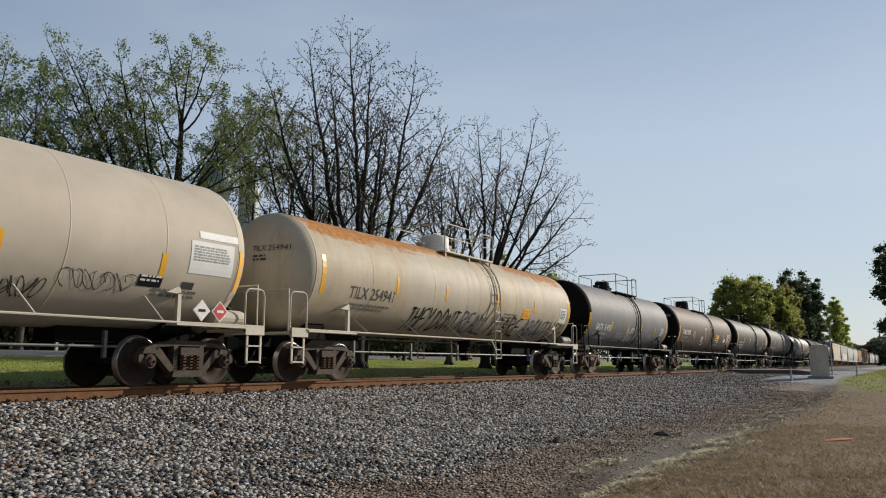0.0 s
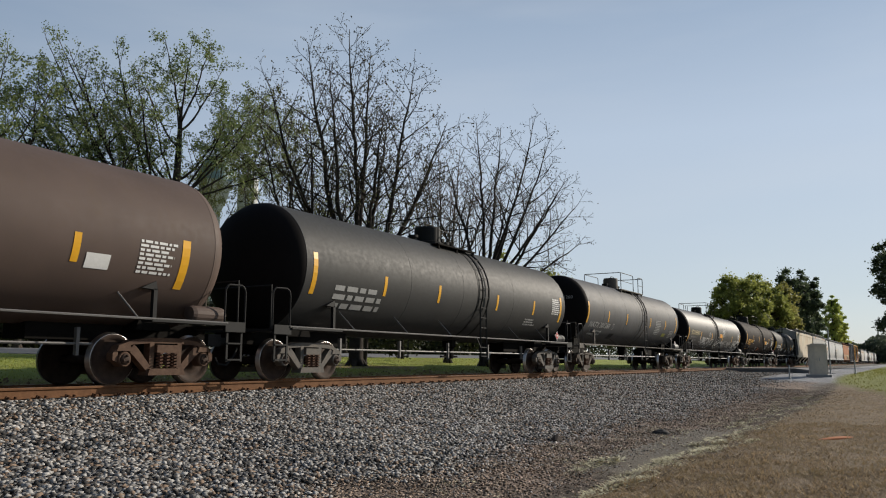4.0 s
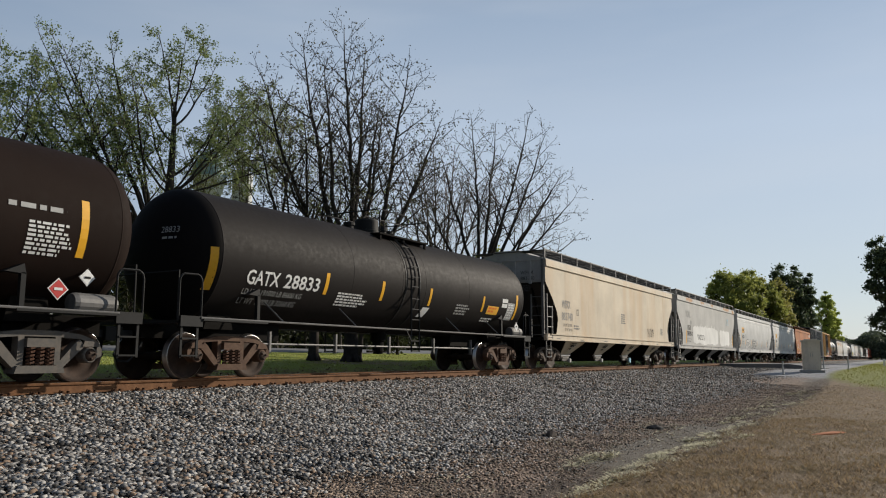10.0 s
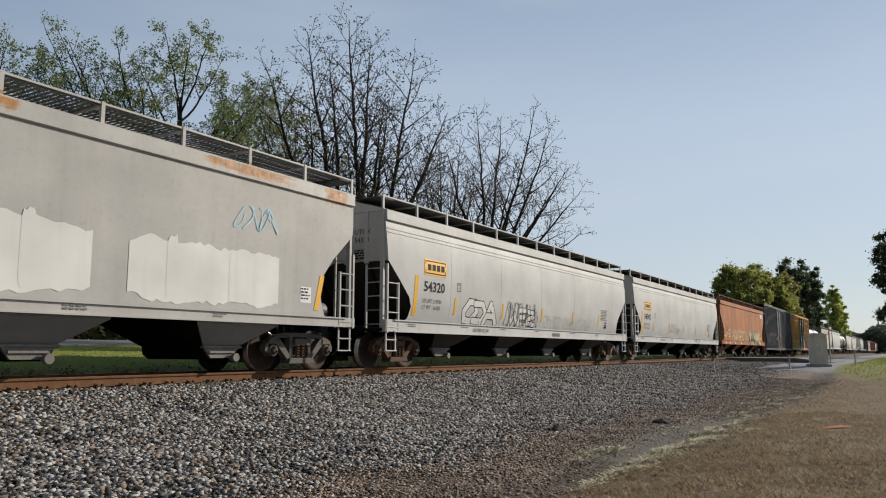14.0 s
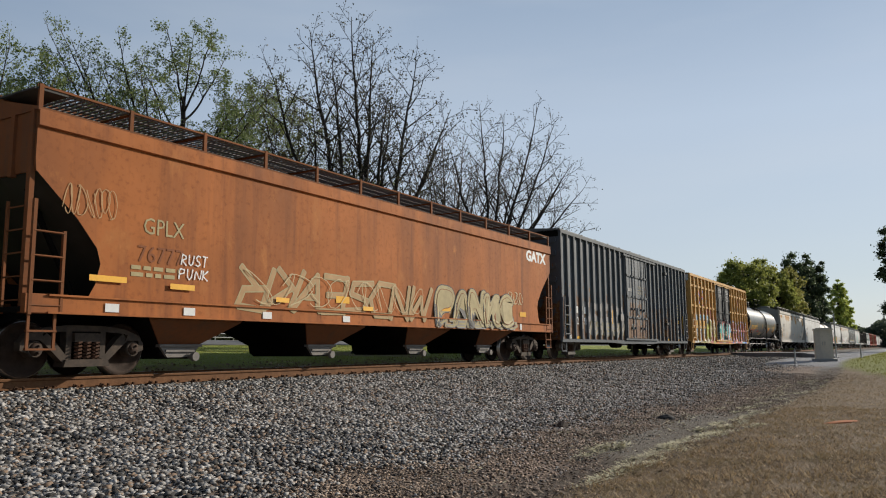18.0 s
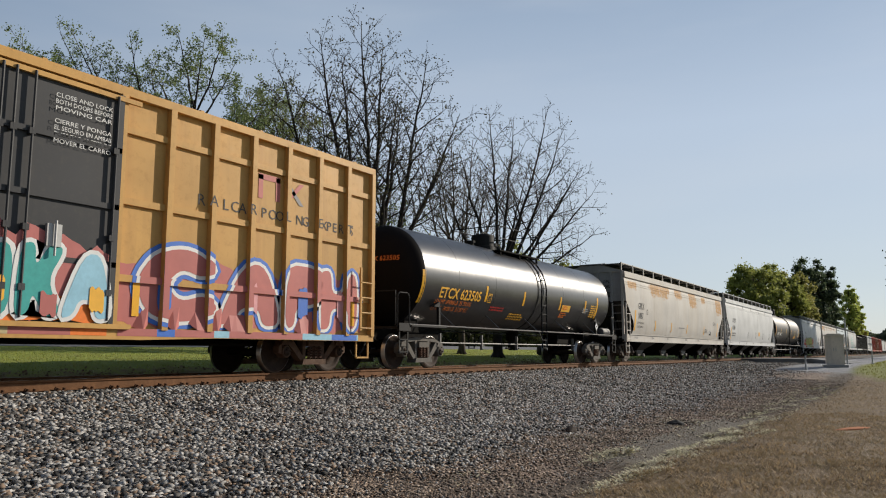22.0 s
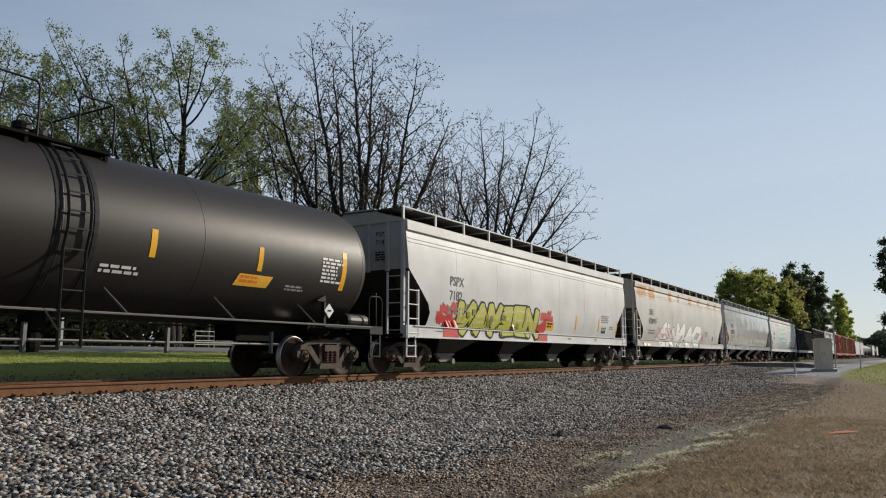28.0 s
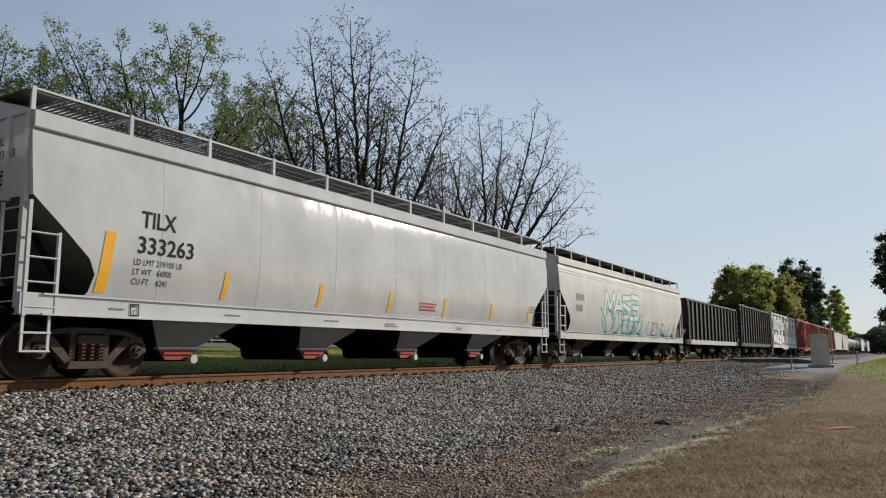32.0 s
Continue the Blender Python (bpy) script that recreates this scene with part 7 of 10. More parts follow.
letter(car, "CGLX", -6.98, 2.2, .3, M["ink"], at(.009), .9, 0, .008, -5.98)
letter(car, "580191", -7.05, 1.82, .3, M["ink"], at(.009), .82, 0, .008, -5.92)
letter(car, "LD LMT 199900 LBS", -7.2, 1.58, .1, M["greyink"], at(.009))
letter(car, "LT WT  66100 LBS", -7.2, 1.42, .1, M["greyink"], at(.009))
boxed_code(car, -5.75, 1.85, .2, M["ink"], at(.009))
letter(car, "SOIL", -7.3, 2.98, .44, M["fadegrey"], at(.009), .95, 0, .022, -6.0)
letter(car, "-20", -6.25, 2.55, .26, M["fadegrey"], at(.009), 1, 0, .01)
patch(car, "reflector_stripe", -7.5, -7.33, 1.32, 2.15, M["yellow"], at(.008), .22)
blotch(car, "white_paint_block", -5.4, 2.5, 1.34, 2.5, BUFF, at(.006), 81, .045, steps=60)
blotch(car, "white_paint_block", 3.2, 6.9, 1.34, 2.45, BUFF, at(.006), 82, .045, steps=36)
for k in range(16):
    rnd_ = random.Random(600 + k)
    u_ = -5.2 + k * .5 if k < 14 else 4.0 + (k - 14) * 1.5
    blotch(car, "roller_stroke", u_, u_ + rnd_.uniform(.2, .32), 1.4, 2.45 + rnd_.uniform(-.1, .2), BUFF, at(.008), 620 + k, .03, steps=8)
scrawl(car, -4.2, -2.2, 1.62, 1.95, 6, .045, M["ink"], at(.010), 44)
scrawl(car, 5.6, 6.8, 2.9, 3.4, 5, .03, M["cyan"], at(.009), 45)
panel(car, 7.6, 1.5, .35, .35, M["white"], M["ink"], at, 4)
patch(car, "reflector_stripe", 8.05, 8.2, 1.35, 2.15, M["yellow"], at(.008), .2)
end_code(car, hb, "CGLX", "580191", 3.5, M["ink"])
sill_marks(car, hb, at, 10)

# 11, 12: pale hoppers with yellow emblems
for i, num, tags in ((11, "54320", True), (12, "54342", False)):
    m_, l_ = span(i)
    car, at, hb = hopper_car("covered_hopper", "pale covered hopper with yellow emblem" + (" and outlined graffiti" if tags else " and a hand tag"), m_, l_, PALE_HOP, 4.08,
                             0.93, 4, True, PALE_HOP, "truck_rust" if tags else "truck", .72, None, None, grating=False, seams=5, sheet=SLOPE, under=M["under"], face=BAY, sill_h=.32)
    patch(car, "emblem", -8.05, -6.85, 2.55, 3.0, M["yellowink"], at(.007), n=2)
    for a, b_, c, d in ((-8.0, -6.9, 2.59, 2.62), (-8.0, -6.9, 2.93, 2.96), (-8.0, -7.97, 2.59, 2.96), (-6.93, -6.9, 2.59, 2.96)):
        patch(car, "emblem_border", a, b_, c, d, M["ink"], at(.011), n=1)
    for k in range(4):
        patch(car, "emblem_bar", -7.88 + k * .24, -7.7 + k * .24, 2.69, 2.86, M["ink"], at(.011), n=1)
    letter(car, num, -8.05, 2.1, .28, M["ink"], at(.008), 1.0, 0, .009, -6.92)
    letter(car, "LD LMT 219700", -8.1, 1.78, .11, M["greyink"], at(.008))
    letter(car, "LT WT   66300", -8.1, 1.6, .11, M["greyink"], at(.008))
    boxed_code(car, -6.2, 2.2, .22, M["greyink"], at(.008))
    for u in (-6.3, -3.15, 0.05, 3.1, 6.1):
        patch(car, "reflector_stripe", u - .06, u + .06, 1.5, 2.0, M["yellow"], at(.007), .06)
    patch(car, "reflector_stripe", -8.55, -8.38, 1.4, 2.5, M["yellow"], at(.007), .05)
    bars(car, 6.4, 2.2, .9, 7, .04, M["smallink"], at(.008), 6)
    panel(car, 6.9, 1.45, .3, .28, M["ink"], M["white"], at, 5)
    end_code(car, hb, "UTCX", num, 3.5, M["ink"])
    sill_marks(car, hb, at, i)
    letter(car, "CENTER FLOW", -5.3, 1.03, .11, M["ink"], at(.008))
    if tags:
        throw_up(car, -5.9, -3.7, 1.32, 1.95, "oca", M["chalk"], M["ink"], at, 101, .18, .03, .1, None, 1.27)
        throw_up(car, -2.6, -.6, 1.32, 1.9, "mes", M["chalk"], M["ink"], at, 102, .15, .03, .1, None, 1.27)
        scrawl(car, -2.9, -.3, 1.3, 2.1, 8, .03, M["ink"], at(.012), 103)
        scrawl(car, .3, 5.2, 1.3, 1.75, 14, .02, M["dim"], at(.009), 104)
        patch(car, "dark_label", .9, 1.6, 1.0, 1.12, M["greyink"], at(.008))
    else:
        scrawl(car, -2.95, -1.6, 1.5, 2.0, 8, .014, M["smallink"], at(.009), 105)
        scrawl(car, -1.5, -.9, 1.45, 1.75, 5, .022, M["greyink"], at(.009), 106)
        patch(car, "sticker", 3.1, 4.0, .98, 1.21, M["softdark"], at(.008))
        letter(car, "SNL", 3.17, 1.0, .19, M["white"], at(.012), 1, 0, .01, 3.93)
    for k, (u0, u1) in enumerate(((-7.6, -6.4), (-4.2, -3.0))):
        blotch(car, "rust_stain", u0, u1, 3.84, 3.90, RUST_SMEAR, at(.008), 110 + k, .4)

# 13: rusted hopper with cream graffiti
m_, l_ = span(13)
car, at, hb = hopper_car("covered_hopper", "rust-brown covered hopper with faded cream graffiti along its side", m_, l_, RUSTY_HOP, 4.15, 1.0, 4, False, RUSTY_END, "truck", .62, RUSTY_END, None,
                         seams=0, sheet=SLOPE, under=M["under"], face=RUSTY_END, sill_h=.3, bay_at=(-6.5, -2.4, 1.65, 5.7), lip=M["gate"])
letter(car, "GATX", 7.8, 3.5, .36, M["whitespray"], at(.008), 1, .05, .03, 9.5)
blotch(car, "sprayed_ground", 1.8, 6.5, 1.34, 1.95, M["faded"], at(.003), 127, .16, steps=40)
patch(car, "sprayed_sill", 1.9, 6.4, 1.08, 1.26, M["faded"], at(.004), n=1)
for k_, form_ in enumerate("pankc"):
    bubble(car, form_, 1.6 + k_ * .96, 2.8 + k_ * .96, 1.08, 2.2 - .06 * (k_ % 2), ((.055, M["softdark"]), (.025, M["khaki"]), (-.075, M["rustink"]), (-.095, M["khaki"])), at, .008 + k_ * .016, .08)
throw_up(car, 1.7, 6.6, 1.06, 1.26, "nceosrako", M["khaki"], M["greyspray"], lambda l: at(l + .022), 123, .06, .02, .2)
throw_up(car, -5.9, 1.2, 1.2, 2.15, "rkaescnm", M["faded"], M["khaki"], at, 121, .10, .025, .3, None, 1.32, .9)
scrawl(car, -5.4, 1.0, 1.36, 2.05, 10, .022, M["cream"], at(.030), 124)
hand(car, "RUST", -7.05, -6.42, 1.98, 2.17, .035, M["whitespray"], at(.012), 3)
hand(car, "PUNK", -7.1, -6.38, 1.73, 1.92, .035, M["whitespray"], at(.012), 4)
for u_, z_, w_ in ((-8.9, 1.56, .7), (-7.3, 1.52, .55), (-4.6, 1.42, .4), (-1.6, 1.36, .4)):
    patch(car, "small_plate", u_, u_ + w_, z_, z_ + .1, M["yellowink"], at(.045), n=1)
for u_ in (-8.6, -7.0, -5.0, -2.4):
    patch(car, "small_plate", u_, u_ + .26, 1.06, 1.2, M["white"], at(.012), n=1)
letter(car, "GPLX", -7.9, 2.46, .3, M["khaki"], at(.008), to=-7.0)
letter(car, "76777", -8.0, 1.96, .3, M["rustink"], at(.008), to=-7.0)
bars(car, -8.1, 1.82, 1.3, 2, .07, M["khaki"], at(.008), 3)
scrawl(car, -9.4, -8.45, 2.6, 3.1, 7, .02, M["faded"], at(.009), 128)
scrawl(car, 6.4, 7.4, 1.9, 2.3, 5, .03, M["cream"], at(.009), 122)
for u in (2.1, 4.2, -2.6, 7.2):
    patch(car, "reflector_plate", u, u + .5, 1.5, 1.66, M["yellow"], at(.013), n=1)
patch(car, "white_plate", 4.6, 5.1, 1.08, 1.22, M["white"], at(.008), n=1)
patch(car, "white_plate", 7.1, 7.25, 1.05, 1.25, M["white"], at(.008), n=1)

# 14: dark grey boxcar with outside posts
def peeling(name, base, cream, rust, dark):
    """Blue-grey paint that has flaked off the lower side to tan, rust and dark steel."""
    m, nt, b, co = start_mat(name, .5)
    b.inputs["Specular IOR Level"].default_value = .3
    sep = nt.nodes.new("ShaderNodeSeparateXYZ")
    nt.links.new(co, sep.inputs[0])
    fine, broad = noise_node(nt, co, 8.0, 6, .7), noise_node(nt, co, .9, 4)
    flake = noise_node(nt, co, 1.7, 8, .75, (1.3, 1.3, .8))
    lay = noise_node(nt, co, 4.2, 6, .75, (1.0, 1.0, 1.4))
    low = ramp_node(nt, sep.outputs[2], 3.7, 1.3, -.44, .17)
    flake = ramp_node(nt, flake, .32, .68)
    c = mix_node(nt, tuple(v * .85 for v in base), tuple(v * 1.12 for v in base), broad)
    c = mix_node(nt, c, tuple(v * .6 for v in base), ramp_node(nt, fine, .52, .75, 0, .35))
    bare = ramp_node(nt, math_node(nt, "ADD", flake, low), .43, .47)
    tan = mix_node(nt, cream, tuple(v * .72 for v in cream), fine)
    tan = mix_node(nt, tan, rust, ramp_node(nt, lay, .45, .53))
    tan = mix_node(nt, tan, dark, ramp_node(nt, lay, .62, .68, 0, .9))
    c = mix_node(nt, c, tan, bare)
    nt.links.new(c, b.inputs["Base Color"])
    bump_to(nt, b, bare, .3, .004)
    return m


KC_POST = paint("grey_boxcar_posts", (0.110, 0.122, 0.134), .6, dirt=.3, streak=.3, rust=.1, dirt_colour=(.06, .05, .045), gloss=.12)
KC_ROOF = paint("grey_boxcar_roof", (0.16, 0.165, 0.165), .6, dirt=.3, streak=.2)
KC_PAINT = peeling("blue_grey_boxcar", (0.098, 0.113, 0.128), (0.23, 0.12, 0.048), (0.115, 0.042, 0.015), (0.030, 0.022, 0.018))
BLACK_DOOR = paint("black_door_paint", (0.052, 0.053, 0.056), 0.5, dirt=0.3, streak=0.2, dirt_colour=(0.1, 0.09, 0.08))
m_, l_ = span(14)
car, at, hb = box_car("boxcar", "dark blue-grey boxcar with outside posts, plug door and peeling rust", m_, l_, KC_PAINT, 5.03, .66, 11, (-1.8, 1.55), 1, KC_PAINT, (), KC_ROOF, "truck_grey", .42,
                      M["under"], True, .12, .10, KC_POST, KC_POST, .12)
for k in range(3):
    patch(car, "mark_bar", -7.98 + k * .95, -7.72 + k * .95, 1.82, 2.1, M["white"], at(.01), n=1)
for k, q in enumerate(("12", "96", "41")):
    letter(car, q, -8.02 + k * .95, 1.38, .3, M["white"], at(.01), .85, 0, .01)
# old cream lettering flows over panels and posts beside the door, with the sheet flaked through it
throw_up(car, -7.0, -2.2, 1.0, 2.3, "rsaemc", M["softgrey"], M["greyspray"], at, 501, .20, .05, .1, None, 0, .9)
throw_up(car, -6.6, -2.3, 1.0, 1.5, "nksam", M["greyspray"], M["khaki"], lambda l: at(l + .016), 503, .10, .04, .3, None, 0, 1.0)
pitch_ = (hb - 1.8) / 11
for k in range(3, 11):
    u_ = -hb + k * pitch_
    rnd_ = random.Random(520 + k)
    for q in range(3):
        w_ = 1.0 + q * .45 + rnd_.uniform(0, .2)
        patch(car, "sprayed_mark", u_ - .06, u_ + .06, w_, w_ + rnd_.uniform(.15, .34), M["softgrey"] if q != 1 else M["greyspray"], at(.104), 0, n=1)
dsurf = lambda lift=0: (lambda u, w: (u, -1.61 - lift, w))
patch(car, "paper_label", -1.0, -.7, 1.25, 1.55, M["dim"], dsurf(.004), n=1)
for k, q in enumerate(("CLOSE AND LOCK", "DOORS BEFORE", "MOVING CAR")):
    letter(car, q, .05, 3.32 - k * .15, .09, M["cream"], dsurf(.004), to=.85)
for u, w in ((-1.5, 3.1), (-1.5, 2.75)):
    patch(car, "white_plate", u, u + .55, w, w + .14, M["dim"], dsurf(.004), n=1)
patch(car, "paper_label", -.35, -.05, 1.9, 2.35, M["dim"], dsurf(.004), n=1)
for w_ in (4.36, 1.62):
    b = Build()
    b.box(5.02, 5.38, -1.66, -1.50, w_, w_ + .15, .02)
    part("door_stop", b, BLACK_DOOR, car)
b = Build()
b.box(5.10, 5.26, -1.60, -1.50, 1.0, 4.36, .01)
part("door_guide", b, KC_PAINT, car)
patch(car, "tag_plate", -2.75, -2.3, 1.65, 1.95, M["softgrey"], lambda u, w: (u, -1.64, w), n=1)
for u, w0, w1 in ((-8.95, 1.2, 2.0), (-3.75, 1.5, 2.1), (8.72, 1.1, 2.25)):
    patch(car, "reflector_stripe", u, u + .17, w0, w1, M["yellow"], at(.045), n=1)
# stencil block beside the end ladder
patch(car, "stencil_ground", 7.75, 8.5, 1.78, 1.96, M["yellowink"], at(.006), n=1)
bars(car, 7.8, 1.93, .62, 2, .05, M["ink"], at(.01), 31)
for k_ in range(5):
    bars(car, 7.75, 2.75 - k_ * .17, .72, 1, .08, M["khaki"], at(.006), 40 + k_)
for u_, w_ in ((7.75, 1.42), (8.15, 1.42), (7.75, 1.12), (8.15, 1.12)):
    patch(car, "stencil_ground", u_, u_ + .34, w_, w_ + .26, M["ink"], at(.006), n=1)
    bars(car, u_ + .04, w_ + .2, .25, 2, .05, M["dim"], at(.01), 33)
patch(car, "white_plate", 7.75, 8.45, .9, 1.04, M["dim"], at(.006), n=1)
for u in (-7.9, -.2, 3.0, 5.6, 7.6):
    patch(car, "reflector_plate", u, u + .35, .8, .9, M["yellow"], at(.012), n=1)
for u in (-8.9, 8.2):
    patch(car, "white_plate", u, u + .4, .8, .95, M["white"], at(.012), n=1)
s_ = lambda u, w: (-hb - .04, -u, w)
letter(car, "129641", .5, 4.5, .12, M["white"], s_)

# 15: orange boxcar with double black doors and graffiti
OR_PAINT = paint("orange_boxcar", (0.545, 0.315, 0.10), 0.5, dirt=0.25, streak=0.3, rust=0.05, dirt_colour=(0.2, 0.09, 0.04))
# browner than the sides: shade on the ends is put into this colour
OR_END = paint("shaded_orange_end", (0.34, 0.17, 0.062), 0.7, dirt=0.5, streak=0.4, dirt_colour=(0.12, 0.06, 0.03), gloss=.1)
m_, l_ = span(15)
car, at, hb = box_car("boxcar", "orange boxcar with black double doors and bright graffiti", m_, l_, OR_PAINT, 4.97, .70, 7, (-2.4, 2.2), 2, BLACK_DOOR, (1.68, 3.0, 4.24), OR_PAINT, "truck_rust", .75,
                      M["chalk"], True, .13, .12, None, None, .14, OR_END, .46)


def meets_post(u, half=.12):
    """Paint on this side lies on the panel, or on the front of a post where it meets one."""
    lo, bay = (2.2, (hb - 2.2) / 7) if u > 0 else (-hb, (hb - 2.4) / 7)
    return abs((u - lo + bay / 2) % bay - bay / 2) < half


BAY_L = (hb - 2.4) / 7
for text, u0_, w_ in (("next", 1, 3.62), ("load", 1, 3.34), ("any", 4, 3.62), ("road", 4, 3.34)):
    for k, q in enumerate(text):
        u_ = -hb + u0_ * BAY_L + .12 + k * .18
        letter(car, q, u_, w_, .27, M["greyspray"], at(.008))
for lean, side, col, l_f in ((1.3, -1, M["red"], .0), (1.3, 1, M["blue"], .0), (-1.3, 1, M["red"], .004), (-1.3, -1, M["blue"], .004)):
    for j in range(10):
        q = (j + .5) / 10 - .5
        u_ = -hb + 3 * BAY_L + lean * q + side * .085
        patch(car, "emblem_stroke", u_ - .085 - lean / 20, u_ + .085 - lean / 20, 3.08 + j * .1, 3.08 + (j + 1) * .1, col, at(l_f + (.124 if meets_post(u_, .09) else .008)), lean / 10, n=1)
for k, q in enumerate(("TB", "OX")):
    letter(car, q, -hb + (k + 1) * BAY_L + .14, 2.26, .27, M["greyspray"], at(.01), 1, 0, .01)
for k, q in enumerate(("63", "86", "12")):
    patch(car, "number_ground", -hb + (k + 1) * BAY_L + .1, -hb + (k + 1) * BAY_L + .7, 1.78, 2.12, M["yellowink"], at(.05), n=1)
    letter(car, q, -hb + (k + 1) * BAY_L + .16, 1.83, .25, M["ink"], at(.055), 1, 0, .01)
blotch(car, "sprayed_ground", -6.6, -2.5, 1.0, 2.85, M["rose"], at(.003), 210, .16, steps=40)
blotch(car, "sprayed_ground", -8.4, -2.5, .86, 1.5, M["cream"], at(.006), 211, .10, steps=40)
throw_up(car, -8.4, -5.2, .88, 1.75, "aern", M["chalk"], M["ink"], lambda l: at(l + .006), 200, .24, .05, .1, None, 0, .8)
throw_up(car, -8.4, -4.6, 1.55, 2.45, "onsce", M["cyan"], M["chalk"], lambda l: at(l + .012), 201, .2, .06, .15, M["blue"])
ribs_ = [(0, -hb + k * BAY_L - .065, -hb + k * BAY_L + .065, .12) for k in range(1, 8)] + [(0, 2.2 + k * (hb - 2.2) / 7 - .065, 2.2 + k * (hb - 2.2) / 7 + .065, .12) for k in range(7)] + [(1, 1.62, 1.74, .06)]
bubble(car, "k", -5.5, -4.0, .87, 2.2, ((.07, M["whitespray"]), (0, M["lime"])), at, .03, .1, ribs_)
bubble(car, "n", -4.3, -2.7, .87, 2.2, ((.07, M["whitespray"]), (0, M["khaki"])), at, .042, .1, ribs_)
for k, (u_, w_, c_) in enumerate(((-5.2, 1.1, "olive"), (-4.9, 1.5, "olive"), (-4.4, 1.0, "rose"), (-4.1, 1.85, "ink"), (-3.6, 1.2, "rose"), (-3.2, 1.5, "ink"), (-2.9, 1.1, "lime"), (-4.75, 1.95, "ink"))):
    blotch(car, "sprayed_spot", u_, u_ + .34, w_, w_ + .22, M[c_], at(.056), 230 + k, .1, steps=8)
osurf = lambda l=0: (lambda u, w: (u, -1.64 - l, w))
blotch(car, "sprayed_ground", -2.3, 2.1, .92, 2.3, M["rose"], osurf(), 212, .14, steps=30)
blotch(car, "sprayed_ground", -2.2, 2.0, .92, 1.3, M["orangeink"], osurf(.003), 213, .12, steps=30)
bubble(car, "n", -2.2, -.9, .95, 2.1, ((.08, M["whitespray"]), (0, M["teal"])), osurf, .008)
bubble(car, "h", -.6, .45, .95, 2.05, ((.08, M["whitespray"]), (0, M["teal"])), osurf, .016)
bubble(car, "k", .5, 1.25, .95, 2.1, ((.07, M["whitespray"]), (0, M["teal"])), osurf, .024)
bubble(car, "a", 1.2, 2.1, .95, 2.0, ((.07, M["whitespray"]), (0, M["cyan"])), osurf, .032)
for k, u_ in enumerate((-1.7, -.9, .1, .9, 1.7)):
    blotch(car, "sprayed_spot", u_, u_ + .26, 1.0 + .1 * (k % 3), 1.35 + .1 * (k % 3), M[("yellowink", "pink", "yellowink", "rose", "yellowink")[k]], osurf(.045), 240 + k, .12, steps=8)
blotch(car, "sprayed_ground", 2.3, 8.9, .88, 2.05, M["rose"], at(.003), 214, .10, steps=40)
for form_, a_, b_, c_ in (("c", 2.6, 4.55, 2.35), ("a", 4.45, 6.2, 2.2), ("p", 6.1, 7.5, 2.3), ("h", 7.3, 8.75, 2.3)):
    bubble(car, form_, a_, b_, .95, c_, ((.15, M["blue"]), (.07, M["whitespray"]), (0, M["rose"])), at, .01, .05, ribs_)
for k, u_ in enumerate((3.1, 5.2, 6.7, 8.0)):
    blotch(car, "sprayed_spot", u_, u_ + .3, 1.2, 1.75, M[("blue", "pink", "blue", "pink")[k]], at(.03), 250 + k, .12, steps=8)
rnd_ = random.Random(77)
for lo_, hi_, cols in ((-8.6, -2.6, ("cream", "lime", "chalk", "rose")), (-2.4, 2.1, ("cream", "orangeink", "rose")), (2.3, 8.7, ("rose", "blue", "rose", "cyan"))):
    while lo_ < hi_:
        q = rnd_.uniform(.3, 1.1)
        patch(car, "sprayed_sill", lo_, min(lo_ + q, hi_), .71, .84, M[rnd_.choice(cols)], at(.004), n=1)
        lo_ += q
for u in (-8.45, -4.6, 2.6, 8.5):
    patch(car, "reflector_stripe", u, u + .14, 1.05, 1.7, M["yellow"], at(.022), n=1)
for k, q in enumerate(("CLOSE AND LOCK", "BOTH DOORS BEFORE", "MOVING CAR", "", "CIERRE Y PONGA", "EL SEGURO EN AMBAS", "PUERTAS ANTES DE", "MOVER EL CARRO")):
    if q:
        for u_ in (-1.5, .95):
            letter(car, q, u_, 4.42 - k * .105, .075, M["white"], osurf(.005), to=u_ + 1.0)
slogan = "RAILCAR POOLING EXPERTS"
for k, q in enumerate(slogan):
    u_ = 3.9 + k * .206
    if q != " ":
        letter(car, q, u_, 3.2, .22, M["softdark"], at(.124 if meets_post(u_ + .08) else .008), 1.05)
for lean, col in ((.5, M["rose"]), (-.5, M["greyspray"])):
    patch(car, "emblem_stroke", 6.5 - lean / 2 - .07, 6.5 - lean / 2 + .07, 3.62, 4.1, col, at(.009), lean, n=2)
for a_, b_, c_, d_ in ((5.45, 5.58, 3.6, 4.1), (5.95, 6.08, 3.6, 4.1), (5.45, 6.08, 4.0, 4.12)):
    patch(car, "emblem_stroke", a_, b_, c_, d_, M["rose"], at(.009), n=1)
s_ = lambda u, w: (-hb - .04, -u, w)
letter(car, "TBOX 638612", .1, 4.72, .13, M["ink"], s_)

# 16: glossy black tank car
m_, l_ = span(16)
car, at = tank_car("tank_car", "glossy black tank car with orange stencils and a low housing", m_, l_, ENDS[16], 1.44, 2.60, GLOSS_TANK, M["black"], "truck_grey",
                   stripes_at([-2.88, -.2, 2.9, 5.4], 2.02, 2.5, .12, (-6.5, 6.7), (1.8, 2.7), .14), (-4.6, -2.3, .9, 3.1, 5.2), dome=-.6, dome_r=.4, dome_h=.36, ladder_x=1.2,
                   platform=(-1.1, 2.0), rail_h=.95, end_mat=HEAD_BLACK, band=1)
letter(car, "ETCX 623505", -5.6, 2.0, .30, M["yellowink"], at(.008), .88, 0, .009, -3.2)
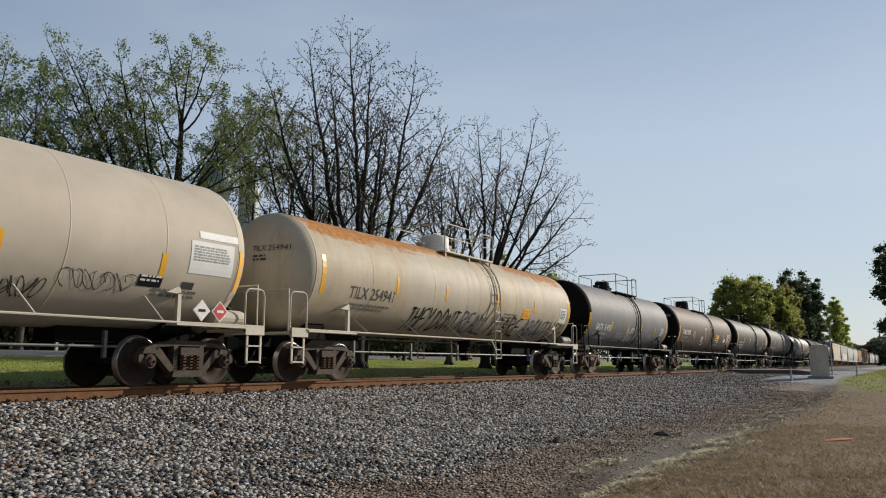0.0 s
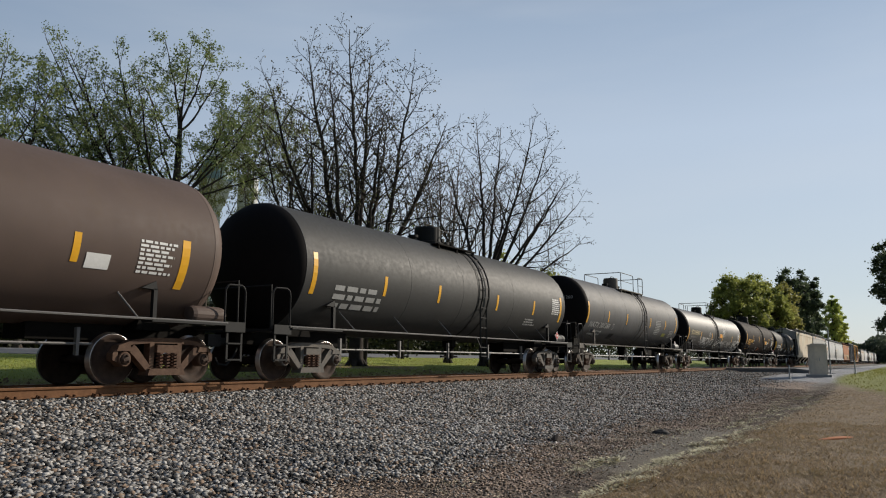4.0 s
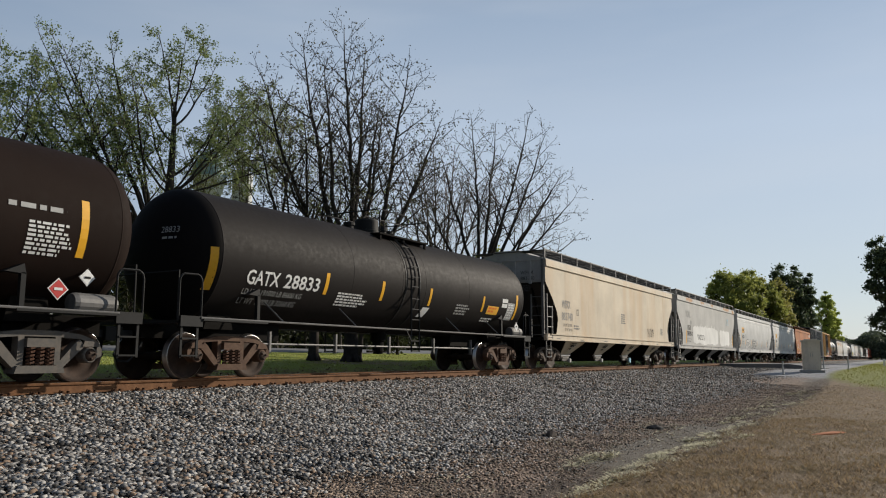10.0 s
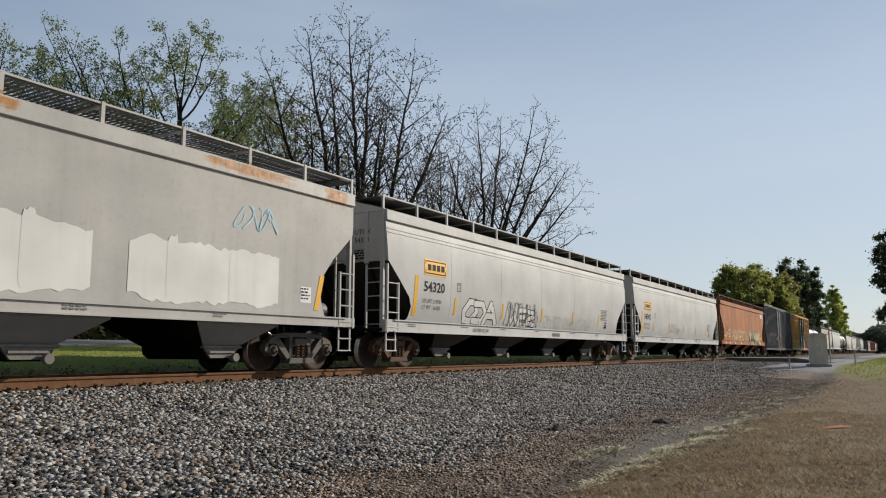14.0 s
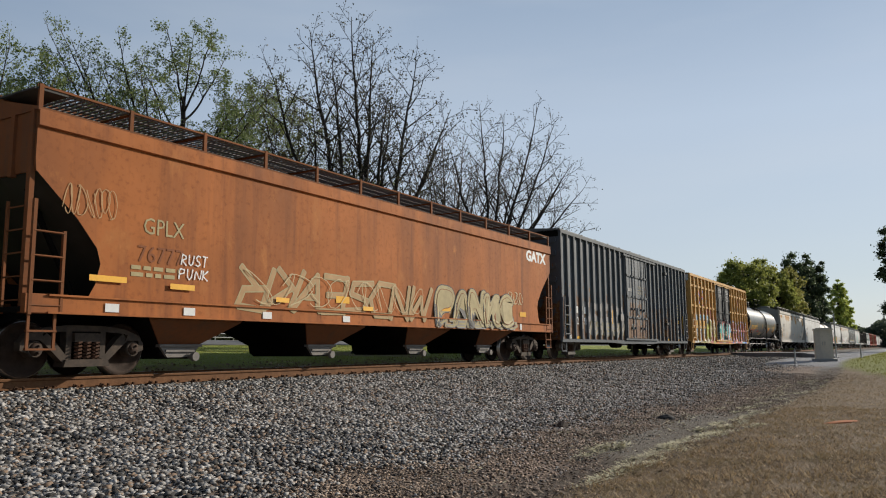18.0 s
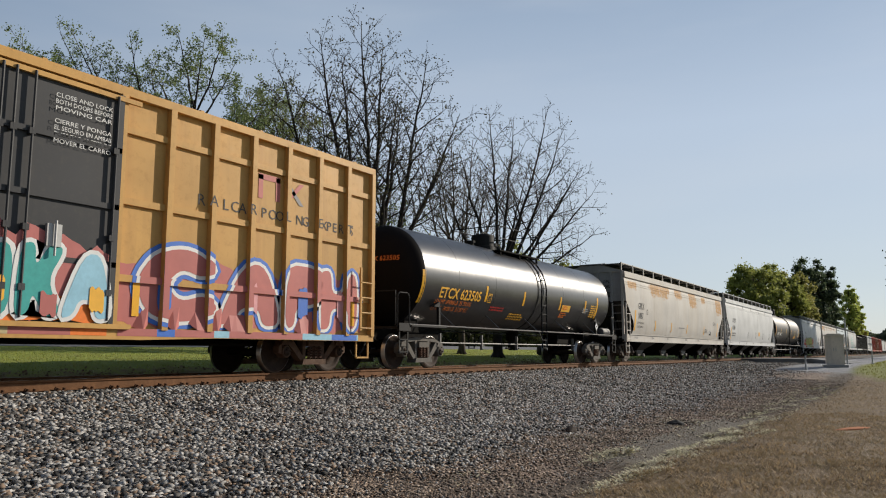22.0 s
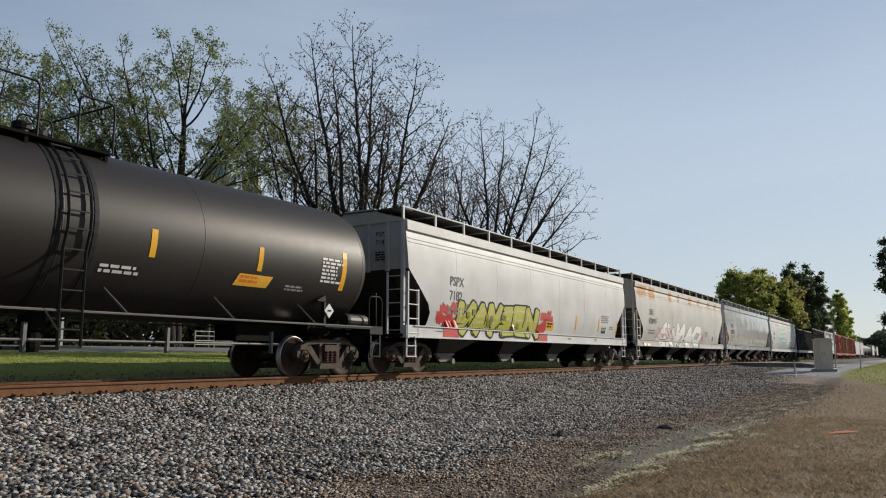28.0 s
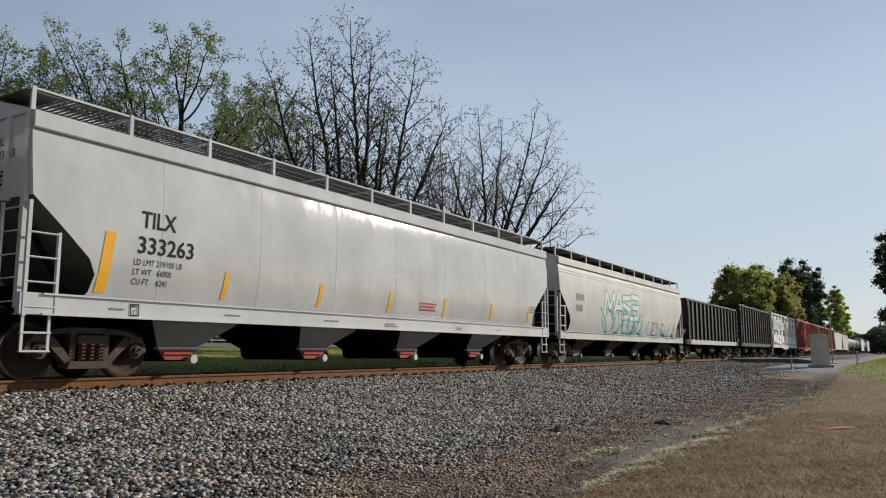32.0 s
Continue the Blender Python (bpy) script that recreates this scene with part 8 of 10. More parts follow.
letter(car, "LD LMT 189000 LB  85 750 KG", -5.7, 1.83, .12, M["orangeink"], at(.008), .95)
letter(car, "LT WT   74000 LB  33 550 KG", -5.7, 1.65, .12, M["orangeink"], at(.008), .95)
boxed_code(car, -2.75, 2.0, .24, M["yellowink"], at(.008))
bars(car, -2.4, 1.85, 1.2, 2, .045, M["red"], at(.008), 3)
bars(car, -.9, 1.7, 1.2, 3, .045, M["yellowink"], at(.008), 4)
patch(car, "hazard_label", 3.1, 3.9, 1.98, 2.22, M["yellowink"], at(.007))
bars(car, 3.2, 2.14, .55, 2, .05, M["orangeink"], at(.011), 4)
bars(car, 3.1, 1.9, .7, 3, .04, M["orangeink"], at(.008), 4)
bars(car, 6.0, 2.3, .7, 6, .05, M["yellowink"], at(.008), 4)
bars(car, 5.2, 2.15, .6, 3, .04, M["dim"], at(.008), 5)
placard(car, 6.5, 1.5, .34, M["white"], lambda a, b_: (a, -1.42, b_), M["ink"])

head_code(car, "ETCX 623505", -.2, 2.95, .14, M["orangeink"], 1)

# 17: stained hopper
m_, l_ = span(17)
m_, l_ = m_ + .46, l_ - .92
car, at_car, hb = hopper_car("covered_hopper", "off-white covered hopper with rust stains below its roof edge", m_, l_, STAIN_17, 4.1, .93, 4, True, BEIGE_END, "truck", .66, None, None, grating=False, seams=8, sheet=SLOPE,
                             under=M["under"], face=BAY, sill_h=.34)
part("coupler", shared("coupler", coupler_mesh), None, car, m=pose(-l_ / 2 - .4, 0, 0, 0, 0, 180))


def at(lift=0.006):
    s = at_car(lift)
    return lambda u, w: s(u - .46, w)


letter(car, "GPLX", -7.65, 2.48, .3, M["greyink"], at(.008), .9, 0, .006)
letter(car, "1087", -7.65, 2.02, .3, M["greyink"], at(.008), .95, 0, .006)
letter(car, "LD LMT 219600 LB", -7.75, 1.78, .1, M["greyink"], at(.008), .9)
letter(car, "LT WT  66400 LB", -7.75, 1.6, .1, M["greyink"], at(.008), .9)
boxed_code(car, -6.35, 2.25, .22, M["greyink"], at(.008))
for u in (-4.9, -2.0, 1.2, 5.15):
    patch(car, "reflector_stripe", u - .06, u + .06, 1.5, 2.0, M["yellow"], at(.008), .06)
patch(car, "reflector_stripe", -8.2, -8.02, 1.45, 2.4, M["yellow"], at(.008), .08)
patch(car, "reflector_stripe", 8.6, 8.75, 1.45, 2.3, M["yellow"], at(.008), .08)
bars(car, 5.4, 1.8, .8, 3, .05, M["smallink"], at(.008), 7)
panel(car, 6.6, 1.5, .45, .28, M["ink"], M["white"], at, 5)
bars(car, 7.5, 2.3, 1.0, 4, .035, M["smallink"], at(.008), 7)
bars(car, -.5, 1.75, 1.6, 1, .05, M["smallink"], at(.008), 8)
end_code(car, hb, "GPLX", "1087", 3.6, M["ink"])
sill_marks(car, hb, at_car, 17)

# 18: clean white hopper
m_, l_ = span(18)
car, at, hb = hopper_car("covered_hopper", "clean white covered hopper with short black marks", m_, l_, WHITE_HOP, 4.12, .97, 4, True, GREY_HOP, "truck", .68, None, None, grating=False, seams=4, sheet=SLOPE, under=M["under"], face=BAY,
                         sill_h=.32)
letter(car, "OCPX", -7.85, 2.55, .3, M["greyink"], at(.008), .95, 0, .006)
letter(car, "61304", -7.85, 2.05, .3, M["greyink"], at(.008), .9, 0, .006)
bars(car, -7.9, 1.75, 1.5, 2, .09, M["smallink"], at(.008), 7)
patch(car, "reflector_stripe", -8.35, -8.2, 1.4, 2.2, M["yellow"], at(.008), .08)
for u in (-2.2, 1.0, 4.2, 7.2):
    patch(car, "black_tick", u - .05, u + .05, 1.5, 2.0, M["ink"], at(.008), .06)
    patch(car, "black_tick", u - 1.6, u - 1.5, 3.55, 3.9, M["ink"], at(.008), .06)
patch(car, "hazard_label", 2.2, 2.8, 1.75, 2.05, M["yellowink"], at(.008))
end_code(car, hb, "OCPX", "61304", 3.7, M["ink"])
sill_marks(car, hb, at, 18)

# 19: satin black tank car
m_, l_ = span(19)
car, at = tank_car("tank_car", "satin black tank car with white stencils, new and clean", m_, l_, ENDS[19], 1.52, 2.66, SATIN_TANK, M["black"], "truck",
                   stripes_at([-4.6, -1.3, 2.05, 4.7], 2.2, 2.7, .13, (-7.4, 7.45), (2.0, 2.9), .16), (-2.2, .3, 3.2), dome=-.45, dome_r=.4, dome_h=.42, ladder_x=.55,
                   platform=(-1.6, 1.5), rail_h=1.05, end_mat=HEAD_BLACK, band=1)
letter(car, "CBTX 741446", -6.5, 2.05, .28, M["white"], at(.008), .9, 0, .009, -4.3)
letter(car, "LD LMT 189 000 LB", -6.3, 1.85, .1, M["white"], at(.008), .9)
letter(car, "LT WT   74 000 LB", -6.3, 1.68, .1, M["white"], at(.008), .9)
boxed_code(car, -4.0, 2.05, .24, M["white"], at(.008))
patch(car, "hazard_label", 4.1, 5.05, 1.88, 2.12, M["yellowink"], at(.007), .1)
bars(car, 4.25, 2.04, .6, 2, .05, M["orangeink"], at(.011), 4)
bars(car, 1.1, 1.95, .8, 2, .05, M["white"], at(.008), 5)
bars(car, 6.65, 2.65, .75, 7, .05, M["white"], at(.008), 5)
bars(car, 5.6, 1.95, .6, 2, .04, M["dim"], at(.008), 5)
placard(car, 7.0, 1.5, .34, M["white"], lambda a, b_: (a, -1.42, b_), M["ink"])

# 20: white hopper with lime and red graffiti
m_, l_ = span(20)
car, at, hb = hopper_car("covered_hopper", "white covered hopper with lime and red graffiti along its foot", m_, l_, WHITE_HOP, 4.08, .95, 4, True, GREY_HOP, "truck", 1.05, None, None, grating=False, seams=6, sheet=SLOPE,
                         under=M["under"], face=BAY, sill_h=.33)
letter(car, "PSPX", -6.9, 2.5, .28, M["greyink"], at(.008), .95, 0, .006)
letter(car, "7182", -6.9, 2.08, .28, M["greyink"], at(.008), .95, 0, .006)
bars(car, -7.0, 1.8, 1.4, 2, .08, M["smallink"], at(.008), 7)
for k in range(9):
    rnd_ = random.Random(300 + k)
    u, w = rnd_.choice((rnd_.uniform(-7.6, -6.2), rnd_.uniform(-.8, .4))), rnd_.uniform(1.34, 2.1)
    q = rnd_.uniform(.18, .45)
    blotch(car, "sprayed_spot", u, u + q, w, w + q, M["red"], at(.006), 310 + k, .15, steps=10)
for u_, v_, h_ in ((-7.4, -6.3, 1.95), (-1.2, .1, 1.62)):
    blotch(car, "sprayed_ground", u_, v_, 1.33, h_, M["red"], at(.004), 323, .12, steps=20)
    patch(car, "sprayed_sill", u_ + .1, v_ - .1, 1.0, 1.25, M["red"], at(.003), n=1)
blotch(car, "sprayed_ground", -6.5, -.9, 1.34, 1.98, M["olive"], at(.003), 321, .06, steps=40)
throw_up(car, -6.35, -.85, 1.22, 2.0, "namsen", M["lime"], M["ink"], lambda l: at(l + .004), 320, .36, .06, .12, M["cream"], 1.30, .3)
for k in range(10):
    rnd_ = random.Random(340 + k)
    u, w = rnd_.uniform(-6.5, -1.2), rnd_.uniform(1.36, 1.8)
    blotch(car, "sprayed_spot", u, u + .2, w, w + .18, M["olive"], at(.026), 341 + k, .12, steps=8)
patch(car, "sprayed_line", -6.9, -.3, 1.315, 1.335, M["cream"], at(.026), n=1)
patch(car, "notice_plate", .1, .8, 1.42, 1.72, M["yellow"], at(.008), n=2)
bars(car, .18, 1.62, .54, 2, .06, M["ink"], at(.013), 6)
for u in (3.0, 5.6, 7.9):
    patch(car, "reflector_stripe", u - .06, u + .06, 1.5, 2.05, M["yellow"], at(.008), .06)
bars(car, 5.9, 2.15, 1.2, 4, .05, M["smallink"], at(.008), 7)
panel(car, 6.0, 1.45, .5, .28, M["ink"], M["white"], at, 5)
bars(car, 7.0, 1.72, .6, 2, .05, M["smallink"], at(.008), 8)
end_code(car, hb, "PSPX", "7182", 3.7, M["ink"])
sill_marks(car, hb, at, 20)

# 21: stained hopper with white outlined graffiti
m_, l_ = span(21)
car, at, hb = hopper_car("covered_hopper", "white covered hopper with orange rust runs and pale outlined graffiti", m_, l_, STAIN_21, 4.12, .97, 4, True, GREY_HOP, "truck_grey", .72, None, None, grating=False, seams=5,
                         sheet=SLOPE_GREY, under=M["under"], face=BAY, sill_h=.33)
letter(car, "CBFX", -7.9, 2.58, .3, M["greyink"], at(.008), .92, 0, .008, -7.05)
letter(car, "470091", -7.92, 2.12, .3, M["greyink"], at(.008), .9, 0, .008, -6.7)
bars(car, -7.9, 1.75, 1.4, 2, .08, M["smallink"], at(.008), 7)
boxed_code(car, -6.6, 2.2, .22, M["greyink"], at(.008))
throw_up(car, -6.3, 2.8, 1.2, 2.2, "amnao", M["whitespray"], M["smallink"], at, 330, .44, .035, .1, None, 1.325, .5)
for u_, v_ in ((-6.2, -5.2), (-4.9, -3.6), (-3.2, -1.9), (-1.2, .3), (.8, 2.5)):
    patch(car, "sprayed_sill", u_, v_, 1.02, 1.24, M["whitespray"], at(.004), n=1)
    patch(car, "sprayed_sill", v_, v_ + .12, 1.02, 1.24, M["pink"], at(.004), n=1)
scrawl(car, 2.9, 4.3, 1.4, 1.95, 6, .05, M["pink"], at(.012), 333)
scrawl(car, -6.4, -3.0, 1.45, 2.0, 6, .06, M["pink"], at(.022), 334)
bars(car, 4.6, 2.0, 1.1, 4, .05, M["smallink"], at(.008), 7)
panel(car, 6.7, 1.5, .35, .3, M["ink"], M["white"], at, 5)
for u in (-9.0, -8.4):
    patch(car, "reflector_plate", u, u + .4, 1.0, 1.1, M["yellow"], at(.008), n=1)
end_code(car, hb, "CBFX", "470091", 3.7, M["ink"])
sill_marks(car, hb, at, 21)

# 22: glossy hopper
m_, l_ = span(22)
RED_GATE = rusty_steel("red_gate_steel", (0.42, 0.08, 0.06), (0.30, 0.05, 0.04), 0.6)
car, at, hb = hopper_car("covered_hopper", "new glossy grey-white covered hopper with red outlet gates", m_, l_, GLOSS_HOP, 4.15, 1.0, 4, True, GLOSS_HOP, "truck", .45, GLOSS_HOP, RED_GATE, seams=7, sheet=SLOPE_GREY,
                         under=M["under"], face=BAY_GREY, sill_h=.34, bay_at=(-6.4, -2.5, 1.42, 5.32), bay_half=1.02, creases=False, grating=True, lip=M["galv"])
letter(car, "TILX", -7.85, 2.6, .3, M["ink"], at(.008), .95, 0, .007, -7.1)
letter(car, "333263", -7.9, 2.15, .3, M["ink"], at(.008), .95, 0, .007, -6.67)
letter(car, "LD LMT 219100 LB", -7.95, 1.94, .11, M["ink"], at(.008), .85)
letter(car, "LT WT   66900", -7.95, 1.77, .11, M["ink"], at(.008), .85)
letter(car, "CU FT    6241", -7.95, 1.6, .11, M["ink"], at(.008), .85)
patch(car, "reflector_stripe", -8.62, -8.42, 1.42, 2.45, M["yellow"], at(.008), .1)
for u in (-5.85, -3.0, -.25, 2.5, 5.4, 8.2):
    patch(car, "reflector_stripe", u - .06, u + .06, 1.46, 1.98, M["yellow"], at(.008), .06)
bars(car, 1.2, 1.75, 1.1, 3, .05, M["red"], at(.008), 7)
bars(car, 8.3, 2.0, .6, 3, .05, M["smallink"], at(.008), 7)
boxed_code(car, -8.0, 1.05, .18, M["ink"], at(.008))
end_code(car, hb, "TILX", "333263", 3.7, M["ink"])
sill_marks(car, hb, at, 22)

# 23: pale hopper with teal graffiti
m_, l_ = span(23)
car, at, hb = hopper_car("covered_hopper", "pale covered hopper with loose teal and white graffiti", m_, l_, PALE_HOP, 4.12, .97, 4, True, PALE_HOP, "truck", .72, None, None, grating=False, seams=5, sheet=SLOPE, under=M["under"], face=BAY,
                         spin=False)
bars(car, -7.6, 2.55, .9, 1, .26, M["smallink"], at(.008), 2)
bars(car, -7.6, 2.1, 1.1, 1, .26, M["smallink"], at(.008), 3)
throw_up(car, -4.2, .6, 2.0, 3.2, "mase", M["chalk"], M["teal"], at, 350, .2, .07, .1)
scrawl(car, -4.6, 1.5, 1.3, 2.4, 8, .06, M["teal"], at(.02), 351)
scrawl(car, -2.5, 6.0, 1.2, 1.8, 9, .05, M["cyan"], at(.02), 352)
scrawl(car, 2.5, 7.5, 1.2, 2.0, 6, .05, M["olive"], at(.02), 353)

# 24 and on: cars that stay far off
BLACK_OPEN = paint("black_open_hopper", (0.03, 0.027, 0.025), 0.55, dirt=0.5, streak=0.5, rust=0.1, dirt_colour=(0.09, 0.06, 0.045))
RED_BOX = paint("red_boxcar", (0.34, 0.06, 0.035), 0.55, dirt=0.25, streak=0.3, dirt_colour=(0.12, 0.05, 0.04))
BROWN_BOX = paint("brown_boxcar", (0.28, 0.11, 0.06), 0.55, dirt=0.25, streak=0.3)
m_, l_ = span(24)
car, at, hb = gondola_car("open_hopper", "black ribbed open hopper with a pale side sill", m_, l_, BLACK_OPEN, 3.75, .95, 15, sill=M["galv"])
m_, l_ = span(25)
car, at, hb = gondola_car("open_hopper", "tall black ribbed open hopper, sooty all over", m_, l_, BLACK_OPEN, 4.3, .95, 14)
m_, l_ = span(26)
car, at, hb = box_car("boxcar", "white boxcar covered with grey spray paint", m_, l_, WHITE_HOP, 4.4, .95, 4, (-.8, .8), 1, None, (), None, "truck", .6, None, False)
graffiti(car, -8.6, 8.6, 1.3, 2.4, 9, M["whitespray"], M["dim"], lambda l: at(l + .1), 360, M["dim"], .1)
graffiti(car, -8.6, 8.6, 2.6, 3.9, 8, M["dim"], M["whitespray"], lambda l: at(l + .1), 361, M["whitespray"], .1)
FAR = [("b", RED_BOX, "red boxcar, sun-faded"), ("b", BROWN_BOX, "brown boxcar with plain sides"), ("b", RED_BOX, "red boxcar with plain sides"), ("h", PALE_HOP, "pale grey covered hopper"),
       ("h", GREY_HOP, "grey covered hopper"), ("t", GREY_TANK, "grey tank car"), ("t", DARK_TANK, "charcoal tank car"), ("t", BLACK_TANK, "black tank car"), ("h", WHITE_HOP, "white covered hopper"),
       ("t", DARK_TANK, "charcoal tank car"), ("h", PALE_HOP, "pale grey covered hopper")]
for k, (kind_, skin_, words) in enumerate(FAR):
    if 27 + k >= len(CUTS) - 1:
        break
    m_, l_ = span(27 + k)
    words = words + " near the train's far end"
    if kind_ == "b":
        box_car("boxcar", words, m_, l_, skin_, 4.5, .8, 6, (-1.5, 1.5), 1, None, (), skin_, "truck", .7, None, False)
    elif kind_ == "h":
        hopper_car("covered_hopper", words, m_, l_, skin_, 4.1, 1.0, 4, False, spin=False, seams=0, sheet=SLOPE, grating=False)
    else:
        tank_car("tank_car", words, m_, l_, None, 1.45, 2.6, skin_, spin=False, detail=False)

# ---- trees ----
def tubes(segs, sides):
    """Tapered tubes (p0, p1, r0, r1) gathered in arrays."""
    p0, p1 = np.array([s[0] for s in segs]), np.array([s[1] for s in segs])
    r0, r1 = np.array([s[2] for s in segs]), np.array([s[3] for s in segs])
    d = p1 - p0
    d /= np.linalg.norm(d, axis=1)[:, None] + 1e-9
    ref = np.where(np.abs(d[:, 2:3]) > .9, [[1.0, 0, 0]], [[0, 0, 1.0]])
    u = np.cross(d, ref)
    u /= np.linalg.norm(u, axis=1)[:, None] + 1e-9
    w = np.cross(d, u)
    v = []
    for p, r in ((p0, r0), (p1, r1)):
        for k in range(sides):
            a = 2 * math.pi * k / sides
            v.append(p + (u * math.cos(a) + w * math.sin(a)) * r[:, None])
    v = np.stack(v, 1).reshape(-1, 3)
    n = len(segs)
    f = np.array([[k, (k + 1) % sides, sides + (k + 1) % sides, sides + k] for k in range(sides)])
    f = (f[None] + (np.arange(n) * 2 * sides)[:, None, None]).reshape(-1, 4)
    return v, f


def mesh_from(name, v, f, material, smooth_=False):
    k = f.shape[1]
    me = bpy.data.meshes.new(name)
    me.vertices.add(len(v))
    me.vertices.foreach_set("co", np.ascontiguousarray(v, dtype=np.float32).ravel())
    me.loops.add(f.size)
    me.loops.foreach_set("vertex_index", np.ascontiguousarray(f, dtype=np.int32).ravel())
    me.polygons.add(len(f))
    me.polygons.foreach_set("loop_start", np.arange(0, f.size, k, dtype=np.int32))
    me.update(calc_edges=True)
    me.materials.append(material)
    if smooth_:
        me.shade_smooth()
    return me


BARK = rusty_steel("grey_brown_bark", (0.050, 0.042, 0.035), (0.095, 0.080, 0.066), .95, 0, 5)
BARK_DARK = rusty_steel("dark_bark", (0.026, 0.022, 0.020), (0.055, 0.046, 0.040), .95, 0, 5)
TWIG = plain("twig_bark", (0.060, 0.048, 0.040), .9, 0, .3)
TWIG_PALE = plain("pale_twig_bark", (0.13, 0.105, 0.09), .9, 0, .3)


def leaf_material(name, a, b_):
    m, nt, b, co = start_mat(name, 0.6)
    rnd = nt.nodes.new("ShaderNodeNewGeometry").outputs["Random Per Island"]
    c = mix_node(nt, a, b_, rnd)
    c = mix_node(nt, c, tuple(v * .6 for v in a), ramp_node(nt, noise_node(nt, co, .8, 3), .5, .7, 0, .6))
    nt.links.new(c, b.inputs["Base Color"])
    tr = nt.nodes.new("ShaderNodeBsdfTranslucent")
    nt.links.new(c, tr.inputs[0])
    mx = nt.nodes.new("ShaderNodeMixShader")
    mx.inputs[0].default_value = 0.45
    nt.links.new(b.outputs[0], mx.inputs[1])
    nt.links.new(tr.outputs[0], mx.inputs[2])
    nt.links.new(mx.outputs[0], nt.nodes["Material Output"].inputs["Surface"])
    return m


LEAF = leaf_material("spring_leaves", (0.10, 0.145, 0.055), (0.26, 0.31, 0.115))
LEAF_PALE = leaf_material("pale_spring_leaves", (0.11, 0.14, 0.05), (0.25, 0.27, 0.09))
LEAF_DARK = leaf_material("budding_leaves", (0.05, 0.05, 0.03), (0.10, 0.09, 0.04))
LEAF_BIG = leaf_material("full_spring_leaves", (0.22, 0.25, 0.06), (0.42, 0.435, 0.12))
LEAF_GOLD = leaf_material("golden_spring_leaves", (0.23, 0.22, 0.06), (0.41, 0.39, 0.12))
LEAF_LIGHT = leaf_material("light_green_leaves", (0.36, 0.42, 0.09), (0.58, 0.62, 0.17))
NEEDLE = leaf_material("pine_needles", (0.06, 0.088, 0.05), (0.14, 0.175, 0.09))
# paler than the hedge: haze over the far woods is put into the green
FARLEAF = leaf_material("haze_paled_leaves", (0.055, 0.075, 0.050), (0.115, 0.140, 0.085))
HEDGE = leaf_material("dark_hedge_leaves", (0.020, 0.026, 0.010), (0.05, 0.058, 0.022))


def leaf_quads(pts, size, rng):
    n = len(pts)
    r = turns(n, rng)
    base = np.array([(-.5, 0, 0), (0, -.34, .06), (.55, 0, 0), (0, .34, .06)])
    v = np.einsum("nij,nkj->nki", r, base[None] * (size * rng.uniform(.6, 1.3, n))[:, None, None]) + pts[:, None, :]
    f = np.arange(4 * n).reshape(-1, 4)
    return v.reshape(-1, 3), f


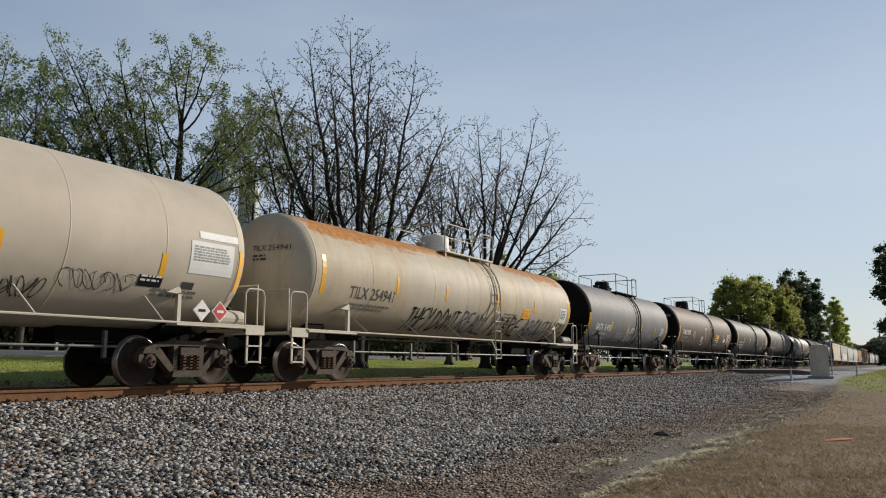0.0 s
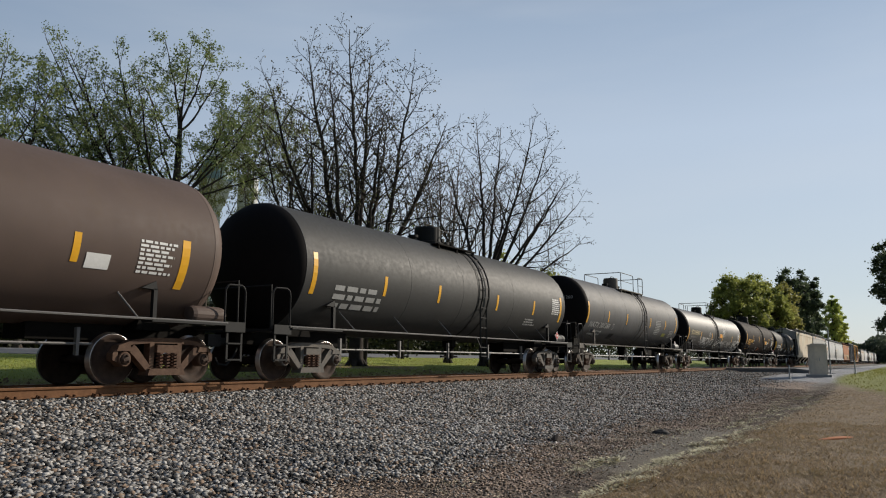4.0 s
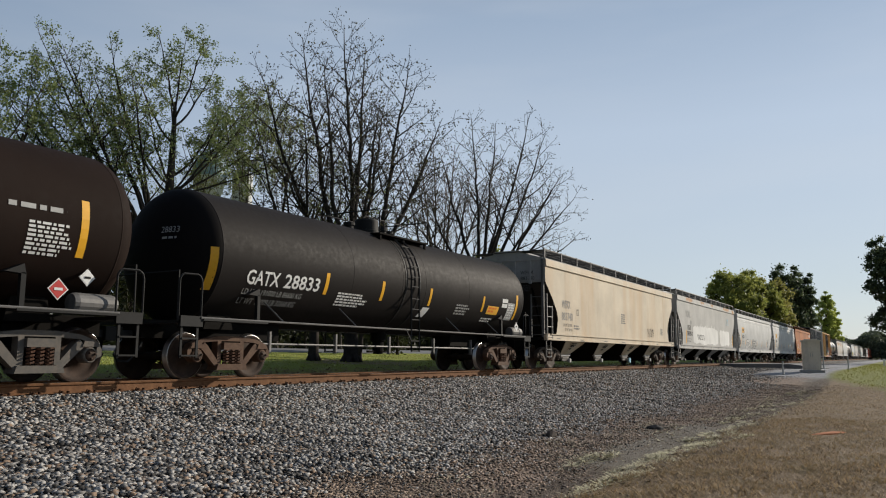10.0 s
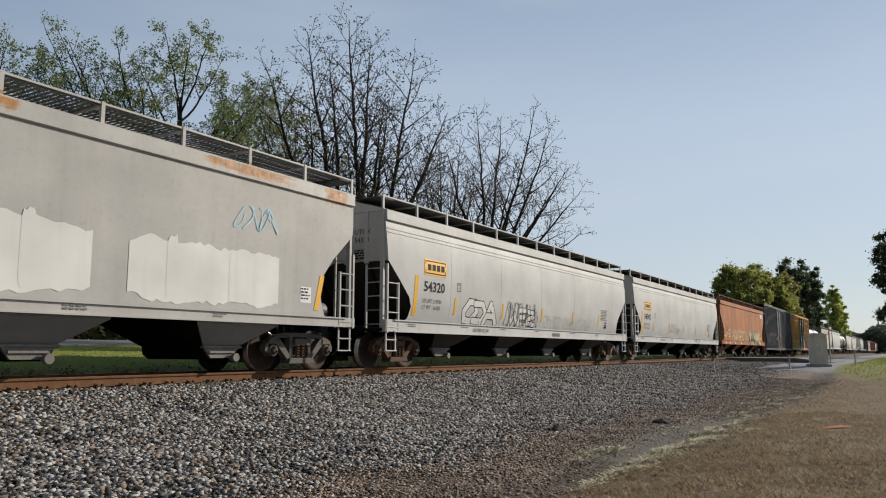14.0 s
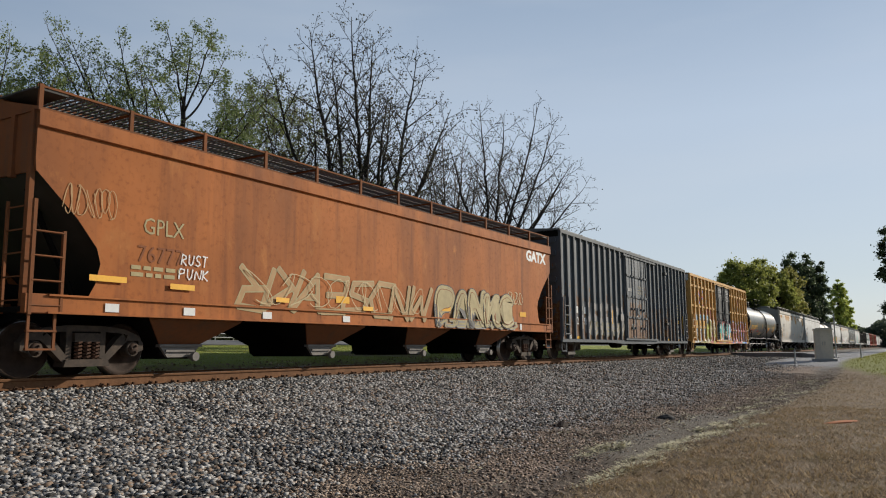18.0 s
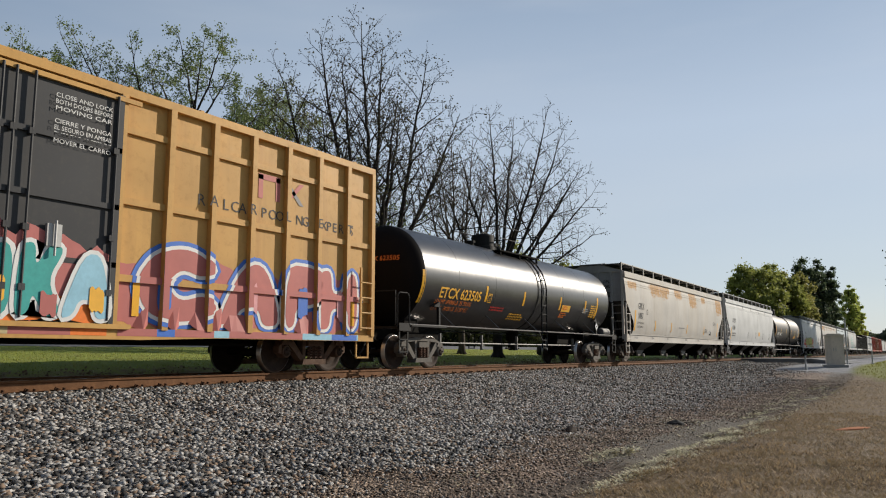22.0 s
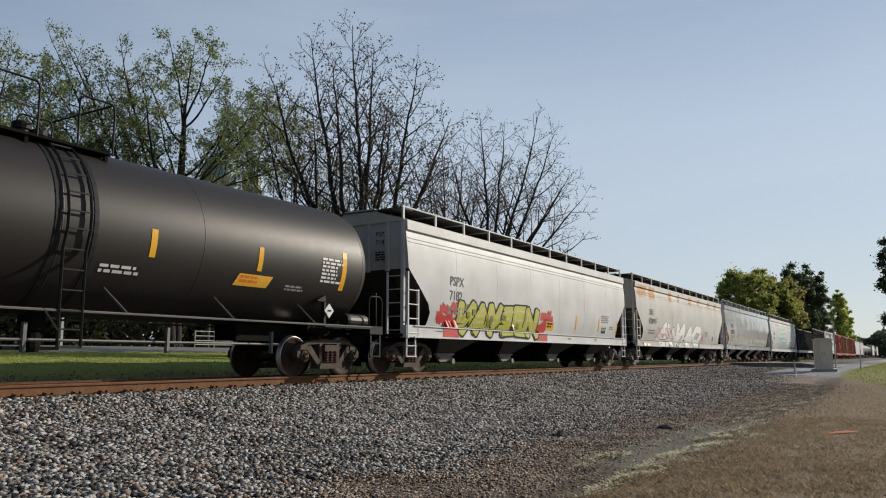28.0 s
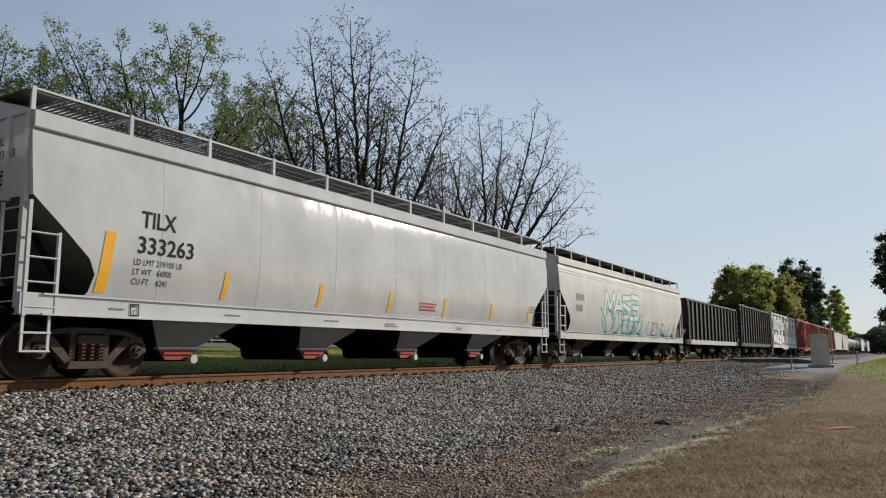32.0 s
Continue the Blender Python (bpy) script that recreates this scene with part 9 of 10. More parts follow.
def grown_tree(label, x, y, z, height, crown, seed, stems=9, fork=2.4, trunk_r=.22, limbs=None, leaf=None, leaves=0, leaf_size=.12, bark=None, twig=None, name="tree", dense=1.0, spread=.75, thin=1.0, wide=.72, leader=False):
    """A tree of straight, ascending limbs that divide three times; limbs = ends (across, up, back) from the trunk's foot, crown = (radius, lower edge)."""
    rng = random.Random(seed)
    d = Vector((x, y, 0)).normalized()
    across = Vector((d.y, -d.x, 0))
    rad, low = crown
    if not limbs:
        limbs = []
        for k in range(stems):
            a, q = 2.4 * k + rng.uniform(-.4, .4), math.sqrt((k + .3) / stems)
            up = low + (height - low) * (.42 + .58 * math.sqrt(max(0, 1 - q * q * .96))) * rng.uniform(.93, 1.0)
            limbs.append((rad * q * math.cos(a), up, rad * q * math.sin(a)))
    thick, fine, tips = [], [], []

    def lay(pts, ra, rb):
        """Links the points of one branch with tapered tubes."""
        n = len(pts) - 1
        for i in range(n):
            r0, r1 = ra + (rb - ra) * i / n, ra + (rb - ra) * (i + 1) / n
            (thick if r1 > .024 else fine).append((pts[i], pts[i + 1], r0, r1))

    def shoot(p, way, length, step, rise, sway):
        n = max(1, round(length / step))
        out, w = [p], way.normalized()
        for i in range(n):
            w = (w + Vector((rng.gauss(0, sway), rng.gauss(0, sway), rng.gauss(0, sway) + rise))).normalized()
            out.append(out[-1] + w * (length / n))
        return out

    def sides(pts, first, gap, angle, share, most, least):
        """Places and directions of the side shoots along a branch."""
        total = sum((b_ - a_).length for a_, b_ in zip(pts, pts[1:]))
        at_, turn_ = first * total, rng.uniform(0, 6.3)
        out = []
        while at_ < total * .985:
            q = at_ / total * (len(pts) - 1)
            i = min(int(q), len(pts) - 2)
            t_ = (pts[i + 1] - pts[i]).normalized()
            n_ = t_.orthogonal().normalized()
            m_ = t_.cross(n_)
            turn_ += 2.4 + rng.uniform(-.5, .5)
            a_ = angle * rng.uniform(.75, 1.25)
            w_ = t_ * math.cos(a_) + (n_ * math.cos(turn_) + m_ * math.sin(turn_)) * math.sin(a_)
            l_ = min(most, share * (total - at_) * rng.uniform(.55, 1.05) + least)
            out.append((pts[i].lerp(pts[i + 1], q - i), w_, l_, at_ / total))
            at_ += gap * rng.uniform(.6, 1.4)
        return out

    foot = shoot(Vector((0, 0, -.3)), Vector((0, 0, 1)), fork + .3, .5, .1, .025)
    lay(foot, trunk_r * 1.12, trunk_r * .86)
    for k in range(7):
        a = k * .9
        thick.append((Vector((0, 0, .35)), Vector((math.cos(a) * trunk_r * 1.7, math.sin(a) * trunk_r * 1.7, -.12)), trunk_r * .75, trunk_r * .3))
    top = foot[-1]
    if leader:
        stem = shoot(top, Vector((0, 0, 1)), height * .74 - fork, .5, .12, .03)
        lay(stem, trunk_r * .86, trunk_r * .3)
    for sx, up, sb in limbs:
        base = foot[-1 - rng.randint(0, min(2, len(foot) - 2))]
        if leader:
            low_ = min(max(up - 1.05 * math.hypot(sx, sb) - 1.5, fork), height * .72)
            base = stem[min(len(stem) - 1, int((low_ - fork) / .5))]
        end = across * sx + d * sb + Vector((0, 0, up))
        span_ = end - base
        n = max(4, int(span_.length / .45))
        drift, pts = Vector((0, 0, 0)), [base]
        for i in range(1, n + 1):
            u = i / n
            drift = drift * .9 + Vector((rng.gauss(0, .035), rng.gauss(0, .035), rng.gauss(0, .02)))
            pts.append(base + Vector((span_.x * u ** spread, span_.y * u ** spread, span_.z * u)) + drift * math.sin(math.pi * min(1, u * 1.02)) ** .5)
        r0 = trunk_r * (.30 + .26 * min(1, span_.length / height)) * (.62 if leader else 1)
        lay(pts, r0, .014)
        for p, w, l, u in sides(pts, .34, .42 / dense, wide, .36, 3.2, .95):
            br = shoot(p, w, l, .32, .045, .07)
            lay(br, min(r0 * (1 - u) * .6 + .008, .010 + .011 * l), .0085 * thin)
            for p2, w2, l2, u2 in sides(br, .2, .27 / dense, wide * 1.05, .40, 1.2, .28):
                sub = shoot(p2, w2, l2, .26, .05, .09)
                lay(sub, .0098 * thin, .007 * thin)
                tips.append(sub[-1])
                for p3, w3, l3, u3 in sides(sub, .25, .21 / dense, .7, .3, .4, .12):
                    tw = shoot(p3, w3, l3, .2, .08, .1)
                    lay(tw, .0075 * thin, .0052 * thin)
                    tips += [tw[-1], tw[len(tw) // 2]]
    t = thing(name, label, "tree", m=pose(x, y, z))
    v, f = tubes(thick, 7)
    part("trunk", mesh_from("trunk", v, f, bark or BARK, True), None, t)
    v, f = tubes(fine, 3)
    part("branchwork", mesh_from("branchwork", v, f, twig or TWIG), None, t)["kind"] = "stuff"
    if leaves:
        gen = np.random.default_rng(seed)
        tp = np.array(tips)
        i = gen.integers(0, len(tp), leaves)
        v, f = leaf_quads(tp[i] + gen.normal(0, leaf_size * 1.1, (leaves, 3)), leaf_size, gen)
        part("crown", mesh_from("crown", v, f, leaf), None, t)["kind"] = "stuff"
    return t


def full_tree(label, x, y, z, height, width, seed, leaf, leaves=9000, size=.4, trunk=.3, base=.18, shape="round", name="tree", clumps=60):
    """A tree in leaf: trunk, limbs and a crown of clumps with gaps between them."""
    rng = np.random.default_rng(seed)
    t = thing(name, label, "tree", m=pose(x, y, z))
    segs = [(np.array([0, 0, -.3]), np.array([0, 0, height * .5]), trunk, trunk * .65), (np.array([0, 0, height * .5]), np.array([rng.normal(0, .3), rng.normal(0, .3), height * .92]), trunk * .65, .05)]
    cen = []
    while len(cen) < clumps:
        q = rng.uniform(-1, 1, 3)
        h = (q[2] + 1) / 2
        if shape == "round":
            lim = math.sqrt(max(0, 1 - (q[2] * .98) ** 2)) * (1.0 if q[2] > -.3 else .92)
        elif shape == "cone":
            lim = (1 - h) ** .7 * .95 + .06
        elif shape == "pine":
            lim = .30 + .66 * math.sin(math.pi * (.08 + .78 * h)) if h > .2 else .4
        else:
            lim = .75 * math.sin(math.pi * (.12 + .80 * h)) + .2
        r = math.hypot(q[0], q[1])
        if r < lim and (r > lim * .45 or rng.random() < .35):
            cen.append((q[0] * width / 2, q[1] * width / 2, height * (base + (1 - base) * h)))
    cen = np.array(cen)
    for c in cen:
        a = np.array([0, 0, max(height * base * .6, c[2] - .35 * math.hypot(c[0], c[1]) - height * .08)])
        m = (a + c) / 2 + np.array([0, 0, -.03 * height]) * rng.uniform(0, 1)
        segs += [(a, m, trunk * .3, trunk * .2), (m, c, trunk * .2, trunk * .07)]
    v, f = tubes(segs, 6)
    part("trunk", mesh_from("trunk", v, f, BARK_DARK, True), None, t)
    cr = width / math.sqrt(clumps) * 1.15
    i = rng.integers(0, clumps, leaves)
    rad = cr * rng.uniform(.6, 1.35, clumps)
    off = rng.normal(0, 1, (leaves, 3))
    off /= np.linalg.norm(off, axis=1)[:, None] + 1e-6
    off *= (np.abs(rng.normal(0, .62, leaves)))[:, None] * np.array([1, 1, .85])
    v, f = leaf_quads(cen[i] + off * rad[i][:, None], size, rng)
    part("crown", mesh_from("crown", v, f, leaf), None, t)["kind"] = "stuff"
    return t


def gz(x, y):
    return float(ground_z(x, y))


# across the track, behind the road and on the bank
NEWLEAF = "tall tree with thin new green leaves over the road"
PALE = "bare pale-twigged tree on the bank"
grown_tree(NEWLEAF, 28.4, 34.2, .9, 18.8, (5.2, 8), 11, 9, 8.5, .30, [(.3, 17.8, 0), (-2.6, 16.2, 1), (-1.2, 17.3, -1.5), (2.2, 16.9, .8), (4.6, 14.2, -1), (5.6, 13.0, 1.5), (-3.2, 13.4, -1), (3.8, 15.9, 2), (5.6, 10.8, 0), (-.6, 16.8, 2.5), (-3.9, 15.2, 1), (1.2, 17.2, -2), (4.0, 14.8, 1), (-1.9, 14.2, -2.4), (2.4, 13.0, -2)],
           LEAF, 15000, .125, BARK_DARK, TWIG, wide=1.0, leader=True, dense=.66)
grown_tree(NEWLEAF, 27.4, 33.4, .9, 18.2, (6, 7), 12, 8, 5.0, .27, [(-8.6, 13.2, 0), (-7.2, 15.0, 1), (-6.1, 16.2, -1), (-4.6, 16.0, 1.5), (-3.4, 16.9, 0), (-8.2, 10.2, -1), (-5.0, 12.4, -1.5), (-2.2, 14.6, -2), (-6.6, 12.0, 2), (-5.4, 15.2, -2), (-7.8, 14.4, 1.5), (-6.8, 16.4, 0), (-4.0, 14.6, 2.5)],
           LEAF, 15000, .125, BARK_DARK, TWIG, wide=1.0, spread=.95, dense=.66)
grown_tree("leafing tree at the roadside, half in view", 18.6, 36.4, .9, 15.0, (4.4, 5), 13, 9, 4.0, .2, None, LEAF, 8000, .125, BARK, TWIG, wide=1.0, leader=True, dense=.6)
grown_tree("leafing tree set back from the road", 21.8, 37.4, .9, 14.6, (4.6, 5), 19, 9, 4.0, .2, None, LEAF, 8000, .125, BARK, TWIG, wide=1.0, leader=True, dense=.6)
grown_tree("slender leafing tree between two larger ones", 36.7, 33.9, .9, 16.8, (3.8, 6), 14, 9, 4.0, .16, None, LEAF_PALE, 9000, .105, BARK, TWIG_PALE, wide=.95, dense=.7, leader=True)
grown_tree("slender leafing tree between two larger ones", 34.0, 34.2, .9, 16.4, (3.2, 6), 36, 8, 4.0, .15, None, LEAF_PALE, 9000, .105, BARK, TWIG_PALE, wide=.95, dense=.7, leader=True)
grown_tree("slender leafing tree between two larger ones", 32.6, 36.5, .9, 14.2, (4.2, 5), 34, 8, 3.5, .15, None, LEAF_PALE, 9000, .105, BARK, TWIG_PALE, wide=.95, dense=.7, leader=True)
grown_tree("thin bare tree behind the larger ones", 44.0, 34.5, .9, 13.8, (4.6, 5), 35, 8, 3.0, .16, None, LEAF_DARK, 1500, .11, BARK, TWIG_PALE, thin=1.1)
grown_tree("dark bare tree with few buds on the grass bank", 23.9, 18.2, gz(23.9, 18.2), 13.7, (4.3, 5), 15, 11, 3.0, .27, [(-2.2, 13.1, .3), (-3.7, 11.2, -.6), (-.5, 13.2, -1), (.4, 13.0, .8), (2.1, 12.0, -.3), (3.6, 10.0, .5), (2.9, 7.9, -.8), (-3.2, 8.6, 1.2), (1.2, 11.0, 2.0), (-1.2, 11.2, -2.2), (.9, 9.4, -2.4)],
           LEAF_DARK, 7500, .09, BARK_DARK, BARK_DARK, dense=1.0, spread=.72, wide=.8)
grown_tree("dark bare tree close beside a larger one", 23.0, 19.3, gz(23.0, 19.3), 10.2, (2.9, 4), 18, 8, 2.4, .19, [(-2.5, 9.4, 0), (-1.6, 8.3, 1), (-.6, 9.6, -.8), (.4, 8.6, .6), (-2.9, 6.9, -.6), (1.1, 7.2, 0), (-.2, 7.4, 1.8)],
           LEAF_DARK, 1800, .085, BARK_DARK, BARK_DARK, dense=.8, wide=.85)
grown_tree("small leafing tree under the dark bare one", 26.3, 19.6, gz(26.3, 19.6), 7.6, (2.3, 3), 16, 7, 2.4, .10, None, LEAF, 1500, .12, BARK_DARK, BARK_DARK)
grown_tree(PALE, 32.2, 17.0, gz(32.2, 17.0), 11.9, (4.1, 5), 17, 11, 4.0, .22, [(4.7, 5.9, .3), (4.5, 7.6, -.8), (4.2, 9.2, .8), (3.3, 11.0, 0), (2.4, 11.6, -1), (.9, 11.8, .9), (-.3, 11.7, -.5), (-1.9, 10.4, .6), (-2.5, 8.2, -.6), (-3.2, 6.8, .5), (1.6, 9.4, 2.2), (1.9, 9.0, -2.4), (3.6, 8.4, 1.4)],
           LEAF_DARK, 2600, .08, BARK_DARK, TWIG, dense=.92, spread=.8, wide=.85)
grown_tree(PALE, 34.6, 20.4, gz(34.6, 20.4), 11.6, (3.6, 5), 27, 9, 3.4, .17, None, LEAF_DARK, 1800, .08, BARK, TWIG_PALE, thin=1.1)
for x, y, h, w, k in ((36.5, 24.5, 4.6, 4.0, 41), (29.0, 38.0, 6.0, 6.0, 42), (20.0, 38.5, 6.5, 7.0, 43), (12.0, 38.0, 6.0, 7.0, 44), (42.0, 36.0, 5.5, 7.0, 45), (50.0, 34.0, 5.0, 6.5, 46)):
    full_tree("dark evergreen shrub behind the road", x, y, gz(x, y), h, w, k, HEDGE, 3500, .22, .1, .04, "round", "shrub", 34)
for x, y, h, w, k in ((72, 36, 11.0, 7.0, 51), (84, 38, 11.5, 8.0, 52), (98, 40, 11.0, 8.0, 53)):
    full_tree("green tree some way off beyond the track", x, y, gz(x, y), h, w, k, LEAF_BIG, 4500, .32, .2, .2, "round", "tree", 40)
SPRING = "broad spring-green tree beyond the crossing"
full_tree(SPRING, 122, 21.2, -.2, 13.4, 9.0, 61, LEAF_BIG, 42000, .34, .4, .06, "round", "tree", 150)
full_tree(SPRING, 129, 19.4, -.2, 14.1, 9.4, 62, LEAF_BIG, 44000, .34, .35, .06, "round", "tree", 150)
full_tree(SPRING, 134, 17.5, -.2, 13.7, 7.6, 60, LEAF_GOLD, 40000, .34, .35, .06, "round", "tree", 140)
DARKPINE = "tall dark pine beyond the crossing"
full_tree(DARKPINE, 176, 19.8, 0, 19.6, 8.2, 63, NEEDLE, 26000, .42, .3, .12, "pine", "pine_tree", 130)
full_tree(DARKPINE, 181, 17.3, 0, 18.8, 7.0, 64, NEEDLE, 26000, .42, .3, .10, "pine", "pine_tree", 130)
full_tree(DARKPINE, 190, 18.6, 0, 16.0, 6.0, 69, NEEDLE, 20000, .42, .3, .05, "pine", "pine_tree", 100)
full_tree("tall light-green tree in fresh leaf", 235, 16.2, 0, 18.6, 6.0, 65, LEAF_LIGHT, 30000, .45, .3, .02, "column", "tree", 130)
full_tree("tall light-green tree in fresh leaf", 240, 14.9, 0, 14.6, 4.6, 66, LEAF_LIGHT, 20000, .45, .3, .02, "column", "tree", 110)
full_tree("dark pine at the verge, cut by the view's edge", 118, .8, -.5, 17.0, 5.0, 67, NEEDLE, 28000, .32, .3, .12, "pine", "pine_tree", 100)
full_tree("dark pine at the verge, cut by the view's edge", 128, -1.8, -.5, 15.5, 6.6, 68, NEEDLE, 28000, .32, .3, .05, "pine", "pine_tree", 100)


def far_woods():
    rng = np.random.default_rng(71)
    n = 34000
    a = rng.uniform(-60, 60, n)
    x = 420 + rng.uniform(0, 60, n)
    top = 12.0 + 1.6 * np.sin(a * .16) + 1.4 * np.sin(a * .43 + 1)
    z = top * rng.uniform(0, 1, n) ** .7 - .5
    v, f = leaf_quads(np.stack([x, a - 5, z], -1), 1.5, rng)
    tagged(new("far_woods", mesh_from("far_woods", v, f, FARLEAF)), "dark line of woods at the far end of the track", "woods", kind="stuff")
    n = 60000
    x = np.concatenate([rng.uniform(0, 110, n), rng.uniform(110, 420, 20000)])
    n = len(x)
    y = 44 + rng.uniform(0, 7, n)
    z = .8 + (4.2 + 1.1 * np.sin(x * .21) + .8 * np.sin(x * .57)) * rng.uniform(0, 1, n) ** .8
    v, f = leaf_quads(np.stack([x, y, z], -1), .5, rng)
    tagged(new("far_hedge", mesh_from("far_hedge", v, f, HEDGE)), "dark hedge and undergrowth behind the road", "hedge", kind="stuff")


far_woods()


# ---- beyond the track: road, gate, post, tower ----
ASPHALT = plain("worn_asphalt", (0.17, 0.17, 0.172), .9, 0, .2, 9)
b = Build()
b.loft([[(x, 26.9, .45), (x, 26.9, .69), (x, 29.9, .86), (x, 32.9, .975), (x, 32.9, .45)] for x in (-300, 0, 60, 600)])
tagged(part("road", b, ASPHALT, None), "pale worn asphalt road along the bank", "road", kind="structure")
GATE_WHITE = paint("gate_white", (.36, .37, .37), .5, 0, .2, .2)


def tube_gate(x0, x1, y, z):
    t = thing("gate", "pale grey tubular metal gate beyond the road", "gate", m=pose(x0, y, z))
    w = x1 - x0
    for k in (0, .5, 1):
        part("post", Build().tube([(w * k, 0, -.1), (w * k, 0, .98)], .035, 8), GATE_WHITE, t)
    for h in (.2, .42, .68, .94):
        part("bar", Build().tube([(0, 0, h), (w, 0, h)], .026, 8), GATE_WHITE, t)


def road_post(x, y, z, h, words):
    t = thing("post", words, "post", m=pose(x, y, z))
    part("shaft", Build().box(-.06, .06, -.06, .06, -.3, h, .015), GATE_WHITE, t)
    part("cap", Build().box(-.08, .08, -.08, .08, h, h + .05, .01), GATE_WHITE, t)


tube_gate(29.5, 32.3, 34.0, .95)
road_post(21.6, 34.0, .95, 2.1, "pale square post beyond the road")


def water_tower(x, y):
    t = thing("water_tower", "distant pale water tower with a teal dome, behind trees", "water tower", m=pose(x, y, 1))
    W, T = plain("tower_white", (.50, .51, .50), .6), plain("tower_teal", (.20, .30, .33), .5)
    b = Build()
    b.lathe_z([(1.6, 0), (.9, 2), (.8, 18), (1.7, 20.2), (2.1, 22.0)], 24)
    part("stem", b, W, t)
    b = Build()
    b.lathe_z([(2.12, 22), (2.15, 23), (1.8, 24.4), (1.0, 25.2), (.01, 25.4)], 24)
    part("dome", b, T, t)
    b = Build()
    b.lathe_z([(1.3, 0), (1.3, 22.6), (.2, 23.6), (.01, 23.7)], 20, 2.9, -2.9)
    part("silo", b, W, t)


water_tower(67, 74)

# ---- the crossing ----
CONC = paint("weathered_cabinet_metal", (.74, .66, .55), .6, 0, .25, .3, dirt_colour=(.16, .14, .12))


def signal_cabinet(x, y, z):
    t = thing("signal_cabinet", "grey metal signal cabinet on a pad beside the crossing", "cabinet", m=pose(x, y, z, 0, 0, 8))
    b = Build()
    b.box(-.5, .5, -.47, .47, .12, 1.78, .03)
    part("body", b, CONC, t)
    b = Build()
    b.box(-.56, .56, -.53, .53, 1.78, 1.86, .02)
    b.box(-.4, .4, -.36, .36, 1.86, 1.92)
    part("lid", b, CONC, t)
    b = Build()
    b.box(-.7, .7, -.65, .65, -.3, .12)
    part("plinth", b, plain("cabinet_concrete", (.38, .37, .35), .9), t)
    for s in (-1, 1):
        b = Build()
        b.box(-.515, -.5, s * .22 - .2, s * .22 + .2, .22, 1.7)
        d = part("door", b, CONC, t)
        b = Build()
        b.box(-.54, -.515, s * .06 - .015, s * .06 + .015, .9, 1.1)
        part("handle", b, M["galv"], d)
        b = Build()
        b.box(-.5, .5, s * .47 - .012, s * .47 + .012, .2, 1.72)
        part("side_panel", b, CONC, t)


signal_cabinet(50.6, 4.45, gz(50.6, 4.45))


def crossing_signal(x, y, h=2.6, words="crossing signal with dark lamps on a silver post", arms=True):
    z = gz(x, y)
    t = thing("crossing_signal", words, "signal", m=pose(x, y, z))
    b = Build()
    b.lathe_z([(.09, -.2), (.09, .06), (.045, .1), (.045, h), (.001, h + .02)], 12)
    part("post", b, M["galv"], t)
    if arms:
        b = Build()
        b.box(-.03, .03, -.6, .6, h * .78 - .04, h * .78 + .04)
        part("lamp_arm", b, M["galv"], t)
        for s in (-1, 1):
            b = Build()
            b.lathe_x([(.001, -.12), (.26, -.12), (.26, -.06), (.12, -.02), (.12, .12), (.001, .14)], 16, s * .42, h * .78)
            part("lamp", b, M["black"], t)
        b = Build()
        b.box(-.16, .16, -.12, .12, .5, 1.1)
        part("gate_motor", b, M["galv"], t)


crossing_signal(60.5, 4.55, 3.1, "slim silver signal mast beside the crossing", False)
crossing_signal(62.0, 3.1, .9, "short silver post beside the crossing", False)
crossing_signal(47.0, 5.6, .75, "short white marker post near the track", False)
PANEL = plain("crossing_panels", (.17, .168, .165), .9, 0, .2)
b = Build()
b.box(63, 71.5, 7.0, 12.05, -.32, -.015)
b.box(63, 71.5, 12.26, 13.55, -.3, -.012)
b.box(63, 71.5, 13.75, 17.5, -.3, -.01)
tagged(part("crossing_road", b, PANEL, None), "grey road crossing over the track", "road", kind="structure")
b = Build()
b.loft([[(x, y, z) for x in (62.5, 72)] + [(x, y, z - .3) for x in (72, 62.5)] for y, z in ((3.2, -.42), (4.5, -.33), (7.0, -.02))])
tagged(part("side_road", b, ASPHALT, None), "worn grey asphalt ramp up to the crossing", "road", kind="structure")


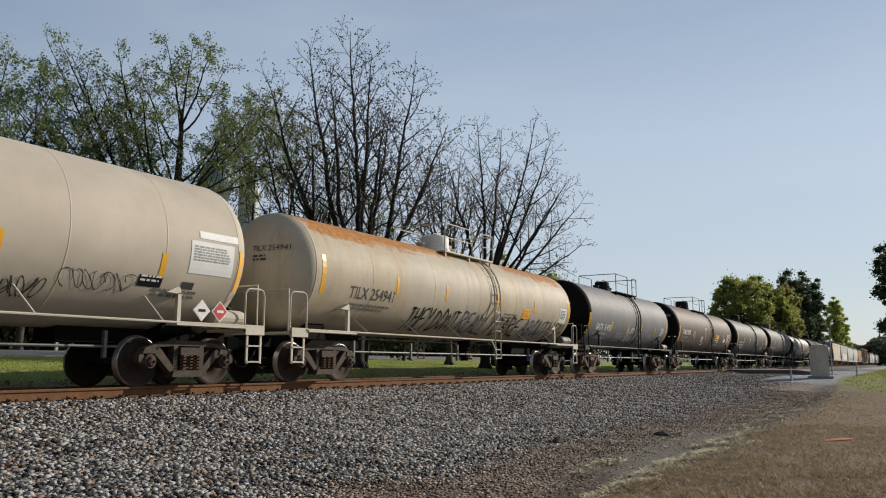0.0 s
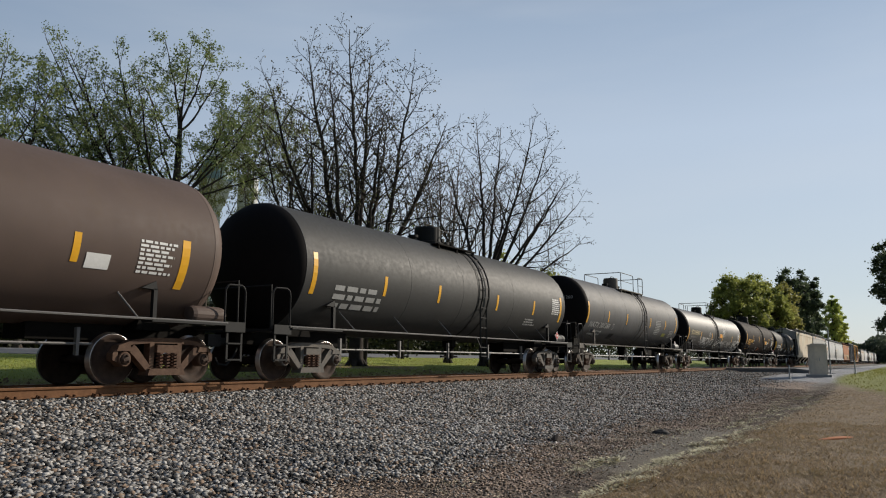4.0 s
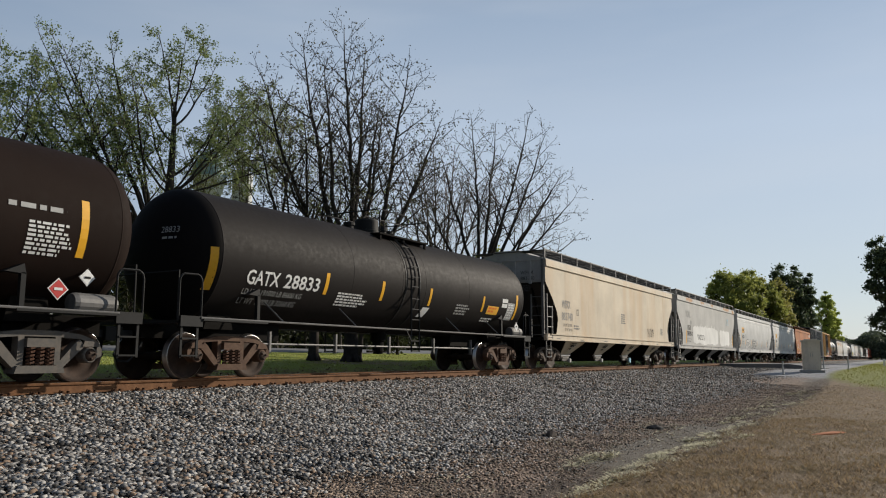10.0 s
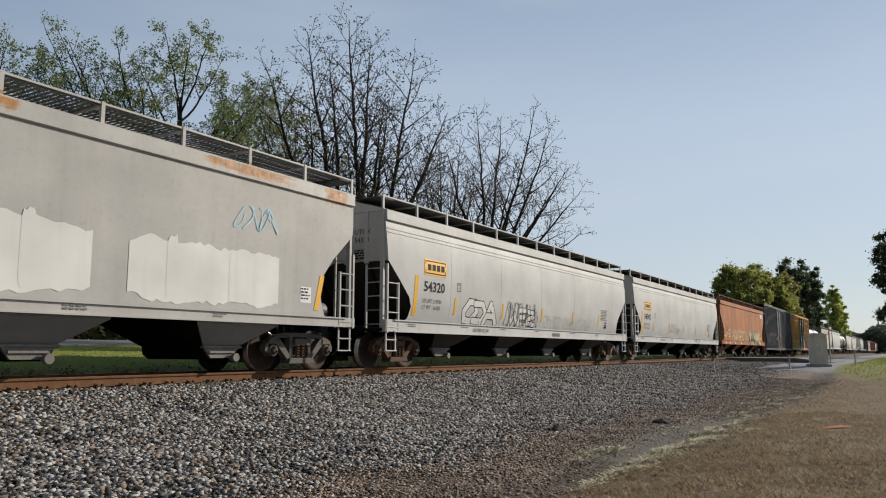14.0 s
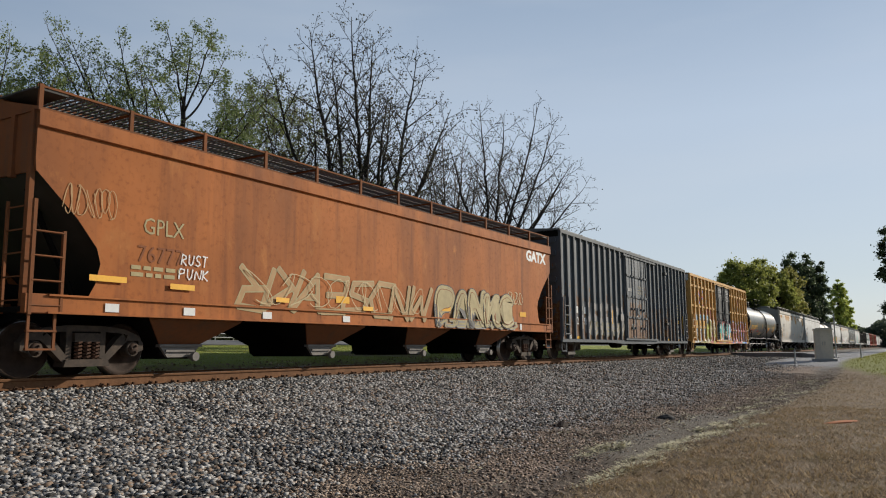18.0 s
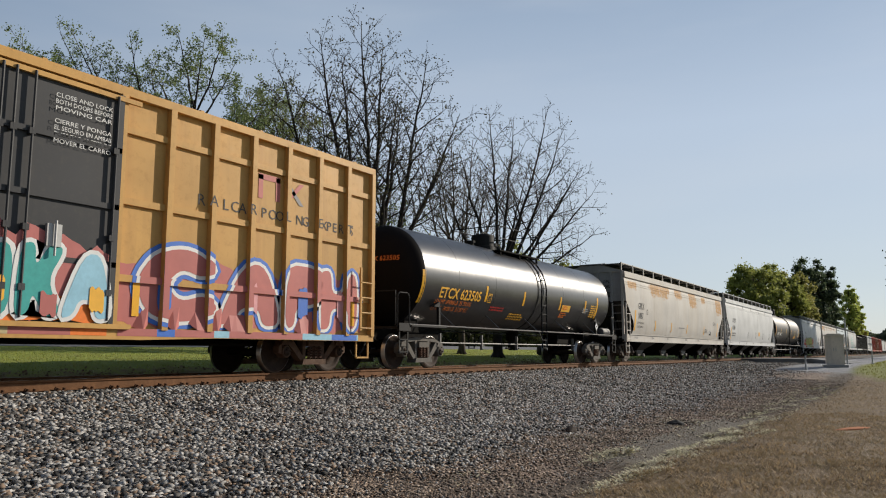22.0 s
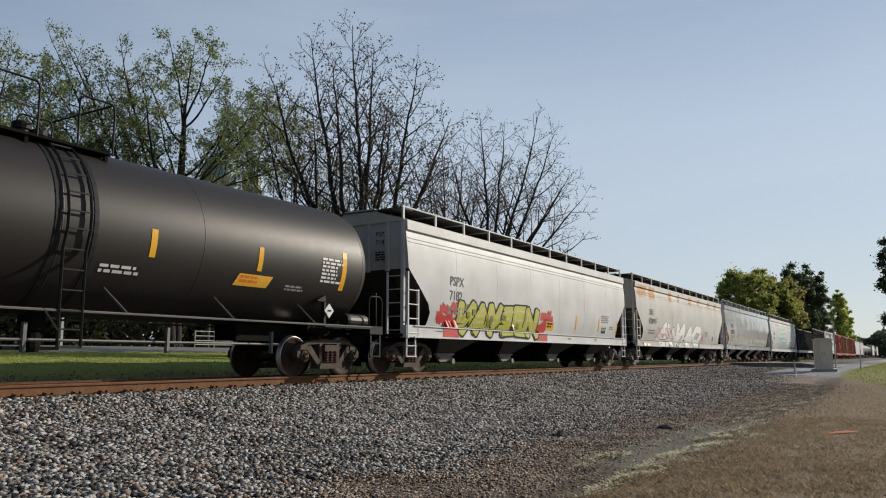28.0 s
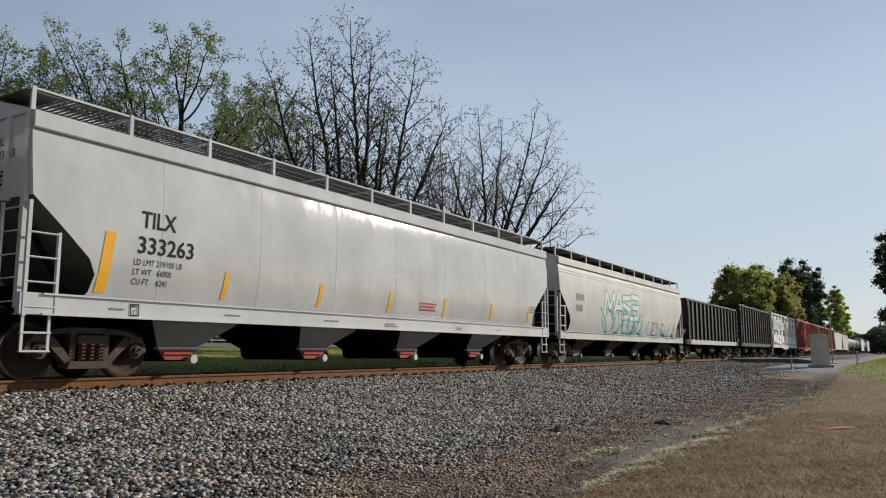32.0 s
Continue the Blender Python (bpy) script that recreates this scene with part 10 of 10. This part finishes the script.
def bank_rail(x, y):
    t = thing("low_fence", "low white post fence beside the road to the crossing", "fence", m=pose(x, y, gz(x, y)))
    for k in range(4):
        b = Build()
        b.box(k * 1.4 - .05, k * 1.4 + .05, -.05, .05, -.1, .7)
        part("post", b, M["white"], t)
    b = Build()
    b.box(-.1, 4.3, -.03, .03, .5, .62)
    part("rail", b, M["white"], t)


bank_rail(84, 1.2)

# loose bits on the ground
def lump(name, x, y, l, w, h, turn, material, words, cat):
    rnd = random.Random(int(x * 10))
    rings = []
    for k in range(6):
        q = k / 5
        s = math.sin(math.pi * (.12 + .76 * q))
        rings.append([((q - .5) * l, math.cos(a) * w / 2 * s * rnd.uniform(.8, 1.1), max(0, math.sin(a)) * h * s * rnd.uniform(.8, 1.1)) for a in (0, .6, 1.3, 1.9, 2.6, 3.14)])
    me = Build().loft(rings).mesh(name)
    me.materials.append(material)
    ob = new(name, me)
    ob.matrix_basis = pose(x, y, gz(x, y) - .005, 0, 0, turn)
    return tagged(ob, words, cat)


lump("stick", 17.5, 1.28, 1.2, .16, .07, -32, plain("red_bark", (.46, .17, .075), .9), "reddish strip of bark on the dry grass", "stick")
lump("rock", 16.9, 4.65, .42, .2, .12, -50, plain("dark_rock", (.03, .028, .027), .8), "dark lump of wood or stone by the ditch", "rock")
lump("rock", 13.8, 5.75, .4, .25, .14, 20, plain("brown_rock", (.06, .045, .035), .9), "dark clod among the lowest stones", "rock")
lump("rock", 27.5, 9.6, .6, .25, .12, 10, plain("grey_rock", (.10, .09, .085), .9), "dark lump lying on the stones", "rock")


# ---- what moves ----
def motions():
    home = {}
    for car, mid in CARS:
        walk(car, [(t, pose(mid - SPEED * t, YC, 0)) for t in (0, 8, 16, 24, 32)])
        home[car] = mid
    last = 32.0
    for w, car, dx in SPINNING:
        # turning is keyed step by step while the car is near
        t0 = max(0.0, (home[car] - 38) / SPEED)
        t1 = min(last, (home[car] + 6) / SPEED)
        k0, k1 = int(t0 * FPS), int(math.ceil(t1 * FPS))
        ts = sorted({0.0, last} | {k / FPS for k in range(k0, min(k1, int(last * FPS)) + 1)})
        rows = []
        for t in ts:
            q = min(max(t, k0 / FPS), k1 / FPS)
            rows.append((t, pose(dx, 0, WHEEL_R, 0, -math.degrees(SPEED * q / WHEEL_R), 0)))
        walk(w, rows)


motions()
